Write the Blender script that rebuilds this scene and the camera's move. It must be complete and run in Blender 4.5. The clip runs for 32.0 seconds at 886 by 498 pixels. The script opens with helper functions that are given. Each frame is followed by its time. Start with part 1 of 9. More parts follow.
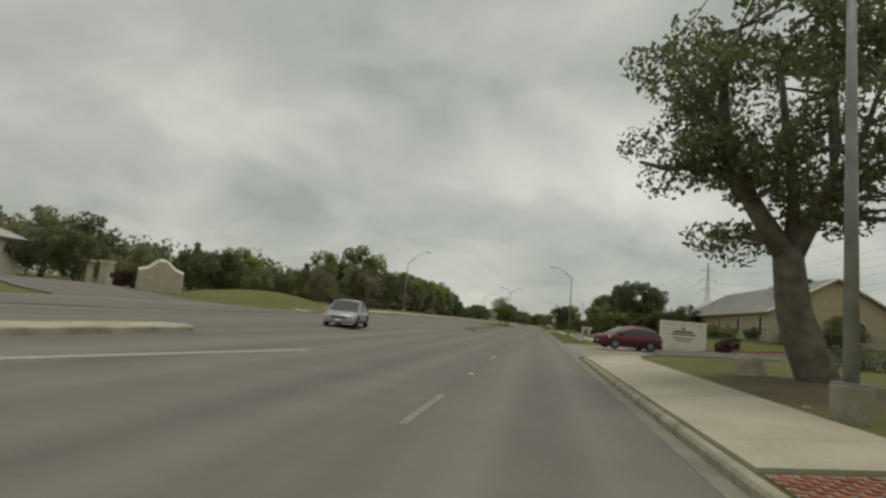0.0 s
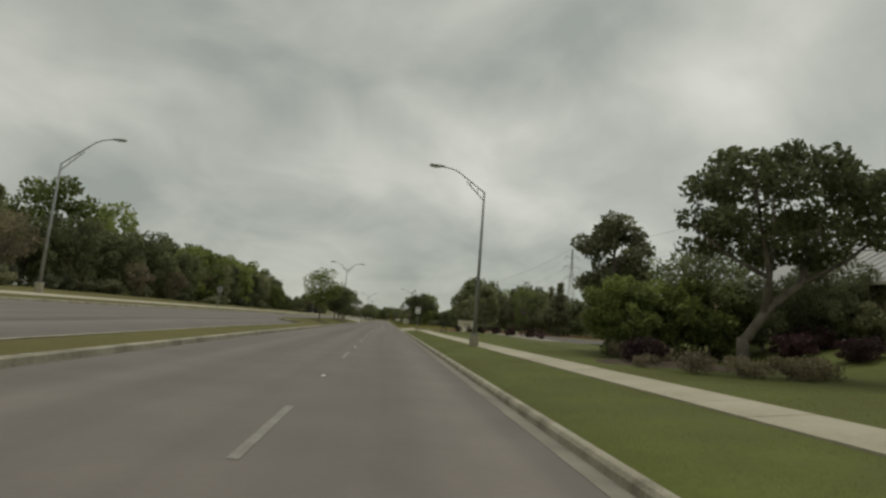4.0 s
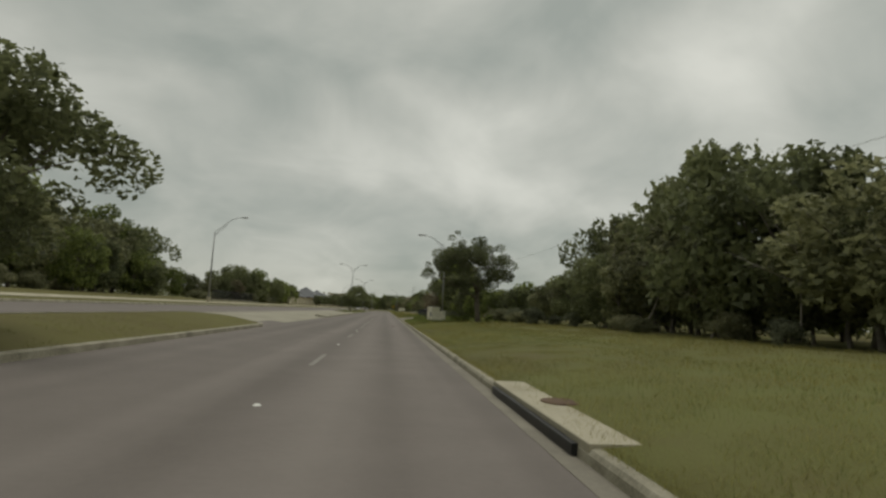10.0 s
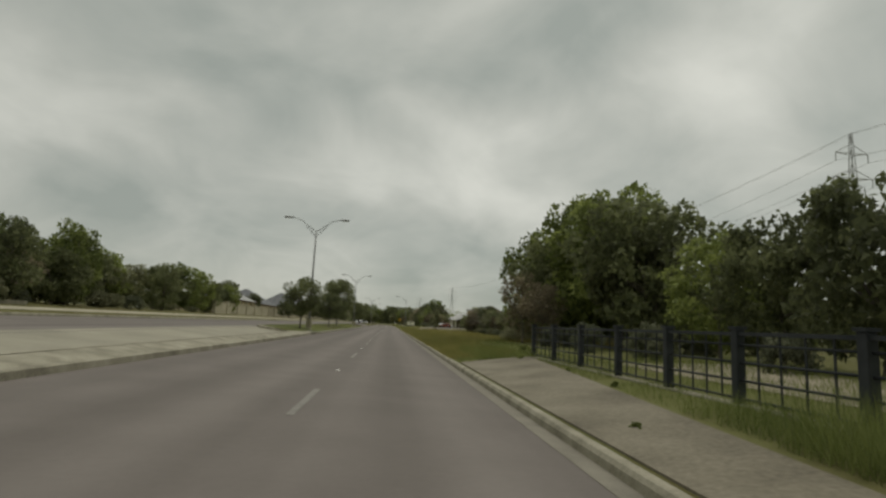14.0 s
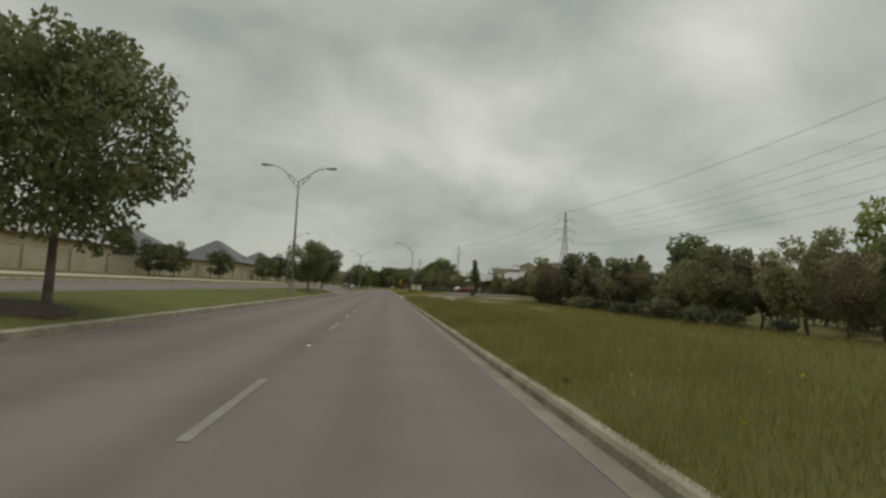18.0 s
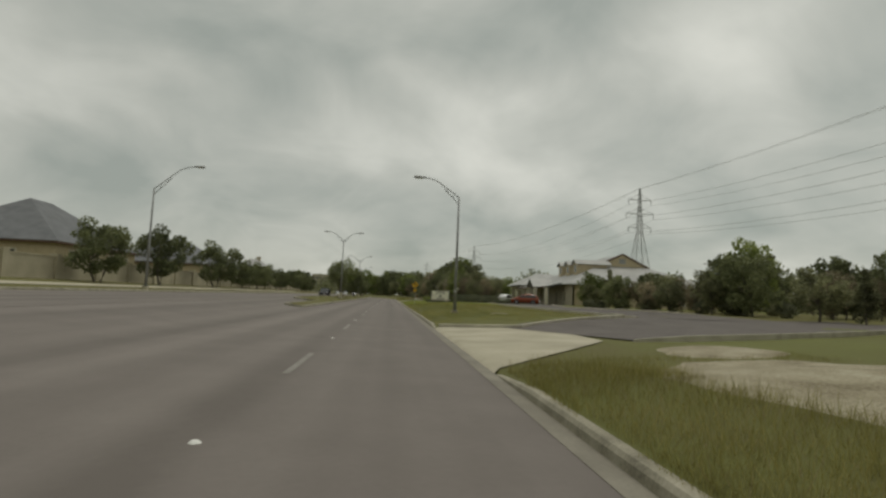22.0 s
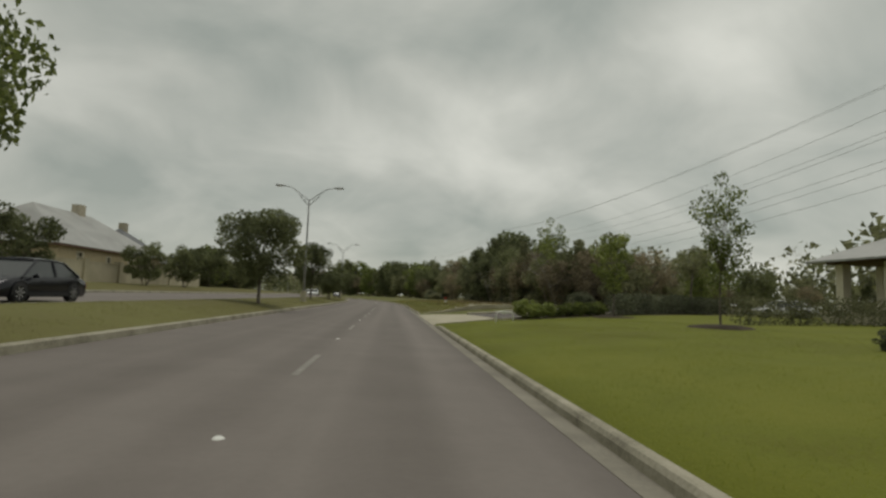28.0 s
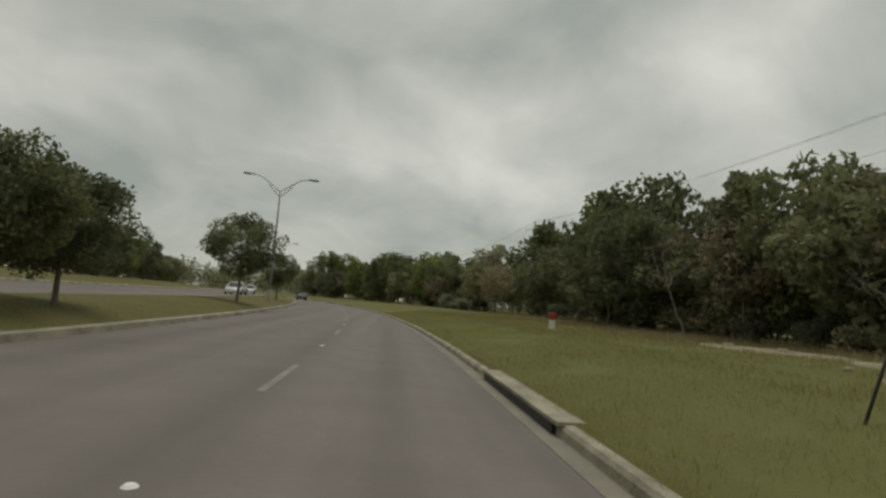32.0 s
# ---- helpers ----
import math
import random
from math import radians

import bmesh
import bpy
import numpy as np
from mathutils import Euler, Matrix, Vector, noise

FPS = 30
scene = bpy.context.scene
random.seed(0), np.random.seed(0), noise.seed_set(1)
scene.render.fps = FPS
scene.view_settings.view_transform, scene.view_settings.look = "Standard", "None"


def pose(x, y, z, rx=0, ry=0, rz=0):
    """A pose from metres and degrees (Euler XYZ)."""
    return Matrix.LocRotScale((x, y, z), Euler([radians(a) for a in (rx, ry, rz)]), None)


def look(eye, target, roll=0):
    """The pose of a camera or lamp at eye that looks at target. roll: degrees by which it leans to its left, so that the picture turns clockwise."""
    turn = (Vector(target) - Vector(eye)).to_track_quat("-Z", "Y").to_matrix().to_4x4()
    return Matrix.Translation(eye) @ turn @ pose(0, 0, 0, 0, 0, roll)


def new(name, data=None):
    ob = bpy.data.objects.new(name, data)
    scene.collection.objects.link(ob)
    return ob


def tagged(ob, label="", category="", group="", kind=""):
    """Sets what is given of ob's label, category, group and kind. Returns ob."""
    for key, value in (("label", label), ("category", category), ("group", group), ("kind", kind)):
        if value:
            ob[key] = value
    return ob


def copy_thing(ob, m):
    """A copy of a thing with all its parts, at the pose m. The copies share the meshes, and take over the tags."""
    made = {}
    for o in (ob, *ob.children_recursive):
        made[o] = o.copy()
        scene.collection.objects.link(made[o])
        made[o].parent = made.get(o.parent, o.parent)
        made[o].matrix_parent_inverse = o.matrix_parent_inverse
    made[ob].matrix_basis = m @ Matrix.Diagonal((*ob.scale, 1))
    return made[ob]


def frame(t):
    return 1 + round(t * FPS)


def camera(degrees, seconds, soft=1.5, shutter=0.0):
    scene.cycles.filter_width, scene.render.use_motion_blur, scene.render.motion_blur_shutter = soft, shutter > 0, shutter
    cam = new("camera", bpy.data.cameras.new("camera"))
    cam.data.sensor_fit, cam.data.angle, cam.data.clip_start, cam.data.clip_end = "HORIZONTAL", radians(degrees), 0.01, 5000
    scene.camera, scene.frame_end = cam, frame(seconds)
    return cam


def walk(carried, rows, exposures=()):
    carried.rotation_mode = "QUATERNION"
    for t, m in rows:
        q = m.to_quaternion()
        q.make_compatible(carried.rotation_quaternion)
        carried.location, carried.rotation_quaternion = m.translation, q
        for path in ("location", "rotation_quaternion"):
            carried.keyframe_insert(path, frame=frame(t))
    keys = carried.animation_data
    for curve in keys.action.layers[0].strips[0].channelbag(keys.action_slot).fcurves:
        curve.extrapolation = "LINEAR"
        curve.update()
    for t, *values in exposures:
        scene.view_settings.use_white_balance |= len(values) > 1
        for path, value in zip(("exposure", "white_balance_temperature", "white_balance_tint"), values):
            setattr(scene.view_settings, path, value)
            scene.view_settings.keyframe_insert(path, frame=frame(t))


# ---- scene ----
cam = camera(78.69, 32.0, soft=2.6)

# seconds, x, y, z, heading, pitch, lean
PATH = [
    (0.0, -2.170, 0.000, 1.472, 9.85, 7.08, -5.37),
    (0.5, -2.646, 4.465, 1.472, -1.57, 7.46, -4.60),
    (1.0, -2.721, 9.444, 1.472, -5.33, 7.59, -4.02),
    (1.5, -2.745, 14.807, 1.472, -5.99, 7.98, -3.90),
    (2.0, -2.628, 21.070, 1.472, -6.17, 8.31, -3.81),
    (2.5, -2.453, 28.343, 1.472, -6.30, 8.44, -3.56),
    (3.0, -2.523, 36.568, 1.472, -6.35, 7.93, -4.33),
    (3.5, -2.520, 44.936, 1.472, -6.28, 8.11, -4.56),
    (4.0, -2.500, 53.279, 1.472, -6.06, 7.88, -4.50),
    (4.5, -2.420, 61.237, 1.472, -5.99, 7.98, -4.97),
    (6.5, -2.300, 91.187, 1.472, -5.90, 7.67, -3.13),
    (7.0, -2.270, 98.604, 1.472, -5.99, 7.66, -3.45),
    (7.5, -2.250, 106.282, 1.472, -5.93, 7.59, -3.50),
    (8.0, -2.230, 113.961, 1.472, -5.76, 7.74, -3.70),
    (8.5, -2.200, 122.046, 1.472, -5.53, 7.07, -3.70),
    (9.0, -2.160, 129.988, 1.472, -5.24, 6.98, -3.38),
    (9.5, -2.140, 138.216, 1.472, -5.68, 6.65, -3.30),
    (10.0, -2.140, 146.432, 1.472, -6.00, 6.66, -2.77),
    (10.5, -2.200, 154.887, 1.472, -6.12, 6.86, -2.38),
    (11.0, -2.300, 162.972, 1.472, -6.26, 7.52, -2.46),
    (11.5, -2.340, 171.319, 1.472, -6.02, 7.57, -2.81),
    (12.0, -2.400, 179.930, 1.472, -5.54, 7.22, -3.14),
    (12.5, -2.500, 188.421, 1.472, -5.28, 7.68, -3.59),
    (13.0, -2.570, 197.019, 1.472, -5.34, 7.74, -3.77),
    (13.5, -2.550, 205.761, 1.472, -5.60, 8.18, -3.48),
    (14.0, -2.450, 214.478, 1.472, -5.64, 8.08, -2.76),
    (14.5, -2.380, 222.945, 1.472, -5.81, 7.71, -2.80),
    (16.5, -2.300, 255.474, 1.472, -6.26, 5.95, -2.44),
    (17.0, -2.270, 264.313, 1.472, -6.43, 5.76, -2.49),
    (17.5, -2.220, 273.025, 1.472, -6.31, 4.47, -2.38),
    (18.0, -2.160, 281.598, 1.472, -5.98, 4.29, -2.63),
    (18.5, -2.050, 289.663, 1.472, -5.93, 4.95, -2.53),
    (19.0, -1.970, 297.625, 1.472, -5.88, 4.94, -2.18),
    (19.5, -1.960, 305.690, 1.472, -5.55, 5.13, -2.14),
    (20.0, -1.980, 313.640, 1.472, -5.45, 5.23, -2.10),
    (20.5, -2.030, 321.717, 1.472, -5.41, 5.06, -2.15),
    (21.0, -2.080, 329.540, 1.472, -5.45, 4.85, -2.23),
    (21.5, -2.120, 337.249, 1.472, -5.53, 4.79, -2.35),
    (22.0, -2.150, 345.211, 1.472, -5.68, 5.08, -2.35),
    (22.5, -2.150, 352.780, 1.472, -5.80, 4.79, -2.25),
    (23.0, -2.130, 360.464, 1.472, -5.82, 5.09, -2.28),
    (23.5, -2.110, 368.045, 1.472, -5.97, 4.89, -2.45),
    (24.0, -2.090, 375.208, 1.472, -5.88, 4.92, -2.44),
    (24.5, -2.120, 382.511, 1.472, -5.66, 5.13, -2.61),
    (26.5, -2.260, 409.989, 1.472, -4.53, 5.10, -1.99),
    (27.0, -2.290, 417.797, 1.472, -5.01, 5.13, -1.80),
    (27.5, -2.290, 425.517, 1.472, -5.34, 5.15, -1.87),
    (28.0, -2.280, 433.155, 1.472, -5.55, 5.11, -2.18),
    (28.5, -2.240, 440.875, 1.472, -5.68, 5.20, -2.34),
    (29.0, -2.190, 448.595, 1.472, -5.71, 5.24, -2.52),
    (29.5, -2.150, 456.145, 1.472, -5.61, 5.11, -2.86),
    (30.0, -2.120, 463.695, 1.472, -5.69, 5.62, -3.07),
    (30.5, -2.100, 471.014, 1.472, -5.80, 5.51, -3.19),
    (31.0, -2.110, 477.992, 1.472, -5.86, 5.19, -3.61),
    (31.5, -2.160, 484.814, 1.472, -5.95, 5.35, -3.93),
    (32.0, -2.200, 491.548, 1.472, -5.98, 5.84, -4.42),
]
walk(cam, [(t, pose(x, y, z, 90 + p, r, w)) for t, x, y, z, w, p, r in PATH], [(0.0, 0.14), (0.8, 0.08), (2.0, 0.0), (32.0, 0.0)])

# ---- world and light ----
world = bpy.data.worlds.new("overcast_sky")
world.use_nodes = True
scene.world = world


def build_sky():
    nt = world.node_tree
    nt.nodes.clear()
    N, L = nt.nodes.new, nt.links.new
    out, bg = N("ShaderNodeOutputWorld"), N("ShaderNodeBackground")
    tc, sep = N("ShaderNodeTexCoord"), N("ShaderNodeSeparateXYZ")
    L(tc.outputs["Generated"], sep.inputs[0])
    # cloud layer seen in perspective: direction projected on a flat deck
    lift = N("ShaderNodeMath"); lift.operation = "ADD"; lift.inputs[1].default_value = 0.42
    L(sep.outputs["Z"], lift.inputs[0])
    low = N("ShaderNodeMath"); low.operation = "MAXIMUM"; low.inputs[1].default_value = 0.14
    L(lift.outputs[0], low.inputs[0])
    dx, dy = N("ShaderNodeMath"), N("ShaderNodeMath")
    for d, o in ((dx, "X"), (dy, "Y")):
        d.operation = "DIVIDE"
        L(sep.outputs[o], d.inputs[0]); L(low.outputs[0], d.inputs[1])
    comb = N("ShaderNodeCombineXYZ")
    L(dx.outputs[0], comb.inputs[0]); L(dy.outputs[0], comb.inputs[1])
    mp = N("ShaderNodeMapping"); mp.inputs["Location"].default_value = (3.1, 1.4, 0)
    mp.inputs["Rotation"].default_value = (0, 0, radians(-38)); mp.inputs["Scale"].default_value = (1.0, 1.0, 1)
    L(comb.outputs[0], mp.inputs[0])
    n1, n2 = N("ShaderNodeTexNoise"), N("ShaderNodeTexNoise")
    for n, s, d, r, w in ((n1, 1.15, 4, 0.5, 0.5), (n2, 3.2, 6, 0.52, 0.5)):
        n.inputs["Scale"].default_value, n.inputs["Detail"].default_value = s, d
        n.inputs["Roughness"].default_value, n.inputs["Distortion"].default_value = r, w
        L(mp.outputs[0], n.inputs["Vector"])
    mix = N("ShaderNodeMix"); mix.inputs[0].default_value = 0.42
    L(n1.outputs["Fac"], mix.inputs[2]); L(n2.outputs["Fac"], mix.inputs[3])
    ramp = N("ShaderNodeValToRGB")
    e = ramp.color_ramp.elements
    e[0].position, e[0].color = 0.34, (0.33, 0.355, 0.31, 1)
    e[1].position, e[1].color = 0.68, (0.66, 0.66, 0.585, 1)
    m = e.new(0.5); m.color = (0.475, 0.485, 0.425, 1)
    # the large clouds: azimuth, height, half widths, slant (degrees), strength
    az, el = N("ShaderNodeMath"), N("ShaderNodeMath")
    az.operation, el.operation = "ARCTAN2", "ARCSINE"
    L(sep.outputs["X"], az.inputs[0]); L(sep.outputs["Y"], az.inputs[1]); L(sep.outputs["Z"], el.inputs[0])
    n3 = N("ShaderNodeTexNoise")
    n3.inputs["Scale"].default_value, n3.inputs["Detail"].default_value = 3.4, 5
    L(tc.outputs["Generated"], n3.inputs["Vector"])
    warp = N("ShaderNodeSeparateXYZ"); L(n3.outputs["Color"], warp.inputs[0])
    bent = []
    for angle, w in ((az, "X"), (el, "Y")):
        m = N("ShaderNodeMath"); m.operation = "MULTIPLY_ADD"; m.inputs[1].default_value = 0.34
        L(warp.outputs[w], m.inputs[0]); L(angle.outputs[0], m.inputs[2])
        bent.append(m)
    total = mix.outputs[0]
    for a0, e0, ra, re, turn, gain in CLOUDS:
        c, s = math.cos(radians(turn)), math.sin(radians(turn))
        rows = []
        for ka, ke, r in ((c, s, ra), (-s, c, re)):
            u = N("ShaderNodeMath"); u.operation = "MULTIPLY_ADD"
            u.inputs[1].default_value = ka / radians(r)
            u.inputs[2].default_value = -(ka * (radians(a0) + 0.17) + ke * (radians(e0) + 0.17)) / radians(r)
            v = N("ShaderNodeMath"); v.operation = "MULTIPLY_ADD"; v.inputs[1].default_value = ke / radians(r)
            q = N("ShaderNodeMath"); q.operation = "MULTIPLY"
            L(bent[0].outputs[0], u.inputs[0]); L(bent[1].outputs[0], v.inputs[0]); L(u.outputs[0], v.inputs[2])
            L(v.outputs[0], q.inputs[0]); L(v.outputs[0], q.inputs[1])
            rows.append(q)
        d = N("ShaderNodeMath"); d.operation = "ADD"; L(rows[0].outputs[0], d.inputs[0]); L(rows[1].outputs[0], d.inputs[1])
        p = N("ShaderNodeMath"); p.operation = "POWER"; p.inputs[0].default_value = 0.37; L(d.outputs[0], p.inputs[1])
        g = N("ShaderNodeMath"); g.operation = "MULTIPLY_ADD"; g.inputs[1].default_value = gain
        L(p.outputs[0], g.inputs[0]); L(total, g.inputs[2])
        total = g.outputs[0]
    L(total, ramp.inputs[0])
    sky = N("ShaderNodeTexSky"); sky.sky_type = "NISHITA"; sky.sun_disc = False
    sky.sun_elevation, sky.sun_rotation = SUN_ELEVATION, SUN_TURN
    dim = N("ShaderNodeMix"); dim.data_type = "RGBA"; dim.blend_type = "MULTIPLY"; dim.inputs[0].default_value = 1
    dim.inputs[7].default_value = (0.05, 0.05, 0.05, 1)
    L(sky.outputs[0], dim.inputs[6])
    veil = N("ShaderNodeMix"); veil.data_type = "RGBA"; veil.inputs[0].default_value = 0.88
    L(dim.outputs[2], veil.inputs[6]); L(ramp.outputs[0], veil.inputs[7])
    # the deck is thinner, and so brighter, on the side of the sun
    dot = N("ShaderNodeVectorMath"); dot.operation = "DOT_PRODUCT"; dot.inputs[1].default_value = (0.62, 0.62, 0.48)
    L(tc.outputs["Generated"], dot.inputs[0])
    gain = N("ShaderNodeMath"); gain.operation = "MULTIPLY_ADD"; gain.inputs[1].default_value, gain.inputs[2].default_value = 0.12, 0.98
    L(dot.outputs["Value"], gain.inputs[0])
    L(veil.outputs[2], bg.inputs[0]); L(gain.outputs[0], bg.inputs[1])
    L(bg.outputs[0], out.inputs[0])


SUN_ELEVATION, SUN_TURN = radians(76), radians(32)
CLOUDS = [(34, 26, 13, 10, 20, 0.12), (18, 24, 7, 11, 30, -0.10), (5, 20, 12, 3.2, -42, 0.075), (-33, 17, 12, 4, -14, 0.07), (-28, 10.5, 14, 3.2, -10, -0.065),
          (-9, 10, 8, 2.6, 0, -0.05), (-24, 25, 14, 5, -20, -0.07), (50, 24, 8, 12, 0, -0.06), (-8, 17, 8, 3, -25, 0.04), (20, 14, 14, 3, -10, 0.03), (8, 4.5, 60, 4.5, 0, -0.06)]
build_sky()
sun = new("sun", bpy.data.lights.new("sun", "SUN"))
sun.data.energy, sun.data.angle, sun.data.color = 1.1, radians(30), (1.0, 0.96, 0.88)
sun.matrix_world = look((math.sin(SUN_TURN) * 40, math.cos(SUN_TURN) * 40, math.tan(SUN_ELEVATION) * 40), (0, 0, 0))
scene.view_settings.exposure = 0.0


# ---- materials ----
def material(name, stops, scale=3.0, rough=0.8, bump=0.0, bump_scale=60.0, metal=0.0, fine=0.25, per=0.0, spec=0.3, thin=0.0, big=None, streak=0.0):
    """A procedural surface. stops: base colours from its dark to its light patches; big: a second, larger noise (scale, amount);
    per: how far each object or leaf differs; thin: light let through a leaf; streak: marks drawn out along the road."""
    mat = bpy.data.materials.new(name)
    mat.use_nodes = True
    nt = mat.node_tree
    N, L = nt.nodes.new, nt.links.new
    p = nt.nodes["Principled BSDF"]
    p.inputs["Roughness"].default_value, p.inputs["Metallic"].default_value = rough, metal
    p.inputs["Specular IOR Level"].default_value = spec
    geo = N("ShaderNodeNewGeometry")
    pos = geo.outputs["Position"]
    n = N("ShaderNodeTexNoise"); n.inputs["Scale"].default_value, n.inputs["Detail"].default_value = scale, 5
    n2 = N("ShaderNodeTexNoise"); n2.inputs["Scale"].default_value, n2.inputs["Detail"].default_value = scale * 17, 3
    L(pos, n.inputs["Vector"]); L(pos, n2.inputs["Vector"])
    mix = N("ShaderNodeMix"); mix.inputs[0].default_value = fine
    L(n.outputs["Fac"], mix.inputs[2]); L(n2.outputs["Fac"], mix.inputs[3])
    fac = mix.outputs[0]
    if big:
        n3 = N("ShaderNodeTexNoise"); n3.inputs["Scale"].default_value, n3.inputs["Detail"].default_value = big[0], 3
        L(pos, n3.inputs["Vector"])
        m3 = N("ShaderNodeMix"); m3.inputs[0].default_value = big[1]
        L(fac, m3.inputs[2]); L(n3.outputs["Fac"], m3.inputs[3])
        fac = m3.outputs[0]
    if streak:
        sm = N("ShaderNodeMapping"); sm.inputs["Scale"].default_value = (0.9, 0.012, 1)
        L(pos, sm.inputs[0])
        n4 = N("ShaderNodeTexNoise"); n4.inputs["Scale"].default_value, n4.inputs["Detail"].default_value = 1.0, 2
        L(sm.outputs[0], n4.inputs["Vector"])
        m4 = N("ShaderNodeMix"); m4.inputs[0].default_value = streak
        L(fac, m4.inputs[2]); L(n4.outputs["Fac"], m4.inputs[3])
        # oil drips darken the middle of each lane, tyres polish the tracks beside it
        sx = N("ShaderNodeSeparateXYZ"); L(pos, sx.inputs[0])
        ph = N("ShaderNodeMath"); ph.operation = "MULTIPLY_ADD"; ph.inputs[1].default_value, ph.inputs[2].default_value = 2 * math.pi / 1.85, 2.15 * 2 * math.pi / 1.85
        L(sx.outputs["X"], ph.inputs[0])
        co = N("ShaderNodeMath"); co.operation = "COSINE"; L(ph.outputs[0], co.inputs[0])
        am = N("ShaderNodeMath"); am.operation = "MULTIPLY_ADD"; am.inputs[1].default_value = -0.05
        L(co.outputs[0], am.inputs[0]); L(m4.outputs[0], am.inputs[2])
        fac = am.outputs[0]
    if per:
        oi = N("ShaderNodeObjectInfo")
        add = N("ShaderNodeMath"); add.operation = "ADD"
        a = N("ShaderNodeMath"); a.operation = "MULTIPLY_ADD"; a.inputs[1].default_value = per; a.inputs[2].default_value = -per / 2
        L(oi.outputs["Random"], a.inputs[0])
        b = N("ShaderNodeMath"); b.operation = "MULTIPLY_ADD"; b.inputs[1].default_value = per; b.inputs[2].default_value = -per / 2
        L(geo.outputs["Random Per Island"], b.inputs[0])
        s = N("ShaderNodeMath"); s.operation = "ADD"
        L(a.outputs[0], s.inputs[0]); L(b.outputs[0], s.inputs[1])
        L(fac, add.inputs[0]); L(s.outputs[0], add.inputs[1])
        fac = add.outputs[0]
    ramp = N("ShaderNodeValToRGB")
    e = ramp.color_ramp.elements
    e[0].position, e[1].position = 0.34, 0.66
    e[0].color, e[1].color = (*stops[0], 1), (*stops[-1], 1)
    for i, c in enumerate(stops[1:-1]):
        m = e.new(0.34 + 0.32 * (i + 1) / (len(stops) - 1)); m.color = (*c, 1)
    L(fac, ramp.inputs[0])
    L(ramp.outputs[0], p.inputs["Base Color"])
    if bump:
        nb = N("ShaderNodeTexNoise"); nb.inputs["Scale"].default_value, nb.inputs["Detail"].default_value = bump_scale, 4
        L(pos, nb.inputs["Vector"])
        bn = N("ShaderNodeBump"); bn.inputs["Strength"].default_value, bn.inputs["Distance"].default_value = bump, 0.02
        L(nb.outputs["Fac"], bn.inputs["Height"]); L(bn.outputs[0], p.inputs["Normal"])
    if thin:
        tr = N("ShaderNodeBsdfTranslucent"); L(ramp.outputs[0], tr.inputs[0])
        ms = N("ShaderNodeMixShader"); ms.inputs[0].default_value = thin
        o = nt.nodes["Material Output"]
        L(p.outputs[0], ms.inputs[1]); L(tr.outputs[0], ms.inputs[2]); L(ms.outputs[0], o.inputs[0])
    return mat


def plain(name, c, rough=0.5, metal=0.0, vary=0.12, spec=0.4):
    return material(name, [tuple(v * (1 - vary) for v in c), tuple(min(1, v * (1 + vary)) for v in c)], 4.0, rough, metal=metal, spec=spec)


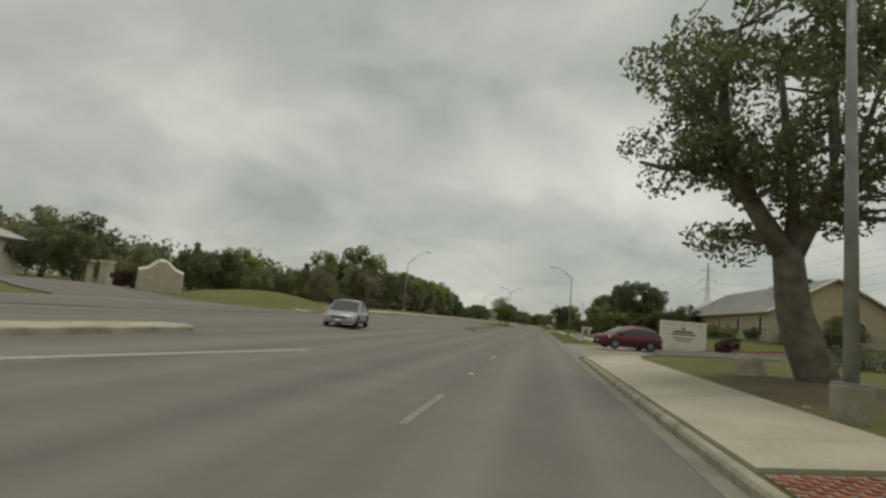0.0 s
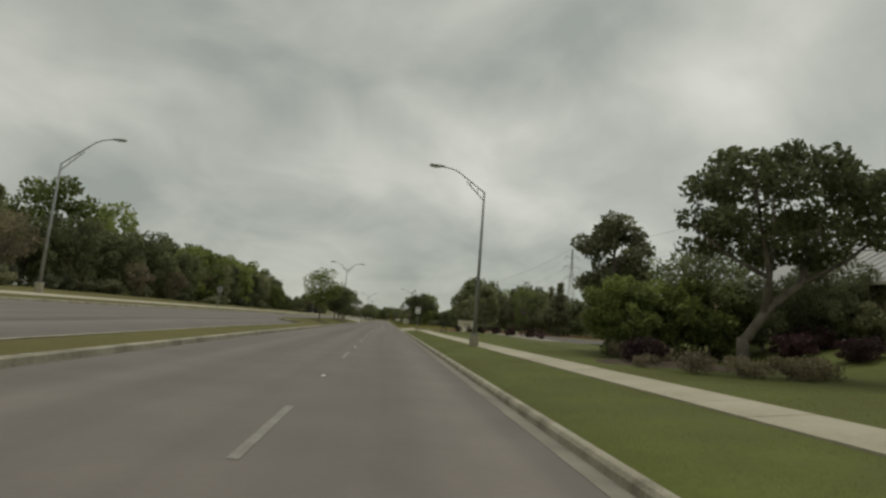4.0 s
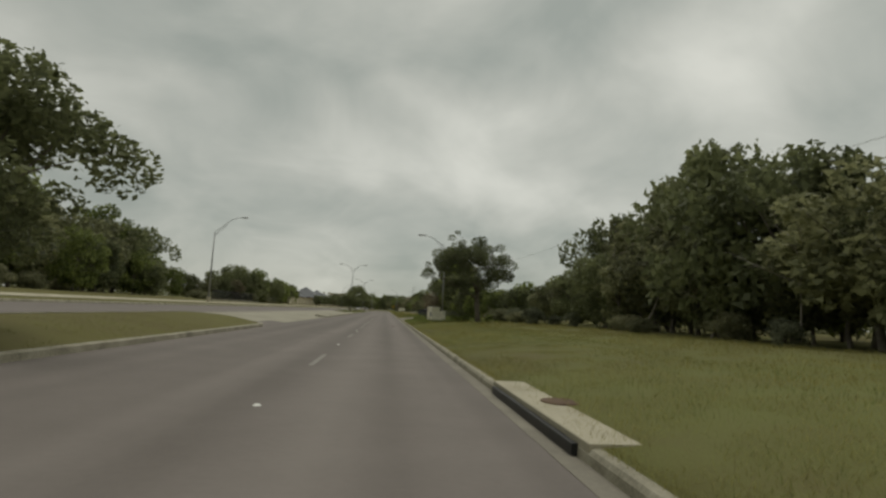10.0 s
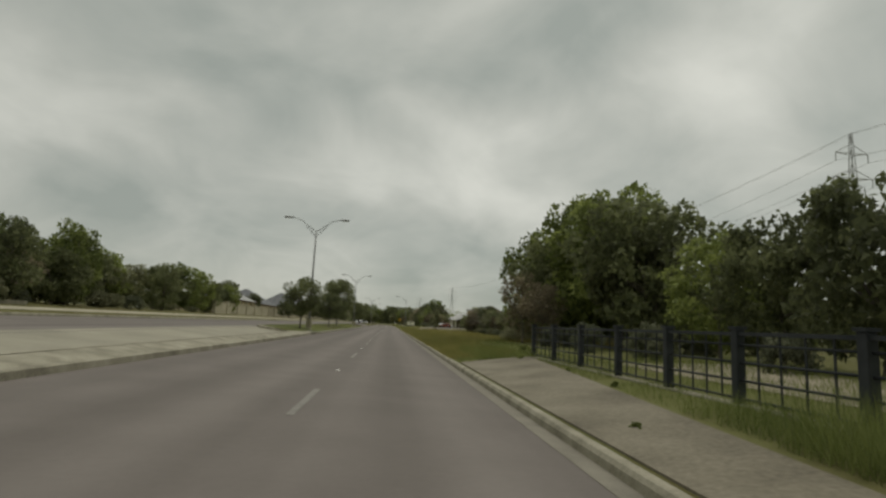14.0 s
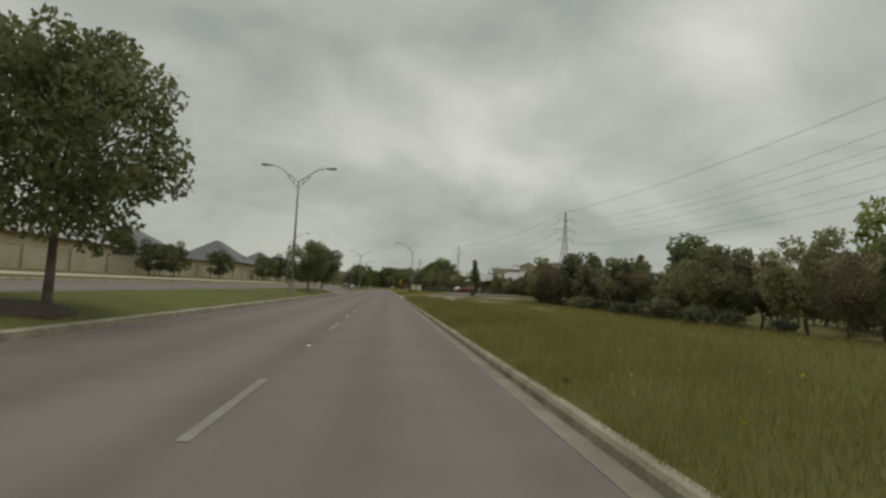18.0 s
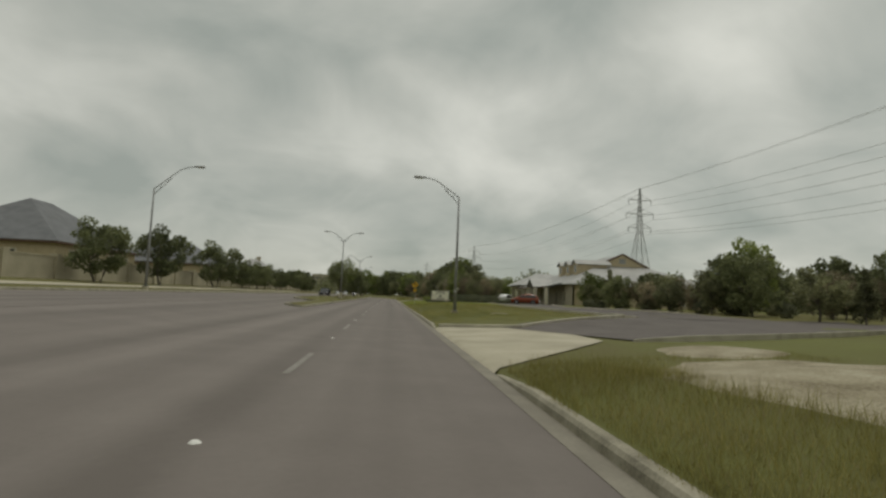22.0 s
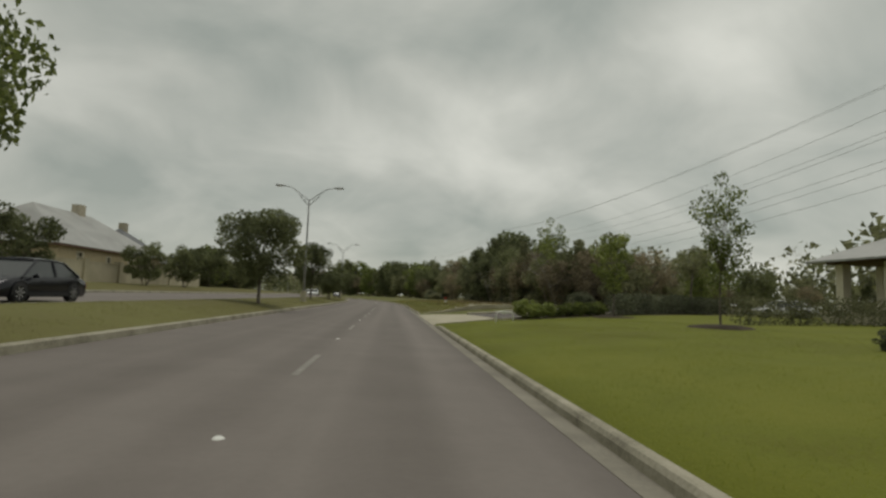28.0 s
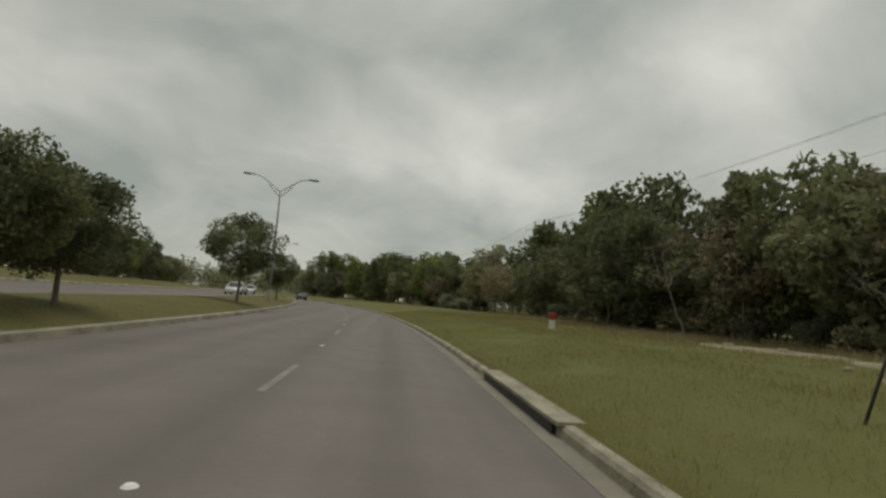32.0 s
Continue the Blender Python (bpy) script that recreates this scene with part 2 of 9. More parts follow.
M = {
    "asphalt": material("asphalt", [(0.138, 0.121, 0.107), (0.174, 0.153, 0.137), (0.212, 0.188, 0.169)], 0.7, 0.85, 0.25, 90, fine=0.3, big=(0.08, 0.15), streak=0.55),
    "drive": material("drive_asphalt", [(0.098, 0.086, 0.077), (0.148, 0.131, 0.118)], 0.8, 0.85, 0.25, 90, fine=0.35),
    "concrete": material("concrete", [(0.33, 0.302, 0.222), (0.405, 0.372, 0.277), (0.47, 0.435, 0.33)], 0.6, 0.85, 0.2, 40, fine=0.3),
    "kerb": material("kerb_concrete", [(0.17, 0.155, 0.115), (0.30, 0.28, 0.21), (0.40, 0.37, 0.29)], 1.6, 0.85, 0.3, 30, fine=0.35),
    "kerb_pale": material("pale_kerb_concrete", [(0.30, 0.28, 0.215), (0.42, 0.39, 0.305), (0.50, 0.47, 0.375)], 1.6, 0.85, 0.25, 30, fine=0.35),
    "gutter": material("gutter_concrete", [(0.17, 0.155, 0.125), (0.27, 0.25, 0.20)], 1.2, 0.85, 0.2, 50, fine=0.3),
    "turnbay": material("turn_bay_concrete", [(0.26, 0.245, 0.19), (0.36, 0.335, 0.26)], 0.5, 0.85, 0.15, 50, fine=0.3),
    "grass": material("grass_ground", [(0.105, 0.088, 0.033), (0.122, 0.113, 0.036), (0.142, 0.138, 0.042)], 0.9, 0.95, 0.6, 25, fine=0.45, big=(0.07, 0.5)),
    "field": material("field_grass", [(0.114, 0.098, 0.038), (0.126, 0.127, 0.04), (0.142, 0.154, 0.043)], 0.9, 0.95, 0.6, 25, fine=0.4, big=(0.09, 0.55)),
    "worn_apron": material("worn_apron_concrete", [(0.20, 0.18, 0.14), (0.25, 0.226, 0.178), (0.31, 0.28, 0.22)], 0.5, 0.88, 0.25, 40, fine=0.3),
    "old_slab": material("old_slab", [(0.13, 0.115, 0.085), (0.20, 0.178, 0.13), (0.26, 0.235, 0.18)], 0.8, 0.9, 0.3, 30, fine=0.4),
    "lawn": material("lawn", [(0.105, 0.104, 0.013), (0.13, 0.145, 0.014), (0.165, 0.17, 0.02)], 0.7, 0.95, 0.6, 30, fine=0.4, big=(0.12, 0.45)),
    "mown": material("mown_verge", [(0.088, 0.08, 0.028), (0.1, 0.113, 0.028), (0.132, 0.15, 0.033)], 0.8, 0.95, 0.6, 30, fine=0.45, big=(0.16, 0.45)),
    "lush": material("lush_blade", [(0.1, 0.128, 0.036), (0.16, 0.195, 0.052), (0.235, 0.265, 0.085)], 0.5, 0.85, per=0.3, thin=0.4),
    "paint": material("road_paint", [(0.17, 0.158, 0.14), (0.30, 0.285, 0.25)], 5.0, 0.7, fine=0.5),
    "line": material("edge_line_paint", [(0.26, 0.25, 0.225), (0.40, 0.39, 0.35)], 5.0, 0.7, fine=0.5),
    "tape": plain("grey_tape", (0.42, 0.42, 0.39)),
    "marker": plain("marker_white", (0.75, 0.75, 0.7)),
    "steel": material("galvanised_steel", [(0.22, 0.225, 0.22), (0.36, 0.365, 0.35)], 2.0, 0.5, metal=0.35, fine=0.3),
    # steel of the far pylons and wires, distance haze put into its lighter grey
    "pylon": material("hazed_galvanised_steel", [(0.34, 0.345, 0.335), (0.46, 0.465, 0.45)], 2.0, 0.6, metal=0.1, fine=0.3),
    "bark": material("bark", [(0.078, 0.066, 0.053), (0.155, 0.136, 0.11), (0.24, 0.215, 0.178)], 3.0, 0.95, 0.9, 18, fine=0.5),
    "pale_bark": material("pale_bark", [(0.16, 0.142, 0.118), (0.27, 0.245, 0.21), (0.38, 0.35, 0.31)], 3.0, 0.95, 0.6, 22, fine=0.5),
    "oak_leaf": material("oak_leaf", [(0.094, 0.106, 0.052), (0.158, 0.176, 0.082), (0.245, 0.266, 0.128)], 0.6, 0.6, per=0.24, thin=0.5),
    "light_leaf": material("light_leaf", [(0.105, 0.13, 0.04), (0.195, 0.232, 0.066), (0.325, 0.37, 0.115)], 0.6, 0.6, per=0.28, thin=0.45),
    "dark_leaf": material("dark_leaf", [(0.12, 0.126, 0.07), (0.212, 0.22, 0.114), (0.335, 0.34, 0.178)], 0.6, 0.65, per=0.28, thin=0.42),
    "dry_leaf": material("dry_leaf", [(0.155, 0.13, 0.085), (0.26, 0.222, 0.142), (0.38, 0.325, 0.208)], 0.6, 0.8, per=0.28, thin=0.4),
    "red_leaf": material("red_leaf", [(0.05, 0.03, 0.03), (0.09, 0.048, 0.05), (0.13, 0.07, 0.07)], 0.8, 0.6, per=0.28, thin=0.35),
    "brush_leaf": material("brush_leaf", [(0.13, 0.135, 0.075), (0.23, 0.235, 0.13), (0.34, 0.335, 0.20)], 0.6, 0.7, per=0.28, thin=0.45),
    "sage_leaf": material("sage_leaf", [(0.085, 0.095, 0.06), (0.15, 0.165, 0.102), (0.24, 0.25, 0.16)], 0.6, 0.7, per=0.28, thin=0.4),
    "mulch": material("mulch", [(0.035, 0.026, 0.018), (0.07, 0.052, 0.036), (0.13, 0.105, 0.075)], 3.0, 0.95, 0.9, 30, fine=0.6),
    "litter": material("leaf_litter", [(0.085, 0.066, 0.036), (0.135, 0.108, 0.058), (0.20, 0.165, 0.095)], 2.2, 0.95, 0.9, 30, fine=0.6, big=(0.5, 0.4)),
    "pale_soil": material("pale_stony_soil", [(0.15, 0.125, 0.075), (0.30, 0.265, 0.18), (0.42, 0.39, 0.29)], 1.3, 0.95, 0.8, 22, fine=0.5),
    "lawn_blade": material("lawn_blade", [(0.105, 0.138, 0.012), (0.17, 0.205, 0.016), (0.24, 0.258, 0.026)], 0.5, 0.8, per=0.3, thin=0.4),
    "weed": material("weed_blade", [(0.185, 0.168, 0.052), (0.262, 0.245, 0.072), (0.35, 0.315, 0.11)], 0.4, 0.85, per=0.35, thin=0.4, big=(0.1, 0.4)),
    "straw": material("straw", [(0.2366, 0.1922, 0.1035), (0.4139, 0.3474, 0.1922)], 0.8, 0.9, per=0.3, thin=0.4),
    "yellow_flower": plain("yellow_petals", (0.62, 0.46, 0.03), 0.7),
    "verge": material("verge_blade", [(0.145, 0.132, 0.048), (0.178, 0.182, 0.052), (0.235, 0.24, 0.072)], 0.5, 0.85, per=0.3, thin=0.4, big=(0.1, 0.4)),
    "caliche": material("pale_soil", [(0.20, 0.17, 0.12), (0.36, 0.32, 0.24)], 2.0, 0.95, 0.5, 20, fine=0.4),
}

# ---- plan ----
BEND_START, BEND_RADIUS, BEND_END = 502.0, 370.0, radians(48)
ROAD_Z = [(-21.3, 0.95), (-12.6, 0.72), (-8.42, 0.27), (-3.77, 0.12), (0.0, 0.0)]


def way(x, s):
    """World place of the point x metres right of the right-hand kerb, s metres along the road."""
    if s <= BEND_START:
        return x, s
    a = (s - BEND_START) / BEND_RADIUS
    rest = 0.0
    if a > BEND_END:
        rest, a = (a - BEND_END) * BEND_RADIUS, BEND_END
    r = BEND_RADIUS + x
    return -BEND_RADIUS + r * math.cos(a) - rest * math.sin(a), BEND_START + r * math.sin(a) + rest * math.cos(a)


def lerp(table, x):
    if x <= table[0][0]:
        return table[0][1]
    for (a, p), (b, q) in zip(table, table[1:]):
        if x <= b:
            return p + (q - p) * (x - a) / (b - a)
    return table[-1][1]


def tilt(s):
    """How far the road leans: it lies flatter at the first crossing."""
    return 0.5 + 0.5 * min(1.0, max(0.0, (s - 25) / 55))


def rz(x, s):
    return lerp(ROAD_Z, x) * tilt(s)


DRIVES = [(29.0, 49.6), (129.0, 143.4), (355.8, 370.4), (461.0, 475.4)]
RIGHT = [(0.17, 0.15), (2.0, 0.36), (4.0, 0.55), (8.0, 0.66), (30.0, 0.9), (80.0, 1.2), (300.0, 2.0)]
RIGHT_DRIVE = [(0.17, 0.05), (4.0, 0.2), (8.0, 0.4), (12.0, 0.6), (30.0, 0.9), (80.0, 1.2), (300.0, 2.0)]
RIGHT_FIELD = [(0.17, 0.15), (2.0, 0.26), (5.0, 0.28), (10.0, 0.15), (20.0, -0.1), (40.0, -0.1), (300.0, 2.0)]
LEFT = [(-300.0, 2.6), (-80.0, 2.3), (-45.0, 2.0), (-30.0, 1.7), (-24.5, 1.4), (-21.6, 1.12)]


def swell(x, s):
    """Gentle unevenness of the open ground, away from the kerbs."""
    if -26 < x < 4:
        return 0.0
    X, Y = way(x, s)
    return 0.14 * noise.noise((X * 0.12, Y * 0.12, 0.3)) * min(1, max(x - 4, -26 - x) / 8)


def ground_z(x, s):
    return plan_z(x, s) + swell(x, s)


def ease(v):
    v = min(1.0, max(0.0, v))
    return v * v * (3 - 2 * v)


def bank(x, s):
    """The garden in front of the stone house climbs to its wall."""
    return 1.3 * ease((x - 11.0) / 6.5) * ease((s - 47.5) / 5.5) * ease((96 - s) / 12)


def plan_z(x, s):
    if x >= 0:
        w = 0.0
        for a, b in DRIVES:
            w = max(w, min(1.0, max(0.0, (s - a + 2.5) / 2.5)) * min(1.0, max(0.0, (b + 2.5 - s) / 2.5)))
        f = min(1.0, max(0.0, (s - 250) / 20)) * min(1.0, max(0.0, (355 - s) / 15))
        base = lerp(RIGHT, x) * (1 - f) + lerp(RIGHT_FIELD, x) * f
        return base * (1 - w) + lerp(RIGHT_DRIVE, x) * w + bank(x, s)
    if x <= -21.45:
        z = lerp(LEFT, x) * (0.25 + 0.75 * tilt(s) if x > -80 else 1)
        w = ease((s - 6) / 8) * ease((52 - s) / 8) * (1 - ease((-21.45 - x) / 9))
        return z * (1 - w) + (rz(-21.3, s) + 0.02) * w
    return rz(x, s)


# ---- helpers for building ----
def mesh_object(name, verts, faces, mat, parent=None, smooth=False, label=""):
    me = bpy.data.meshes.new(name)
    me.from_pydata([tuple(v) for v in verts], [], faces)
    mats = mat if isinstance(mat, (list, tuple)) else [mat]
    for m in mats:
        me.materials.append(m)
    if smooth:
        me.polygons.foreach_set("use_smooth", [True] * len(me.polygons))
    me.update()
    ob = new(name, me)
    if parent:
        ob.parent = parent
    if label:
        tagged(ob, label)
    return ob


def part(name, bm, mat, parent=None, label="", smooth=False):
    me = bpy.data.meshes.new(name)
    bmesh.ops.recalc_face_normals(bm, faces=bm.faces)
    bm.to_mesh(me)
    bm.free()
    me.materials.append(mat)
    if smooth:
        me.polygons.foreach_set("use_smooth", [True] * len(me.polygons))
    ob = new(name, me)
    if parent:
        ob.parent = parent
    if label:
        tagged(ob, label)
    return ob


def empty(name, m, label="", category="", group="", kind=""):
    ob = new(name)
    ob.matrix_basis = m
    return tagged(ob, label, category, group, kind)


def add_box(bm, x0, x1, y0, y1, z0, z1, m=None, bevel=0.0):
    r = bmesh.ops.create_cube(bm, size=1, matrix=Matrix.Translation(((x0 + x1) / 2, (y0 + y1) / 2, (z0 + z1) / 2)) @ Matrix.Diagonal((abs(x1 - x0), abs(y1 - y0), abs(z1 - z0), 1)))
    vs = r["verts"]
    if bevel:
        es = list({e for v in vs for e in v.link_edges})
        rb = bmesh.ops.bevel(bm, geom=es, offset=bevel, segments=2, affect="EDGES", profile=0.6)
        vs = list({v for f in rb["faces"] for v in f.verts} | {v for v in vs if v.is_valid})
    if m is not None:
        bmesh.ops.transform(bm, matrix=m, verts=[v for v in vs if v.is_valid])
    return bm


def box_bm(x0, x1, y0, y1, z0, z1, m=None, bevel=0.0):
    return add_box(bmesh.new(), x0, x1, y0, y1, z0, z1, m, bevel)


def tube(points, radii, sides=8, cap=True):
    """verts and faces of a tube along points."""
    V, F = [], []
    n = len(points)
    pts = [Vector(p) for p in points]
    up = Vector((0, 0, 1))
    for i, p in enumerate(pts):
        d = (pts[min(i + 1, n - 1)] - pts[max(i - 1, 0)]).normalized()
        a = d.cross(up if abs(d.z) < 0.95 else Vector((1, 0, 0))).normalized()
        b = d.cross(a)
        for k in range(sides):
            w = 2 * math.pi * k / sides
            V.append(p + (a * math.cos(w) + b * math.sin(w)) * radii[i])
    for i in range(n - 1):
        for k in range(sides):
            F.append((i * sides + k, i * sides + (k + 1) % sides, (i + 1) * sides + (k + 1) % sides, (i + 1) * sides + k))
    if cap:
        F.append(tuple(range(sides - 1, -1, -1)))
        F.append(tuple((n - 1) * sides + k for k in range(sides)))
    return V, F


def joined(pieces):
    V, F = [], []
    for v, f in pieces:
        o = len(V)
        V += list(v)
        F += [tuple(i + o for i in q) for q in f]
    return V, F


def stations(s0, s1, step):
    n = max(1, int(math.ceil((s1 - s0) / step)))
    return [s0 + (s1 - s0) * i / n for i in range(n + 1)]


def strip(name, section, s0, s1, mat, step=6.0, parent=None, label="", kind="", ends=False, fine=0.0):
    """A band along the road. section: (x, z) across it, or a function of s that gives them."""
    V, F = [], []
    ss = stations(s0, s1, step)
    for s in ss:
        sec = section(s) if callable(section) else section
        for x, z in sec:
            X, Y = way(x, s)
            V.append((X, Y, z))
    k = len(sec)
    for i in range(len(ss) - 1):
        for j in range(k - 1):
            F.append((i * k + j, i * k + j + 1, (i + 1) * k + j + 1, (i + 1) * k + j))
    if ends:
        F.append(tuple(range(k)))
        F.append(tuple((len(ss) - 1) * k + j for j in range(k - 1, -1, -1)))
    ob = mesh_object(name, V, F, mat, parent)
    return tagged(ob, label, "", "", kind)


# ---- ground, roads, kerbs ----
def build_ground():
    xs_left = [-2500, -700, -300, -160, -110, -80, -65, -55, -45, -38, -33, -30, -28, -26, -24.5, -23, -21.6, -21.45]
    xs_mid = [-21.35, -12.6, -8.42, -3.8, 0.0]
    xs_right = [0.17, 1, 2, 3, 4, 5, 6.5, 8, 10, 12, 15, 19, 24, 30, 40, 55, 80, 130, 300, 800, 2500]
    xs = xs_left + xs_mid + xs_right
    ss = stations(-400, -40, 40) + stations(-36, 560, 2.5) + stations(570, 1000, 20) + stations(1100, 3000, 200)
    V, F, mi = [], [], []
    for s in ss:
        for x in xs:
            if x < -300:
                X, Y = x, max(-400, min(s, 3000)) if s <= BEND_START else BEND_START + (s - BEND_START) * 0.6
            elif x > 300:
                X, Y = x, s
            else:
                X, Y = way(x, s)
            z = ground_z(x if x else -0.001, s)
            if -21.4 < x < 0.1:
                z -= 0.12
            V.append((X, Y, z))
    k = len(xs)
    for i in range(len(ss) - 1):
        for j in range(k - 1):
            F.append((i * k + j, i * k + j + 1, (i + 1) * k + j + 1, (i + 1) * k + j))
            s, x = ss[i], xs[j]
            mi.append(1 if x >= 0 and 412 < s < 462 + 0.7 * min(x, 20) and x < 45 else 3 if x >= 0 and 24 < s < 128 and x < 60 else 2 if x >= 0 and s > 145 and x < 24 else 0)
    ob = mesh_object("ground", V, F, [M["grass"], M["lawn"], M["field"], M["mown"]], smooth=True)
    ob.data.polygons.foreach_set("material_index", mi)
    tagged(ob, "grassy ground rising gently away from the road", "", "", "structure")


build_ground()
road_r = strip("road", lambda s: [(-8.42, rz(-8.42, s)), (-3.77, rz(-3.77, s)), (-0.3, 0.012)], -60, 1000, M["asphalt"], 8, None, "worn grey asphalt carriageway with two lanes", "structure")
road_l = strip("road", lambda s: [(-20.85, rz(-20.85, s)), (-12.6, rz(-12.6, s))], -60, 1000, M["asphalt"], 8, None, "worn grey asphalt carriageway of the opposite direction", "structure")
gutter_r = strip("gutter", [(-0.3, 0.017), (-0.03, -0.005), (0.03, -0.005)], -60, 1000, M["gutter"], 8, None, "stained concrete gutter along the kerb", "structure")
gutter_l = strip("gutter", lambda s: [(-21.3, rz(-21.3, s) + 0.005), (-20.85, rz(-20.85, s) + 0.005)], -60, 1000, M["gutter"], 8, None, "stained concrete gutter along the far kerb", "structure")


def kerb(s0, s1, x=0.0, side=1, taper=2.5, name="kerb", h=0.15, mat=None, step=3.0):
    """A raised concrete kerb with a rounded face towards the road, dropping at both ends."""

    def sec(s):
        f = min(1.0, max(0.06, min(s - s0, s1 - s) / taper)) if taper else 1.0
        hh = h * f
        return [(x + side * a, (rz(x, s) if x < -1 else 0.0) + b) for a, b in ((0.0, -0.05), (0.015, 0.6 * hh), (0.05, 0.93 * hh), (0.09, hh), (0.17, hh), (0.2, hh - 0.02), (0.2, -0.1))]
    n = list(stations(s0, s1, step))
    V, F = [], []
    if taper:
        n = sorted(set(n + [s0 + taper * 0.5, s0 + taper, s1 - taper, s1 - taper * 0.5]))
    for s in n:
        for a, z in sec(s):
            X, Y = way(a, s)
            V.append((X, Y, z))
    k = 7
    for i in range(len(n) - 1):
        for j in range(k - 1):
            F.append((i * k + j, i * k + j + 1, (i + 1) * k + j + 1, (i + 1) * k + j))
    F += [tuple(range(k)), tuple((len(n) - 1) * k + j for j in range(k - 1, -1, -1))]
    ob = mesh_object(name, V, F, mat or M["kerb"])
    return tagged(ob, "weathered concrete kerb with a rounded edge", "", "", "structure")


edge = -60.0
for a, b in DRIVES:
    kerb(edge, a)
    edge = b
kerb(edge, 1000)
kerb(-60, 3, -21.3, -1)
kerb(46, 1000, -21.3, -1)


def median(s0, s1, x0, x1, top, mat, crown, label):
    """A raised island between the carriageways with rounded noses: kerb ring and filled top."""
    half, mid = (x1 - x0) / 2, (x0 + x1) / 2
    rows = []
    for s in sorted(set(stations(s0, s1, 5) + [s0 + half * (1 - math.cos(a * math.pi / 12)) for a in range(7)] + [s1 - half * (1 - math.cos(a * math.pi / 12)) for a in range(7)])):
        d = min(s - s0, s1 - s, half)
        rows.append((s, half * math.sqrt(max(0.0, 1 - (1 - d / half) ** 2)) if d < half else half))
    ring, fill, FR, FF = [], [], [], []
    for s, w in rows:
        w = max(w, 0.06)
        zl, zr = rz(mid - w, s), rz(mid + w, s)
        for x, z in ((mid - w, zl - 0.1), (mid - w + 0.03, zl + 0.14), (mid - w + 0.08, zl + 0.16), (mid - max(0.02, w - 0.26), zl + 0.16),
                     (mid + max(0.02, w - 0.26), zr + 0.16), (mid + w - 0.08, zr + 0.16), (mid + w - 0.03, zr + 0.14), (mid + w, zr - 0.1)):
            ring.append((*way(x, s), z))
        b = max(0.02, w - 0.25)
        for t in (-1, -0.66, -0.33, 0, 0.33, 0.66, 1):
            z = (zl + zr) / 2 + (zr - zl) / 2 * t + 0.15 + crown * (1 - t * t) * min(1, w / half) + 0.02 * noise.noise((s * 0.8, t * 3, 1))
            fill.append((*way(mid + b * t, s), z))
    n = len(rows)
    for i in range(n - 1):
        for j in (0, 1, 2, 4, 5, 6):
            FR.append((i * 8 + j, i * 8 + j + 1, i * 8 + 9 + j, i * 8 + 8 + j))
        for j in range(6):
            FF.append((i * 7 + j, i * 7 + j + 1, i * 7 + 8 + j, i * 7 + 7 + j))
    ob = mesh_object("median", fill, FF, mat, smooth=True)
    tagged(ob, label, "", "", "structure")
    k = mesh_object("kerb", ring, FR, M["kerb"], ob)
    return ob


median(-60, 15, -13.4, -12.0, 0, M["concrete"], 0.02, "narrow concrete island with a pale kerb")
median(57.5, 108, -9.9, -8.42, 0, M["grass"], 0.03, "narrow island with sparse dry grass")
median(104, 177.5, -12.6, -8.42, 0, M["grass"], 0.12, "grassy planted island with a concrete kerb")
median(205.5, 262, -9.7, -8.42, 0, M["kerb"], 0.02, "narrow worn concrete island")
median(256, 352.5, -12.6, -8.42, 0, M["mown"], 0.12, "grassy planted island with a concrete kerb")
median(386, 410, -9.9, -8.42, 0, M["grass"], 0.03, "narrow island with dry grass")
median(404, 1000, -12.6, -8.42, 0, M["grass"], 0.12, "long grassy planted island with a concrete kerb")
strip("road", lambda s: [(-12.55, rz(-12.55, s)), (-8.38, rz(-8.38, s))], -60, 262, M["asphalt"], 8, None, "worn asphalt of the turning lanes and the crossing", "structure")
strip("road", lambda s: [(-12.55, rz(-12.55, s)), (-8.38, rz(-8.38, s))], 345, 412, M["asphalt"], 8, None, "worn asphalt of the turning lane and the crossing", "structure")
strip("turn_bay", lambda s: [(-13.4, rz(-13.4, s) + 0.006), (-12.5, rz(-12.5, s) + 0.006), (-9.6, rz(-9.6, s) + 0.006)], 176, 259, M["turnbay"], 5, None, "pale concrete turning bay beside the island", "structure")
strip("turn_bay", lambda s: [(-9.6, rz(-9.6, s) + 0.006), (-8.6, rz(-8.6, s) + 0.006)], 183, 205.6, M["turnbay"], 5, None, "pale concrete apron in front of the island", "structure")


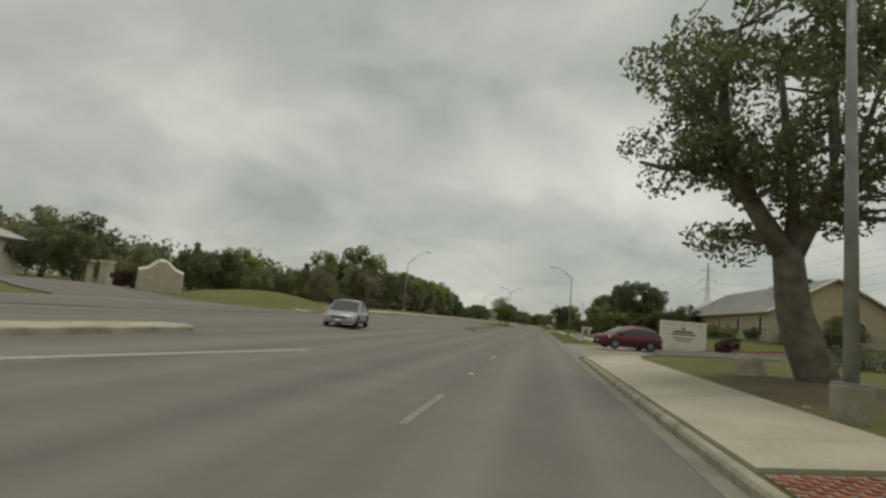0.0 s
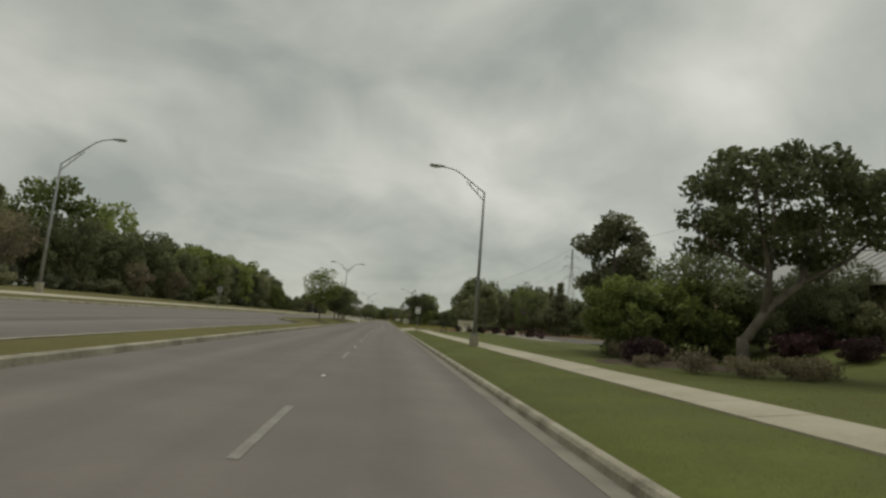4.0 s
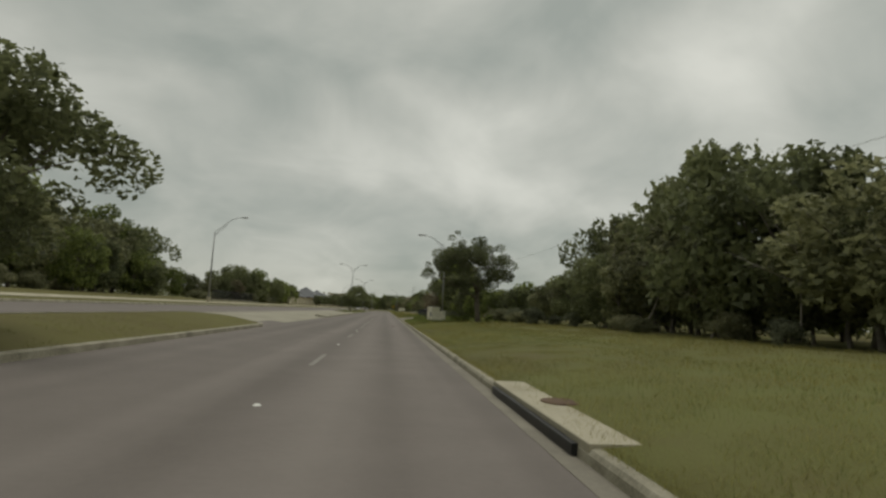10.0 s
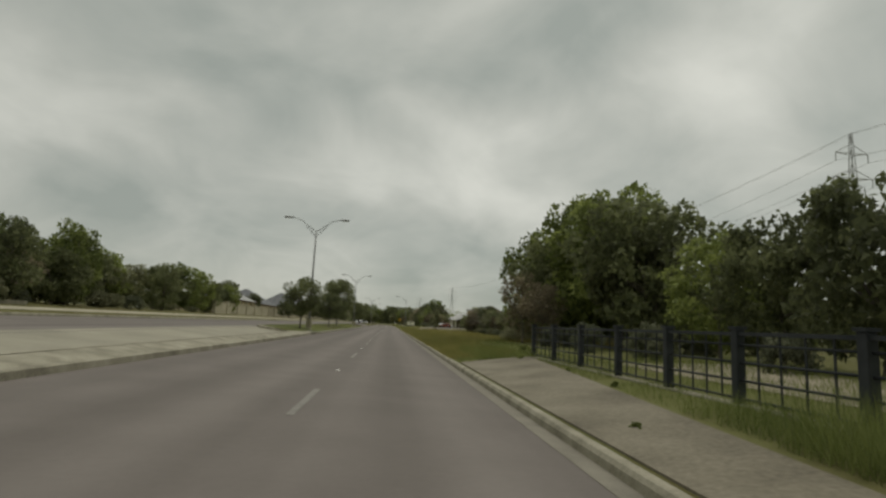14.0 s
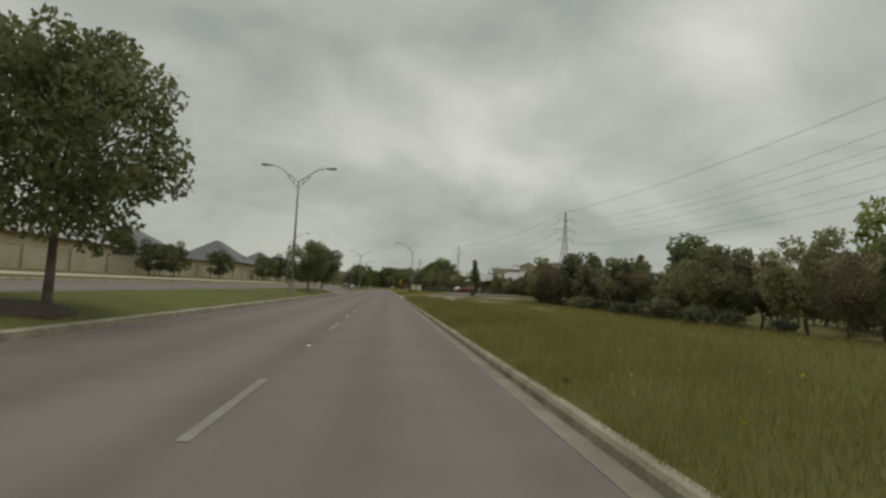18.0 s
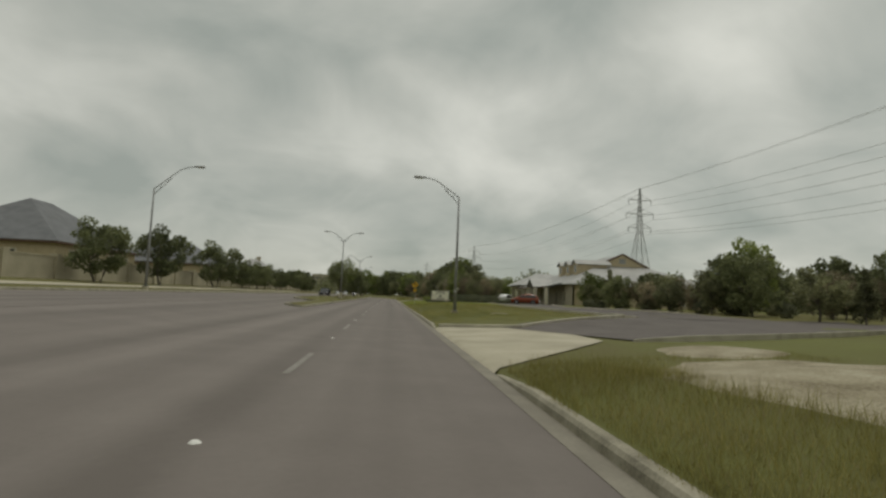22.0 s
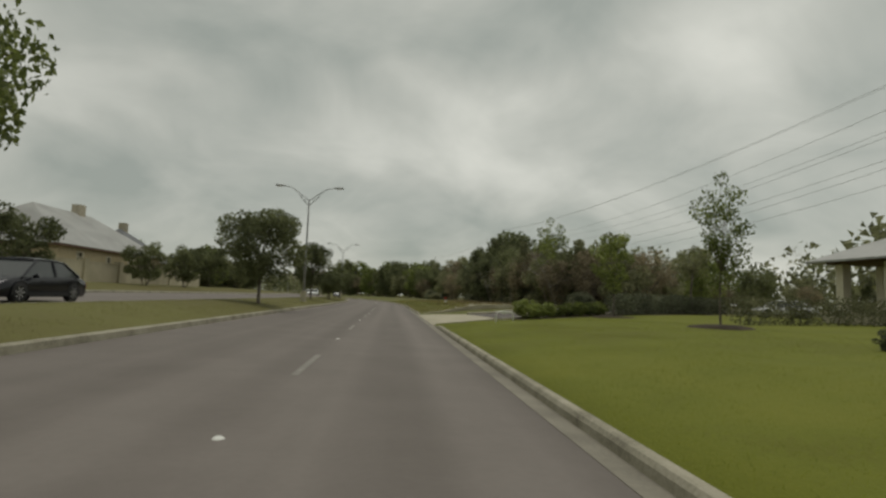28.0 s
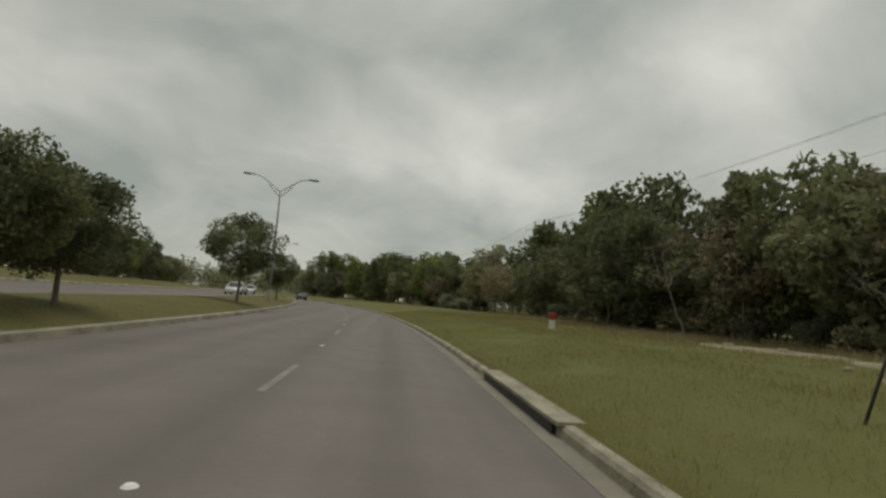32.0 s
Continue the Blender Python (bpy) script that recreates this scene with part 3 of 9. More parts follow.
# lane dashes and white markers
def dashes():
    knots = [(-16.5, 0), (9.97, 2), (36.5, 2), (48.8, 1), (100.2, 4), (137.2, 3), (187.3, 4), (289.4, 8), (312.7, 2), (334.4, 2), (369.0, 3), (422.8, 4),
             (445.3, 2), (457.1, 1), (469.0, 1), (502.2, 3), (648.0, 12)]
    ends = []
    for (a, _), (b, n) in zip(knots, knots[1:]):
        ends += [a + (b - a) * i / n for i in range(n)]
    for e in ends:
        V, F = [], []
        for d in (-3.05, -2.0, -1.0, 0.0):
            for x in (-3.83, -3.71):
                X, Y = way(x, e + d)
                V.append((X, Y, rz(x, e + d) + 0.006))
        for k in range(3):
            F.append((2 * k, 2 * k + 1, 2 * k + 3, 2 * k + 2))
        mesh_object("dash", V, F, M["paint"], road_r)
        bm = bmesh.new()
        bmesh.ops.create_cone(bm, cap_ends=True, segments=10, radius1=0.06, radius2=0.035, depth=0.02)
        X, Y = way(-3.77, e + 4.3)
        bmesh.ops.translate(bm, verts=bm.verts, vec=(X, Y, rz(-3.77, e) + 0.01))
        part("road_marker", bm, M["marker"], road_r)


dashes()


# ---- street lamps ----
def lamp_arm(sign, reach, rise):
    """Truss bracket: two rails from the pole, a single curved rail on to the head."""
    def pt(t, lower):
        k = min(1.0, t / 0.62)
        z = rise * (0.83 * k + (0.17 * (1 - ((1 - t) / 0.38) ** 2) if t > 0.62 else 0)) - (0.42 * (1 - k) + 0.06 if lower else 0)
        return (sign * reach * t, 0, z)
    up = [pt(t / 14, False) for t in range(15)]
    lo = [pt(t / 10 * 0.62, True) for t in range(8)]
    ties = [[pt(t, False), pt(t, True)] for t in (0.16, 0.34, 0.5)]
    return joined([tube(up, [0.035] * 15, 6), tube(lo, [0.03] * 8, 6)] + [tube(t, [0.018] * 2, 5) for t in ties]), pt(1, False)


def lamp_head(at, sign):
    bm = bmesh.new()
    prof = [(-0.08, 0.05), (0.0, 0.075), (0.12, 0.10), (0.35, 0.17), (0.6, 0.18), (0.74, 0.12), (0.78, 0.05)]
    rings = []
    for x, w in prof:
        ring = []
        for k in range(10):
            a = 2 * math.pi * k / 10
            ring.append(bm.verts.new((at[0] + sign * x, at[1] + w * math.cos(a), at[2] + 0.02 + (0.11 if math.sin(a) > 0 else 0.07) * math.sin(a) * (0.6 + w * 2.2))))
        rings.append(ring)
    for a, b in zip(rings, rings[1:]):
        for k in range(10):
            bm.faces.new((a[k], a[(k + 1) % 10], b[(k + 1) % 10], b[k]))
    bm.faces.new(rings[0][::-1]); bm.faces.new(rings[-1])
    return bm


def street_lamp(arms, height=8.65, reach=2.2, rise=1.2, square=False):
    lamp = empty("street_lamp", Matrix(), "tall galvanised street lamp with %s, concrete footing" % ("two truss arms" if len(arms) > 1 else "one truss arm"), "street lamp", "street lamps along the road")
    V, F = tube([(0, 0, 0.55), (0, 0, height * 0.5), (0, 0, height)], [0.115, 0.09, 0.06], 12)
    mesh_object("pole", V, F, M["steel"], lamp, True)
    bm = bmesh.new()
    if square:
        add_box(bm, -0.22, 0.22, -0.22, 0.22, -0.3, 0.655, None, 0.03)
    else:
        bmesh.ops.create_cone(bm, cap_ends=True, segments=16, radius1=0.27, radius2=0.25, depth=0.95)
        bmesh.ops.translate(bm, verts=bm.verts, vec=(0, 0, 0.18))
    part("footing", bm, M["kerb"] if square else M["concrete"], lamp, "square concrete footing" if square else "round concrete footing")
    part("base_plate", box_bm(-0.2, 0.2, -0.2, 0.2, 0.655, 0.70), M["steel"], lamp)
    for s in arms:
        (V, F), end = lamp_arm(s, reach, rise)
        a = mesh_object("arm", [(x, y, z + height - 0.02) for x, y, z in V], F, M["steel"], lamp, True)
        h = part("lamp_head", lamp_head((end[0], 0, end[2] + height - 0.02), s), M["steel"], lamp, "grey cobra lamp head", True)
        part("lens", box_bm(end[0] + s * 0.18, end[0] + s * 0.62, -0.1, 0.1, end[2] + height - 0.085, end[2] + height - 0.055), M["marker"], h)
    return lamp


twin = street_lamp((-1, 1))
twin.matrix_basis = pose(-10.0, 149.9, 0.95)
for x, s, z in ((-9.7, 264.9, 0.95), (-9.6, 325.4, 0.95), (-9.5, 429.0, 0.95), (-9.8, 481.3, 0.95), (-9.9, 537.0, 0.95), (-10.2, 600.0, 0.95), (-10.2, 660, 0.95)):
    X, Y = way(x, s)
    copy_thing(twin, pose(X, Y, z - 0.05, 0, 0, math.degrees(max(0, s - BEND_START) / BEND_RADIUS)))
single_r = street_lamp((-1,), 8.65, 2.45, 1.25)
single_r.matrix_basis = pose(2.42, 82.9, 0.38)
street_lamp((-1,), 8.65, 2.45, 1.25, True).matrix_basis = pose(2.7, 9.6, 0.34)
for x, s, z in ((4.4, 209.8, 0.5), (2.42, 382.6, -0.12)):
    copy_thing(single_r, pose(x, s, z))
V, F = [], []
for i in range(9):
    for j in range(5):
        u, v = i / 8, j / 4
        a = math.pi * 0.62 * u
        V.append((0.06 + 0.17 * (1 - math.cos(a)), -0.1 + 0.05 * v + 0.02 * math.sin(u * 8), 0.16 * math.sin(a) - 0.11 * v * (1 - 0.7 * u) - 0.12 * u * u))
for i in range(8):
    for j in range(4):
        F.append((i * 5 + j, i * 5 + j + 1, i * 5 + j + 6, i * 5 + j + 5))
sheet = mesh_object("paper_sheet", V, F, M["marker"], None, True)
sheet.matrix_basis = pose(2.42, 382.6, 2.02)
tagged(sheet, "torn white paper sheet taped to the lamp pole", "sheet")
thick = sheet.modifiers.new("thick", "SOLIDIFY"); thick.thickness = 0.006
V, F = tube([(0, 0, -0.2), (0, 0, -0.02)], [0.112, 0.112], 12, False)
mesh_object("tape", V, F, M["tape"], sheet, True)
single_l = street_lamp((1,), 8.65, 3.1, 2.0)
single_l.matrix_basis = pose(-24.9, 90.8, 1.4)
for x, s, z in ((-23.75, 215.3, 1.3), (-21.7, 391.0, 0.7)):
    copy_thing(single_l, pose(x, s, z))


# ---- trees and bushes ----
def leaf_cloud(rng, centres, radii, per, size, squash=0.8, long=1.5, corners=4):
    """Many small leaves (of three or four corners) round the centres; returns verts and their count."""
    P = []
    for (c, r) in zip(centres, radii):
        n = max(4, int(per * r * r))
        d = rng.normal(size=(n, 3))
        d /= np.linalg.norm(d, axis=1)[:, None]
        rad = r * rng.uniform(0.35, 1.0, n) ** 0.6
        P.append(np.array(c) + d * rad[:, None] * np.array([1, 1, squash]))
    P = np.concatenate(P)
    n = len(P)
    a = rng.normal(size=(n, 3)); a /= np.linalg.norm(a, axis=1)[:, None]
    b = np.cross(a, rng.normal(size=(n, 3))); b /= np.linalg.norm(b, axis=1)[:, None]
    s = size * rng.uniform(0.6, 1.3, n)[:, None]
    if corners == 3:
        V = np.stack([P - a * s * long * 0.5, P + b * s * 0.55 + a * s * 0.2, P + a * s * 0.6 - b * s * 0.45], 1).reshape(-1, 3)
    else:
        V = np.stack([P - a * s * long * 0.5, P + b * s * 0.42, P + a * s * long * 0.5, P - b * s * 0.42], 1).reshape(-1, 3)
    return V, n


def leaf_object(name, V, n, mat, parent, label=""):
    me = bpy.data.meshes.new(name)
    k = len(V) // n
    me.vertices.add(k * n); me.loops.add(k * n); me.polygons.add(n)
    me.vertices.foreach_set("co", V.astype(np.float32).ravel())
    me.loops.foreach_set("vertex_index", np.arange(k * n, dtype=np.int32))
    me.polygons.foreach_set("loop_start", np.arange(0, k * n, k, dtype=np.int32))
    me.polygons.foreach_set("loop_total", np.full(n, k, dtype=np.int32))
    me.materials.append(mat)
    me.update(calc_edges=True)
    ob = new(name, me)
    ob.parent = parent
    if label:
        tagged(ob, label)
    return ob


def tree(seed, name, label, height, trunk_h, spread, leaf, clusters=40, per=70, size=0.2, trunk_r=0.14, shape="round", lean=0.0, stems=1, bare=0, cluster_r=0.26, corners=4, twigs=18):
    rng = np.random.default_rng(seed)
    t = empty(name, Matrix(), label, "tree" if height > 2.2 else "bush")
    ch = height - trunk_h
    C, R = [], []
    for i in range(clusters):
        for _ in range(30):
            u = rng.uniform(-1, 1, 3)
            if np.linalg.norm(u) > 1:
                continue
            k = (u[2] + 1) / 2
            if shape == "cone":
                w = 1.05 - 0.95 * k
            elif shape == "vase":
                w = 0.45 + 0.75 * k - 0.35 * max(0, k - 0.7) / 0.3
            elif shape == "flat":
                w = 0.75 + 0.3 * math.sin(k * math.pi)
            else:
                w = 0.95
            q = np.array([u[0] * w, u[1] * w, u[2]])
            if np.linalg.norm(u) > 0.45 or i % 4 == 0:
                break
        wob = 1 + 0.3 * noise.noise((q[0] * 2 + seed, q[1] * 2, q[2] * 2))
        if shape == "cone" and i % 5 == 0:
            k = 0.45 + 0.55 * (i / clusters)
            q = np.array([rng.uniform(-0.12, 0.12), rng.uniform(-0.12, 0.12), 2 * k - 1])
        C.append((q[0] * spread * wob + lean * k * height * 0.3, q[1] * spread * wob, trunk_h + ch * (0.5 + 0.5 * q[2]) * (0.92 + 0.08 * wob)))
        R.append(spread * cluster_r * rng.uniform(0.65, 1.35) * (0.85 if shape == "cone" and k > 0.7 else 1))
    V, n = leaf_cloud(rng, C, R, per / (spread * cluster_r) ** 2, size, corners=corners)
    V[:, 2] = np.maximum(V[:, 2], 0.03)
    leaf_object("crown", V, n, leaf, t)
    pieces = []
    for k in range(stems):
        a = 2 * math.pi * k / stems + rng.uniform(0, 1)
        off = 0.0 if stems == 1 else 0.16 + trunk_r
        b = Vector((math.cos(a) * off * 0.6, math.sin(a) * off * 0.6, -0.15))
        top = Vector((math.cos(a) * off * 3 + lean * trunk_h * 0.35, math.sin(a) * off * 3, trunk_h + 0.25 * ch))
        mid = b.lerp(top, 0.5) + Vector((rng.uniform(-1, 1), rng.uniform(-1, 1), 0)) * trunk_r * 1.1
        pieces.append(tube([b + Vector((0, 0, 0)), b.lerp(mid, 0.18), mid, top], [trunk_r * 1.5, trunk_r * 1.05, trunk_r * 0.85, trunk_r * 0.55], 8))
        for i in range(k, min(clusters, twigs + bare), stems):
            c = Vector(C[i])
            f = top if c.z > top.z else mid.lerp(top, 0.6)
            m = f.lerp(c, 0.5) + Vector((rng.uniform(-1, 1), rng.uniform(-1, 1), rng.uniform(-0.2, 0.8))) * 0.07 * (c - f).length
            r = trunk_r * rng.uniform(0.28, 0.5)
            pieces.append(tube([f, m, c], [r, r * 0.65, r * 0.2], 5, False))
    V, F = joined(pieces)
    mesh_object("trunk", V, F, M["bark"], t, True)
    return t


def grand_tree(seed, name, label, limbs, centre, radii, clusters, per, size, cluster_r, leaf):
    """A large tree: limbs are (points, first radius, last radius) from the base up."""
    rng = np.random.default_rng(seed)
    t = empty(name, Matrix(), label, "tree")
    pieces, joints = [], []
    for pts, r0, r1 in limbs:
        n = len(pts)
        R = [r0 + (r1 - r0) * i / (n - 1) for i in range(n)]
        pieces.append(tube([Vector(q) for q in pts], R, 10))
        for i in range(1, n):
            for k in (0.4, 1.0):
                joints.append((Vector(pts[i - 1]).lerp(Vector(pts[i]), k), R[i]))
    C, R = [], []
    while len(C) < clusters:
        u = rng.normal(size=3)
        u *= rng.uniform(0.45, 1.0) ** 0.7 / np.linalg.norm(u)
        wob = 1 + 0.35 * noise.noise((u[0] * 2.2 + seed, u[1] * 2.2, u[2] * 2.2))
        C.append(Vector([centre[i] + u[i] * radii[i] * wob for i in range(3)]))
        R.append(cluster_r * rng.uniform(0.55, 1.4))
    joints = [j for j in joints if j[0].z > centre[2] - radii[2] * 1.1]
    for c in C:
        f, r = min(joints, key=lambda j: (j[0] - c).length + 2.5 * max(0, j[0].z - c.z))
        m = f.lerp(c, 0.5) + Vector(rng.normal(size=3)) * 0.07 * (c - f).length
        q = f.lerp(c, 0.78) + Vector(rng.normal(size=3)) * 0.06 * (c - f).length
        r = min(r * 0.55, 0.035 + 0.028 * (c - f).length)
        pieces.append(tube([f, m, q, c], [r, r * 0.7, r * 0.4, r * 0.12], 6, False))
    V, n = leaf_cloud(rng, C, R, per / cluster_r ** 2, size, 0.72)
    leaf_object("crown", V, n, leaf, t)
    V, F = joined(pieces)
    mesh_object("trunk", V, F, M["bark"], t, True)
    return t


def median_z(x):
    t = (x + 10.51) / 2.09
    return 0.495 - 0.225 * t + 0.15 + 0.12 * (1 - t * t)




def plant(ob, places, group=""):
    """places: rows of (x, s, scale, turn[, tall]). The first is the built one, the rest are copies."""
    if group:
        tagged(ob, "", "", group)
    for i, (x, s, k, turn, *rest) in enumerate(places):
        X, Y = way(x, s)
        z = (median_z(x) if -12.6 < x < -8.4 else ground_z(x, s)) - 0.03
        tall = rest[0] if rest else 1.0
        m = pose(X, Y, z, 0, 0, turn) @ Matrix.Diagonal((k, k, k * tall, 1))
        if i == 0:
            ob.matrix_basis = m
        else:
            copy_thing(ob, m)


oak_a = tree(11, "oak_tree", "young live oak with a dense round crown on the grassy island", 5.6, 1.35, 2.7, M["oak_leaf"], 66, 210, 0.125, 0.11)
oak_b = tree(12, "oak_tree", "young live oak with an open crown on the grassy island", 5.8, 1.8, 2.7, M["oak_leaf"], 56, 190, 0.125, 0.1, "vase", bare=12)
airy = tree(13, "young_tree", "young tree with a light airy crown on the grassy island", 6.0, 1.9, 2.7, M["light_leaf"], 52, 110, 0.12, 0.085, "vase", bare=20)
plant(airy, [(-10, 116.6, 0.95, 0), (-10.2, 442, 0.82, 70, 1.4)])
plant(oak_a, [(-10.2, 144.5, 1.02, 40, 0.95), (-10.2, 157, 0.98, 100, 0.95), (-10, 284.2, 0.62, 10, 1.2), (-10.1, 295.3, 0.98, 200, 1.25), (-10, 349, 0.86, 300, 1.12), (-10, 466, 0.92, 150, 1.1), (-10.2, 505.8, 0.62, 30), (-10.5, 490.5, 0.76, 40, 1.38)], "trees on the grassy islands")
plant(oak_b, [(-10.2, 137.4, 0.85, 0, 1.0), (-10, 262, 0.85, 90), (-10, 337.5, 1.0, 20, 1.0), (-10, 432.4, 1.0, 200, 1.12), (-10, 503, 0.7, 330), (-10.3, 503.5, 0.6, 70), (-10, 524, 1.0, 130), (-10, 545, 0.85, 0)], "trees on the grassy islands")

# woods: several kinds, scattered in belts
wood_kinds = [
    tree(21, "live_oak_tree", "dense dark live oak at the edge of the woods", 8.5, 0.6, 3.6, M["dark_leaf"], 60, 80, 0.3, 0.17, corners=3, twigs=10),
    tree(22, "spreading_oak_tree", "spreading live oak at the edge of the woods", 7.6, 0.6, 3.9, M["oak_leaf"], 60, 80, 0.3, 0.17, "flat", corners=3, twigs=10),
    tree(23, "juniper_tree", "dark ragged juniper at the edge of the woods", 9.5, 0.2, 2.5, M["dark_leaf"], 60, 70, 0.26, 0.14, "cone", corners=3, twigs=10),
    tree(24, "woodland_tree", "green leafy tree at the edge of the woods", 7.8, 0.6, 3.3, M["light_leaf"], 56, 70, 0.28, 0.13, corners=3, twigs=10),
    tree(25, "scrub_tree", "thin half-bare scrub tree at the edge of the woods", 7.5, 0.9, 2.8, M["dry_leaf"], 50, 45, 0.2, 0.1, "vase", bare=26, corners=3),
    tree(26, "brush_thicket", "low tangled brush at the edge of the woods", 3.0, 0.0, 2.6, M["brush_leaf"], 46, 70, 0.22, 0.06, corners=3, twigs=6),
    tree(27, "brush_thicket", "low grey-green brush at the edge of the woods", 2.4, 0.0, 2.2, M["sage_leaf"], 40, 70, 0.2, 0.05, corners=3, twigs=6),
]
belts = {i: [] for i in range(7)}


def belt(seed, x0, x1, s0, s1, n, weights, k0=0.8, k1=1.2, slant=0.0):
    rng = random.Random(seed)
    for i in range(n):
        s = s0 + (s1 - s0) * (i + rng.random()) / n
        x = rng.uniform(x0, x1) + slant * (s - s0)
        belts[rng.choices(range(7), weights)[0]].append((x, s, rng.uniform(k0, k1), rng.uniform(0, 360), rng.uniform(0.85, 1.15)))


LOW = (0, 0, 0, 0, 1, 4, 4)
# right-hand woods
belt(1, 16, 20, 146, 198, 20, (5, 4, 3, 1, 0.6, 0, 0), 0.75, 1.0)
belt(51, 17.5, 20, 178, 187, 3, (0, 0, 1, 0, 0, 0, 0), 1.25, 1.4)
belt(31, 17, 21, 166, 199, 13, (4, 2, 4, 0, 0, 0, 0), 1.2, 1.5)
belt(2, 24, 32, 136, 206, 20, (5, 4, 4, 1, 1, 0, 0), 0.9, 1.2)
belt(3, 14, 16.5, 146, 200, 11, LOW, 0.5, 0.8)
belt(4, 10, 14, 222, 240, 7, (2, 3, 0, 5, 0, 2, 1), 0.5, 0.65)
belt(47, 9, 13.5, 240, 262, 9, (2, 3, 0, 6, 0, 0, 0), 0.95, 1.2)
belt(33, 6, 9, 226, 256, 9, LOW, 0.5, 0.8)
belt(5, 17, 28, 202, 222, 10, (4, 3, 1, 3, 1, 0, 0), 0.8, 1.0)
belt(57, -57, -49, 42, 52, 4, (1, 0, 0, 0, 0, 0, 0), 1.0, 1.2)
belt(56, -41, -35.5, 192, 228, 10, (6, 3, 1, 2, 0, 0, 0), 1.25, 1.5)
belt(48, 16, 28, 240, 262, 8, (4, 3, 1, 3, 1, 0, 0), 0.5, 0.68)
belt(58, 15, 26, 221, 240, 11, (5, 3, 0, 3, 1, 0, 0), 0.5, 0.64)
belt(34, 10, 14, 198, 216, 7, LOW, 0.7, 1.1)
belt(6, 19.5, 24.5, 262, 356, 44, (6, 2, 2, 0.5, 5, 1, 1), 0.62, 0.88)
belt(35, 17, 20, 268, 354, 30, LOW, 0.55, 0.85)
belt(43, 9.4, 9.6, 353.4, 354, 1, (0, 0, 1, 0, 0, 0, 0), 0.6, 0.62)
belt(44, 26, 40, 356, 400, 26, (5, 2, 1, 1, 5, 2, 2), 0.5, 0.7)
belt(7, 28, 44, 250, 356, 34, (4, 4, 2, 2, 1, 0, 0), 0.65, 0.9)
belt(8, 34, 60, 366, 425, 22, (4, 4, 2, 2, 2, 0, 0), 0.5, 0.8)
belt(36, 23.5, 30, 386, 424, 34, (4, 3, 1, 1, 4, 3, 3), 0.5, 0.72)
belt(9, 17, 22, 480, 534, 24, (3, 2, 1, 1, 9, 0, 0), 0.6, 0.85)
belt(59, 18, 23, 483, 496, 6, (4, 2, 1, 0, 3, 0, 0), 0.95, 1.2)
belt(49, 15.5, 18.6, 495.5, 508, 6, (2, 0, 1, 0, 4, 0, 0), 1.0, 1.15)
belt(53, -34, -28.5, 516, 566, 15, (5, 4, 0, 2, 0, 0, 0), 0.6, 0.85)
belt(54, -34, -28, 246, 279, 11, (3, 4, 0, 4, 0, 0, 0), 0.62, 0.82)
belt(55, -31.5, -28.2, 279, 317, 13, (1, 3, 0, 4, 0, 4, 2), 0.5, 0.7)
belt(50, 14.8, 18.5, 505, 533, 15, (5, 2, 3, 1, 3, 0, 0), 0.97, 1.14)
belt(52, 17, 23, 344, 361, 10, (6, 0, 1, 0, 4, 0, 0), 0.7, 0.9)
belt(37, 15, 18, 480, 540, 24, LOW, 0.7, 1.15)
belt(10, 24, 36, 484, 540, 22, (4, 3, 1, 1, 5, 0, 0), 0.6, 0.85)
belt(38, 30, 46, 480, 494, 14, (4, 3, 0, 1, 4, 0, 0), 0.5, 0.65)
belt(11, 17, 24, 534, 700, 44, (4, 3, 2, 2, 3, 2, 2), 1.0, 1.4)
belt(39, 24, 36, 530, 700, 36, (5, 4, 2, 2, 2, 0, 0), 1.5, 1.9)
# left-hand woods
belt(46, -42, -35, 55, 100, 12, (5, 4, 1, 4, 0, 0, 0), 0.5, 0.7)
belt(12, -42, -35, 98, 205, 32, (5, 4, 2, 4, 0, 0, 0), 0.85, 1.2)
belt(40, -36, -32, 70, 205, 34, LOW, 0.7, 1.1)
belt(13, -60, -45, 115, 262, 34, (5, 4, 2, 3, 0, 0, 0), 1.2, 1.6)
belt(45, -60, -46, 40, 115, 16, (5, 4, 1, 3, 0, 0, 0), 0.65, 0.85)
belt(41, -47, -40, 38, 64, 8, (5, 4, 0, 3, 0, 0, 0), 0.5, 0.65)
belt(14, -38, -30, 202, 272, 24, (2, 4, 0, 4, 0, 3, 2), 0.5, 0.75)
belt(42, -30, -26.5, 226, 275, 12, LOW, 0.6, 0.9)
belt(15, -36, -28, 514, 660, 42, (5, 4, 1, 2, 0, 3, 2), 0.58, 0.8)
belt(16, -60, -42, 480, 670, 34, (4, 4, 1, 2, 0, 0, 0), 0.75, 1.0)
for i, ob in enumerate(wood_kinds):
    plant(ob, belts[i], "trees of the roadside woods")


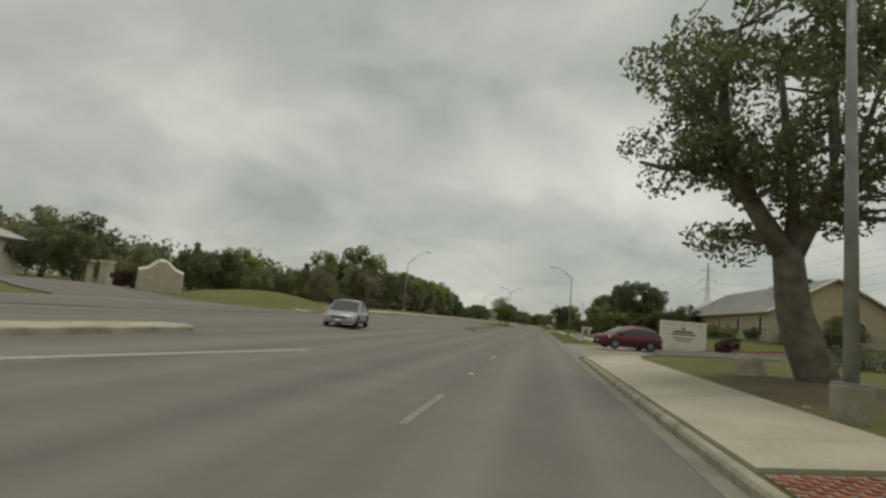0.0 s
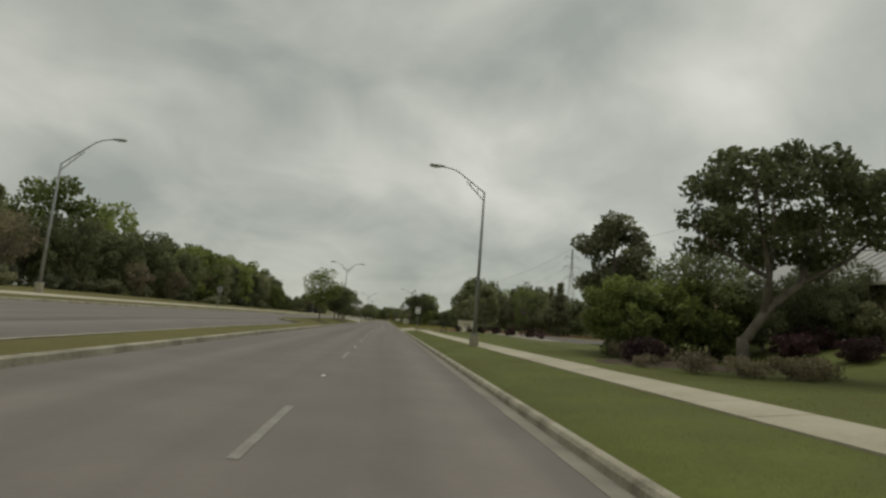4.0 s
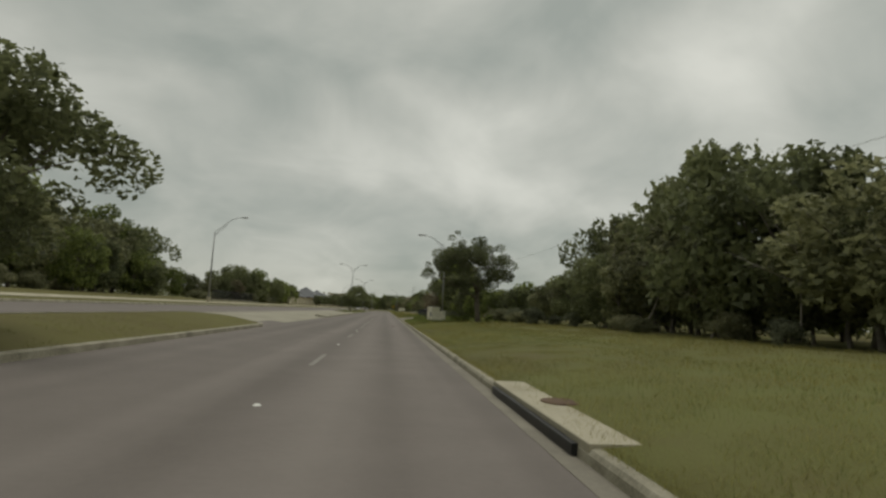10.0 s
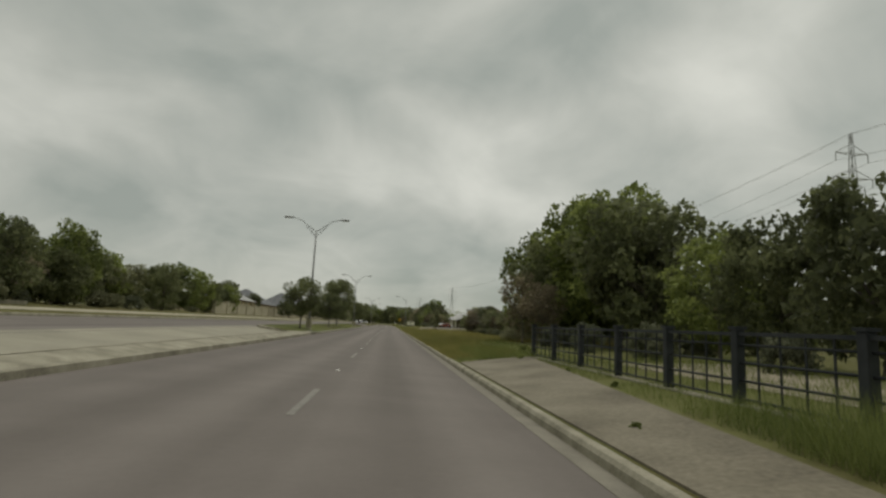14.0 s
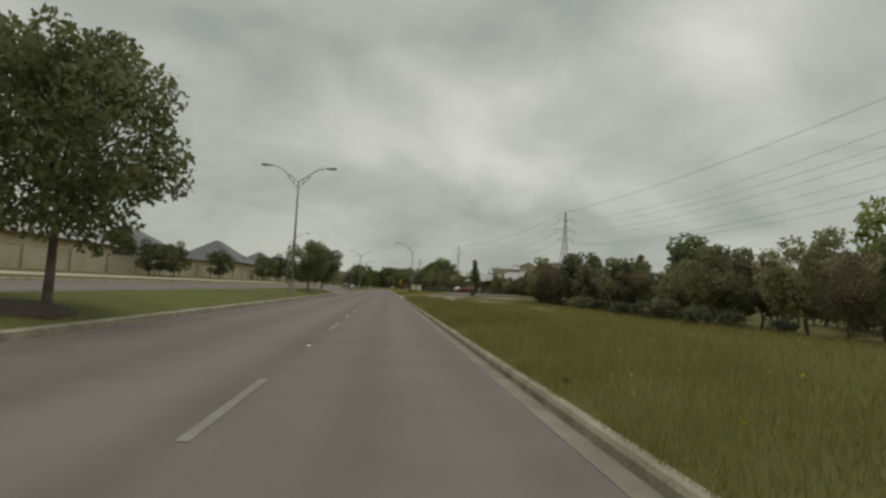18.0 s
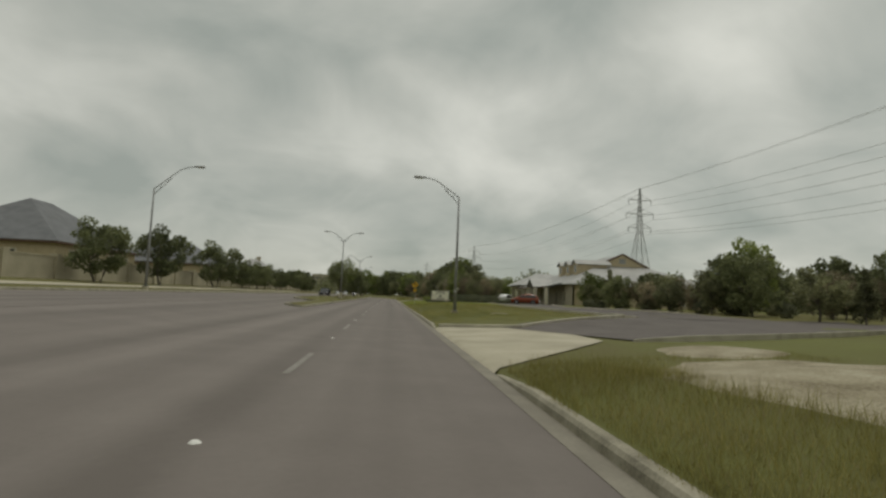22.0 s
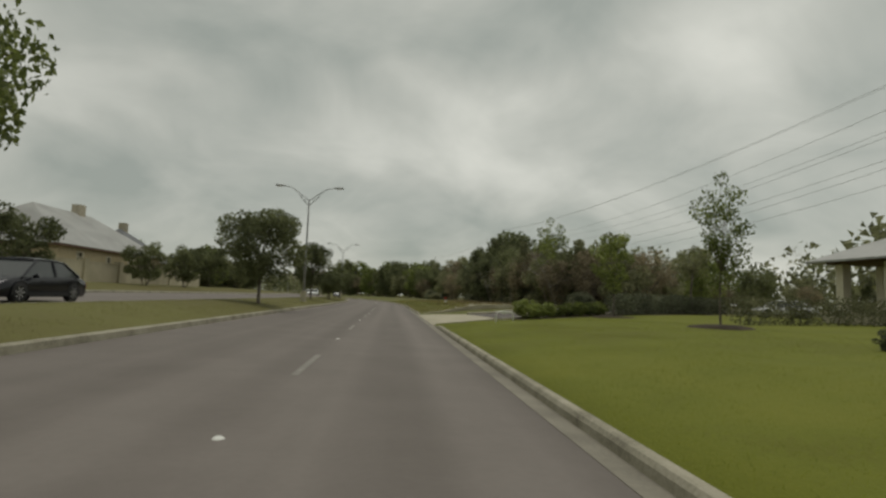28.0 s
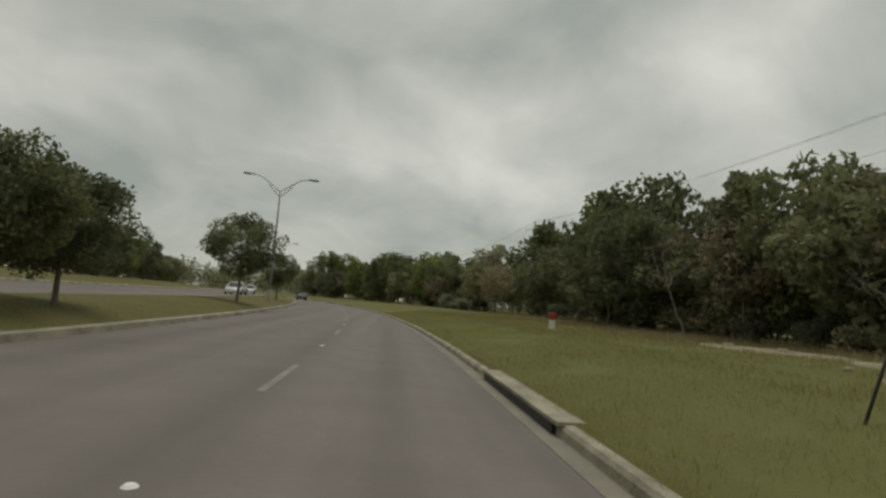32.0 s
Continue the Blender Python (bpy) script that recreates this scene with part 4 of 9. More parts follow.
def far_woods(seed, name, label, rows, leaf):
    """Woods too far to tell the trees apart: rows of (x0, x1, s0, s1, count, height)."""
    rng = np.random.default_rng(seed)
    V, N = [], 0
    for x0, x1, s0, s1, count, h in rows:
        for i in range(count):
            X, Y = way(rng.uniform(x0, x1), s0 + (s1 - s0) * (i + rng.uniform()) / count)
            z = 1.5 if X < -40 else 0.5
            H = h * rng.uniform(0.7, 1.15)
            r = H * rng.uniform(0.38, 0.55)
            C = [(X + r * rng.uniform(-0.5, 0.5), Y + r * rng.uniform(-0.5, 0.5), z + H * k) for k in (0.12, 0.3, 0.45, 0.6, 0.78)]
            v, n = leaf_cloud(rng, C, [r * 0.7, r * 0.75, r * 0.75, r * 0.65, r * 0.45], 115.0 / (r * r), 0.062 * H, corners=3)
            V.append(v); N += n
    ob = leaf_object(name, np.concatenate(V), N, leaf, None)
    return tagged(ob, label, "woods", "", "stuff")


far_woods(61, "far_woods", "dark green woods far behind the roadside", [
    (45, 75, -160, 140, 60, 8), (34, 70, 130, 262, 50, 10), (46, 90, 250, 372, 50, 7.5), (66, 120, 350, 490, 60, 9), (42, 80, 470, 700, 60, 12),
    (100, 200, -100, 700, 120, 11), (-100, -62, 100, 300, 50, 13), (-100, -62, -60, 100, 40, 8), (-220, -110, -100, 700, 120, 13), (-140, -70, 300, 700, 80, 8),
    (-90, 100, -220, -120, 50, 10), (-30, 60, 700, 860, 60, 12)], M["dark_leaf"])
far_woods(62, "far_woods", "mixed green woods far behind the roadside", [
    (40, 80, -160, 140, 40, 7), (34, 70, 130, 262, 30, 9), (46, 90, 250, 372, 40, 7), (66, 120, 350, 490, 40, 8), (42, 80, 470, 700, 50, 10),
    (-100, -62, 100, 300, 35, 12), (-100, -62, -60, 100, 25, 7), (-140, -70, 300, 700, 50, 8), (-60, -20, -110, -50, 16, 8), (10, 60, -110, -50, 16, 8), (-30, 60, 700, 860, 50, 10)], M["oak_leaf"])


# ---- footways, drives and banks ----
M.update({
    "stucco": material("tan_stucco", [(0.46, 0.385, 0.25), (0.57, 0.485, 0.325)], 2.0, 0.9, 0.2, 60, fine=0.3),
    "stucco_green": material("olive_stucco", [(0.27, 0.235, 0.115), (0.35, 0.30, 0.155)], 2.0, 0.9, 0.2, 60, fine=0.3),
    "trim": material("cream_trim", [(0.58, 0.54, 0.42), (0.68, 0.64, 0.52)], 3.0, 0.7, fine=0.3),
    "limestone": material("limestone", [(0.30, 0.27, 0.20), (0.42, 0.38, 0.29), (0.52, 0.47, 0.37)], 2.5, 0.9, 0.6, 14, fine=0.4, per=0.25),
    "sign_cream": material("cream_sign_paint", [(0.76, 0.735, 0.60), (0.86, 0.83, 0.70)], 2.0, 0.85, 0.1, 60, fine=0.3),
    "cream": material("cream_stucco", [(0.66, 0.63, 0.50), (0.78, 0.745, 0.61)], 2.0, 0.9, 0.15, 60, fine=0.3),
    "wall": material("boundary_wall", [(0.40, 0.36, 0.26), (0.55, 0.50, 0.37)], 0.6, 0.9, 0.3, 20, fine=0.3),
    "roof": material("metal_roof", [(0.29, 0.29, 0.275), (0.39, 0.39, 0.372)], 0.5, 0.55, metal=0.2, fine=0.2),
    "tile_roof": material("grey_roof", [(0.12, 0.125, 0.13), (0.19, 0.195, 0.20)], 1.2, 0.8, 0.4, 20, fine=0.4),
    "brick_red": material("red_brick", [(0.16, 0.055, 0.035), (0.24, 0.085, 0.05), (0.30, 0.12, 0.075)], 4.0, 0.9, 0.3, 40, per=0.3),
    "red_paint": material("red_kerb_paint", [(0.22, 0.035, 0.025), (0.34, 0.06, 0.04)], 3.0, 0.7, fine=0.4),
    "glass": plain("window_glass", (0.03, 0.035, 0.035), 0.06, 0.0, 0.05, 0.8),
    "black_iron": plain("black_iron", (0.02, 0.02, 0.022), 0.5),
    "dark_iron": material("weathered_rail", [(0.03, 0.035, 0.04), (0.055, 0.06, 0.065)], 3.0, 0.6, metal=0.2),
    "sign_white": plain("sign_white", (0.72, 0.72, 0.68), 0.4, vary=0.05),
    "sign_yellow": plain("sign_yellow", (0.62, 0.36, 0.025), 0.4, vary=0.06),
    "ink": plain("sign_ink", (0.02, 0.02, 0.02), 0.5),
    "cabinet": material("cabinet_beige", [(0.70, 0.67, 0.54), (0.82, 0.79, 0.66)], 1.5, 0.55, fine=0.3),
    "bed_gravel": material("bed_gravel", [(0.22, 0.2, 0.16), (0.36, 0.33, 0.27)], 6.0, 0.95, 0.6, 25, fine=0.5),
    "rubber": plain("tyre_rubber", (0.025, 0.025, 0.025), 0.9),
    "alloy": plain("alloy_rim", (0.45, 0.45, 0.46), 0.35, 0.7),
    "lamp_glass": plain("headlight_glass", (0.6, 0.6, 0.58), 0.15),
    "tail_red": plain("tail_light", (0.25, 0.015, 0.015), 0.25),
    "rust": material("brown_fascia", [(0.09, 0.055, 0.035), (0.14, 0.09, 0.06)], 3.0, 0.8),
    "hydrant_white": plain("hydrant_white", (0.62, 0.60, 0.54), 0.55),
    "hydrant_red": plain("hydrant_red", (0.35, 0.05, 0.03), 0.5),
})


def draped(name, x0, x1, s0, s1, mat, lift=0.012, nx=6, ns=8, label="", parent=None, corners=None, thick=0.0):
    """A paved patch that lies on the ground; corners: (x, s) quad instead of the rectangle."""
    V, F = [], []
    for i in range(ns + 1):
        for j in range(nx + 1):
            u, v = j / nx, i / ns
            if corners:
                a, b, c, d = corners
                x = (a[0] * (1 - u) + b[0] * u) * (1 - v) + (d[0] * (1 - u) + c[0] * u) * v
                s = (a[1] * (1 - u) + b[1] * u) * (1 - v) + (d[1] * (1 - u) + c[1] * u) * v
            else:
                x, s = x0 + (x1 - x0) * u, s0 + (s1 - s0) * v
            V.append((*way(x, s), ground_z(max(x, 0.0), s) + lift))
    k = nx + 1
    for i in range(ns):
        for j in range(nx):
            F.append((i * k + j, i * k + j + 1, (i + 1) * k + j + 1, (i + 1) * k + j))
    if thick:
        rim = [j for j in range(k)] + [i * k + nx for i in range(1, ns + 1)] + [ns * k + j for j in range(nx - 1, -1, -1)] + [i * k for i in range(ns - 1, 0, -1)]
        n0 = len(V)
        V += [(V[i][0], V[i][1], V[i][2] - thick) for i in rim]
        F += [(rim[i], n0 + i, n0 + (i + 1) % len(rim), rim[(i + 1) % len(rim)]) for i in range(len(rim))]
    ob = mesh_object(name, V, F, mat, parent)
    if not parent:
        tagged(ob, label, "", "", "structure")
    return ob


def apron(a, b, depth, label, mat, slant=1.3):
    """Concrete mouth of a drive: its near edge slants in from the kerb, and it rises from the gutter."""
    V, F = [], []
    ns, nx = 14, 8
    for i in range(ns + 1):
        v = i / ns
        for j in range(nx + 1):
            u = j / nx
            x = -0.03 if j == 0 else 0.16 + (depth - 0.16) * (j - 1) / (nx - 1)
            near, far = a + 0.2 + slant * max(0.0, x), b - 0.2 - 0.25 * u
            s = near + (far - near) * v
            z = max(ground_z(max(0.2, x), s), ground_z(max(0.2, x), (a + b) / 2)) + 0.035 if x > 0.15 else -0.012
            V.append((x, s, -0.04 if j == 0 else max(z, 0.02)))
    k = nx + 1
    for i in range(ns):
        for j in range(nx):
            F.append((i * k + j, i * k + j + 1, (i + 1) * k + j + 1, (i + 1) * k + j))
    return tagged(mesh_object("apron", V, F, mat, None, True), label, "", "", "structure")


for (a, b), d, m in zip(DRIVES, (5.0, 4.6, 4.8, 4.4), ("worn_apron", "concrete", "concrete", "concrete")):
    apron(a, b, d, "worn grey concrete mouth of a side drive" if m == "worn_apron" else "pale concrete mouth of a side drive", M[m])
draped("footway_flare", 0, 0, 0, 0, M["concrete"], 0.03, 6, 6, "pale concrete flare of the footway at the drive", corners=((0.19, 27.42), (2.35, 27.42), (3.6, 31.2), (0.19, 29.4)))
draped("footway_flare", 0, 0, 0, 0, M["concrete"], 0.042, 6, 6, "pale concrete tip of the footway flare", corners=((0.19, 29.4), (3.6, 31.2), (3.9, 34.3), (2.2, 32.2)))


def drive(points, half, label, lift=0.03, kerb_sides=()):
    """An asphalt drive along points (x, s), with raised kerbs at its edges."""
    P = [Vector((*p, 0)) for p in points]
    V, F, E0, E1 = [], [], [], []
    for i, p in enumerate(P):
        d = (P[min(i + 1, len(P) - 1)] - P[max(i - 1, 0)]).normalized()
        n = Vector((d.y, -d.x, 0))
        h = half[i] if isinstance(half, (list, tuple)) else half
        for t in (-1, -0.5, 0, 0.5, 1):
            q = p + n * h * t
            V.append((q.x, q.y, ground_z(max(q.x, 0), q.y) + lift))
        E0.append(p - n * h)
        E1.append(p + n * h)
    for i in range(len(P) - 1):
        for j in range(4):
            F.append((i * 5 + j, i * 5 + j + 1, i * 5 + 6 + j, i * 5 + 5 + j))
    ob = tagged(mesh_object("drive", V, F, M["drive"]), label, "", "", "structure")
    for side, mat in kerb_sides:
        E = E0 if side < 0 else E1
        if mat == "red_paint" and points[0][1] < 100:
            E = E[2:]
        kv, kf = [], []
        for i, q in enumerate(E):
            d = (E[min(i + 1, len(E) - 1)] - E[max(i - 1, 0)]).normalized()
            n = Vector((d.y, -d.x, 0)) * side
            z = ground_z(max(q.x, 0), q.y) + lift
            for a, h in ((0, -0.05), (0.02, 0.13), (0.06, 0.15), (0.17, 0.15), (0.19, -0.05)):
                w = q + n * a
                kv.append((w.x, w.y, z + (min(h, 0.03) if i == 0 else h)))
        for i in range(len(E) - 1):
            for j in range(4):
                kf.append((i * 5 + j, i * 5 + j + 1, i * 5 + 6 + j, i * 5 + 5 + j))
        kf += [tuple(range(5)), tuple((len(E) - 1) * 5 + j for j in range(4, -1, -1))]
        tagged(mesh_object("kerb", kv, kf, M[mat]), "red-painted kerb along the drive" if mat == "red_paint" else "pale concrete kerb along the drive", "", "", "structure")
    return ob


drive([(4.9, 42.4), (7.5, 42.4), (12, 43.2), (20, 45.8), (34, 50), (60, 58)], [6.6, 5.2, 4.3, 3.8, 3.8, 3.8], "dark asphalt side drive beside the tan house", 0.045, ((-1, "red_paint"),))
drive([(4.2, 139.0), (9, 139.2), (16, 139.8), (30, 141), (60, 142)], [4.1, 4.0, 4.0, 4.2, 4.2], "dark asphalt side drive at the edge of the woods", 0.045, ((-1, "red_paint"),))
drive([(4.4, 366.0), (6.0, 366.6), (9, 367.4), (14, 369.5), (22, 373), (45, 380), (80, 386)], [4.0, 4.9, 5.2, 5.2, 4.6, 4.2, 4.2], "dark asphalt side drive by the bare soil", 0.045, ((1, "kerb_pale"),))
drive([(17, 374), (17, 388), (16.6, 400), (16.3, 412), (18, 428), (20.5, 442)], [5.4, 5.4, 5.0, 3.6, 4.0, 5.0], "dark asphalt drive curving to the clinic", 0.049, ((-1, "kerb_pale"),))
drive([(17, 386), (16.9, 393), (16.6, 400), (16.3, 412), (18, 424)], [5.4, 5.3, 5.0, 3.6, 3.9], "dark asphalt drive before the clinic's scrub", 0.053, ((1, "kerb_pale"),))
drive([(4.2, 470.8), (5.6, 470.95), (7.4, 472.6), (11.4, 475.0), (19.2, 480.9), (34, 492.5), (60, 513)], [4.1, 3.9, 3.4, 3.2, 3.3, 3.6, 3.8], "dark asphalt drive by the low concrete walls", 0.045, ((-1, "kerb_pale"), (1, "kerb_pale")))
draped("parking_lot", 0, 0, 0, 0, M["drive"], 0.03, 8, 8, "dark asphalt parking lot before the olive building", corners=((14.6, 88), (46, 88), (44, 130), (15.0, 127)))
draped("gravel_bed", 0, 0, 0, 0, M["bed_gravel"], 0.02, 8, 10, "gravel planting bed with dark shrubs", corners=((12.9, 98), (14.6, 98), (14.9, 122), (9.0, 123)))
draped("brick_walk", 0.22, 2.3, 0.5, 6.3, M["gutter"], 0.016, 4, 6, "red brick ramp of the crossing")


def footway(s0, s1, x0, x1, label, step=1.5, lift=0.035):
    walk_ob = empty("footway", pose(0, 0, 0), label, "", "", "structure")
    n = int((s1 - s0) / step)
    for i in range(n):
        a, b = s0 + i * step + 0.008, s0 + (i + 1) * step - 0.008
        wob = 0.004 * random.uniform(-1, 1)
        V = []
        for z in (lift + wob, -0.08):
            for e, s in ((0, a), (1, a), (1, b), (0, b)):
                x = lerp((x0, x1)[e], s) if isinstance(x0, list) else (x0, x1)[e]
                V.append((x, s, ground_z(x, s) + z))
        mesh_object("slab", V, [(0, 1, 2, 3), (0, 4, 5, 1), (1, 5, 6, 2), (2, 6, 7, 3), (3, 7, 4, 0)], M["concrete"], walk_ob)
    return walk_ob


footway(6.4, 27.5, 0.19, 2.35, "pale concrete footway beside the kerb", lift=0.055)
footway(50.4, 132.4, [(51, 2.95), (60, 2.85), (104, 2.02), (128, 1.92)], [(51, 4.1), (60, 3.98), (104, 3.1), (128, 3.0)], "pale concrete footway along the lawn")
path_branch = empty("footway", pose(0, 0, 0), "pale concrete path crossing the lawn to the sign", "", "", "structure")
for i in range(8):
    a, b = 3.08 + i * 1.3, 3.08 + (i + 1) * 1.3 - 0.015
    ca, cb = [123.2 + 0.18 * (x - 2.7) + 0.035 * (x - 2.7) ** 2 for x in (a, b)]
    V = [(x, s, ground_z(x, s) + z) for z in (0.035, -0.08) for x, s in ((a, ca - 0.55), (b, cb - 0.55), (b, cb + 0.55), (a, ca + 0.55))]
    mesh_object("slab", V, [(0, 1, 2, 3), (0, 4, 5, 1), (1, 5, 6, 2), (2, 6, 7, 3), (3, 7, 4, 0)], M["concrete"], path_branch)
footway(144.0, 146.4, 0.3, 2.6, "short concrete landing beside the drive", 1.2)


def kerb_line(points, label, lift=0.04):
    """A pale raised kerb along points (x, s)."""
    P = [Vector((*p, 0)) for p in points]
    V, F = [], []
    for i, q in enumerate(P):
        d = (P[min(i + 1, len(P) - 1)] - P[max(i - 1, 0)]).normalized()
        n = Vector((d.y, -d.x, 0))
        z = ground_z(max(q.x, 0.18), q.y) + lift
        for a, h in ((0, -0.08), (0.02, 0.12), (0.05, 0.14), (0.16, 0.14), (0.18, -0.08)):
            w = q - n * a
            V.append((w.x, w.y, z + h))
    for i in range(len(P) - 1):
        for j in range(4):
            F.append((i * 5 + j, i * 5 + j + 1, i * 5 + 6 + j, i * 5 + 5 + j))
    F += [tuple(range(5)), tuple((len(P) - 1) * 5 + j for j in range(4, -1, -1))]
    return tagged(mesh_object("kerb", V, F, M["kerb_pale"]), label, "", "", "structure")


kerb_line([(0.2, 370.3), (2.0, 369.6), (3.9, 369.3), (5.4, 370.9), (7.4, 371.9), (9.8, 373.0), (11.2, 374.8), (11.6, 377.4)], "pale concrete kerb round the tip of the grass")

# stone-topped culvert slab with railing beside the road
slab_c = draped("culvert_slab", 0, 0, 0, 0, M["old_slab"], 0.03, 6, 8, "cracked concrete slab over the culvert", thick=0.15, corners=((0.22, 215.5), (1.3, 216.5), (2.95, 235.2), (0.22, 234.4)))
draped("gravel_ditch", 4.4, 8.5, 219, 231, M["caliche"], 0.02, 4, 6, "pale stony ditch behind the railing")


def railing():
    r = empty("railing", pose(3.15, 0, 0), "dark weathered steel railing along the culvert slab", "railing")
    z0 = 0.42
    part("plinth", box_bm(-0.18, 0.18, 217.0, 235.5, 0.1, z0 + 0.06, None, 0.015), M["kerb"], r, "rough concrete plinth")
    ss = [217.9, 220.4, 222.8, 225.0, 227.4, 230.0, 232.6, 235.2]
    for s in ss:
        bm = box_bm(-0.075, 0.075, s - 0.075, s + 0.075, z0, z0 + 1.22, None, 0.01)
        add_box(bm, -0.1, 0.1, s - 0.1, s + 0.1, z0 + 1.22, z0 + 1.27)
        part("post", bm, M["dark_iron"], r)
    for a, b in zip(ss, ss[1:]):
        for h in (0.14, 0.42, 0.7, 0.98):
            V, F = tube([(0, a + 0.07, z0 + h), (0, b - 0.07, z0 + h)], [0.022, 0.022], 6)
            mesh_object("rail", V, F, M["dark_iron"], r, True)
        part("top_rail", box_bm(-0.035, 0.035, a + 0.07, b - 0.07, z0 + 1.12, z0 + 1.18), M["dark_iron"], r)
        for k in range(1, 5):
            s = a + (b - a) * k / 5
            part("baluster", box_bm(-0.012, 0.012, s - 0.012, s + 0.012, z0 + 0.1, z0 + 1.12), M["dark_iron"], r)
    return r


railing()


def iron_fence(x, s0, s1, label, h=1.5, step=2.4):
    f = empty("iron_fence", pose(0, 0, 0), label, "fence")
    picket = []
    n = int((s1 - s0) / step)
    for i in range(n + 1):
        s = s0 + i * step
        z = ground_z(x, s)
        part("post", box_bm(x - 0.04, x + 0.04, s - 0.04, s + 0.04, z - 0.1, z + h + 0.1), M["black_iron"], f)
        if i < n:
            bm = bmesh.new()
            for hh in (0.15, h - 0.15, h):
                add_box(bm, x - 0.02, x + 0.02, s + 0.04, s + step - 0.04, z + hh - 0.02, z + hh + 0.02)
            part("rail", bm, M["black_iron"], f)
            for k in range(1, 14):
                q = s + step * k / 14
                if not picket:
                    picket.append(part("picket", box_bm(-0.01, 0.01, -0.011, 0.011, 0.1, h + 0.06), M["black_iron"], f))
                    ob = picket[0]
                else:
                    ob = new("picket", picket[0].data)
                    ob.parent = f
                ob.matrix_basis = pose(x, q, z)


iron_fence(-26.3, 70.5, 85.5, "black iron fence along the far footway", 1.35)
iron_fence(-26.6, 226, 252, "black iron fence before the bushes", 1.5)
strip("footway", lambda s: [(-24.2, ground_z(-24.2, s) + 0.03), (-22.6, ground_z(-22.6, s) + 0.03)], 46, 470, M["concrete"], 8, None, "pale concrete footway along the far side", "structure")
part("fence_plinth", box_bm(-26.75, -26.4, 225, 253, 1.3, 1.78), M["kerb"], None)
tagged(bpy.data.objects["fence_plinth"], "low concrete plinth under the iron fence", "", "", "structure")


# long boundary wall with piers on the left side
def boundary_wall(s0, s1, x=-29.0):
    w = empty("boundary_wall", pose(0, 0, 0), "long cream masonry boundary wall with square piers", "wall", "", "structure")
    s = s0
    while s < s1 - 1:
        e = min(s + 6.1, s1)
        z = ground_z(x, s)
        part("panel", box_bm(x - 0.1, x + 0.1, s + 0.3, e - 0.3, z - 0.2, z + 1.75, None), M["wall"], w)
        part("coping", box_bm(x - 0.15, x + 0.15, s + 0.3, e - 0.3, z + 1.75, z + 1.84), M["wall"], w)
        bm = box_bm(x - 0.28, x + 0.28, s - 0.28, s + 0.28, z - 0.2, z + 1.95)
        add_box(bm, x - 0.34, x + 0.34, s - 0.34, s + 0.34, z + 1.95, z + 2.05)
        part("pier", bm, M["wall"], w)
        s = e


boundary_wall(300, 512)


# low concrete walls by the last drive
def low_wall(points, h, label):
    V, F = [], []
    P = [Vector((*p, 0)) for p in points]
    for i, p in enumerate(P):
        d = (P[min(i + 1, len(P) - 1)] - P[max(i - 1, 0)]).normalized()
        n = Vector((d.y, -d.x, 0)) * 0.14
        z = ground_z(p.x, p.y)
        hh = h[i]
        V += [(p.x - n.x, p.y - n.y, z - 0.2), (p.x - n.x, p.y - n.y, z + hh), (p.x + n.x, p.y + n.y, z + hh), (p.x + n.x, p.y + n.y, z - 0.2)]
    for i in range(len(P) - 1):
        for j in range(3):
            F.append((i * 4 + j, i * 4 + j + 1, i * 4 + 5 + j, i * 4 + 4 + j))
    F += [(0, 1, 2, 3), tuple((len(P) - 1) * 4 + j for j in (3, 2, 1, 0))]
    tagged(mesh_object("low_wall", V, F, M["concrete"]), label, "", "", "structure")


low_wall([(0.4, 476.6), (1.7, 476.5), (4.5, 477.7), (7.1, 478.7), (15.4, 484.5), (29, 495), (45, 508)], [0.05, 0.14, 0.36, 0.38, 0.4, 0.42, 0.42], "low pale concrete retaining wall beside the drive")


# ---- buildings ----
def wall_panel(length, height, t, openings, sill=0.0):
    """A wall in the x-z plane, its outer face at y = 0, with openings (u0, u1, v0, v1, arched) cut through."""
    bm = bmesh.new()
    us = sorted({0.0, length, *[o[0] for o in openings], *[o[1] for o in openings]})
    for a, b in zip(us, us[1:]):
        cut = sorted([(o[2], o[3]) for o in openings if o[0] <= a + 1e-6 and o[1] >= b - 1e-6])
        z = 0.0
        for lo, hi in cut + [(height, height)]:
            if lo > z + 1e-6:
                add_box(bm, a, b, 0, t, z, lo)
            z = hi
    for u0, u1, v0, v1, arched, *_ in openings:
        if arched:
            r, c = (u1 - u0) / 2, (u0 + u1) / 2
            for side in (-1, 1):
                pts = [(c + side * r, v1), (c, v1)] + [(c + side * r * math.sin(a), v1 - r + r * math.cos(a)) for a in [math.pi / 2 * k / 6 for k in range(7)]]
                pts = [pts[0]] + pts[2:]
                f = [bm.verts.new((u, 0, v)) for u, v in pts]
                g = [bm.verts.new((u, t, v)) for u, v in pts]
                bm.faces.new(f)
                bm.faces.new(g[::-1])
                for i in range(len(f)):
                    j = (i + 1) % len(f)
                    bm.faces.new((f[i], f[j], g[j], g[i]))
    return bm


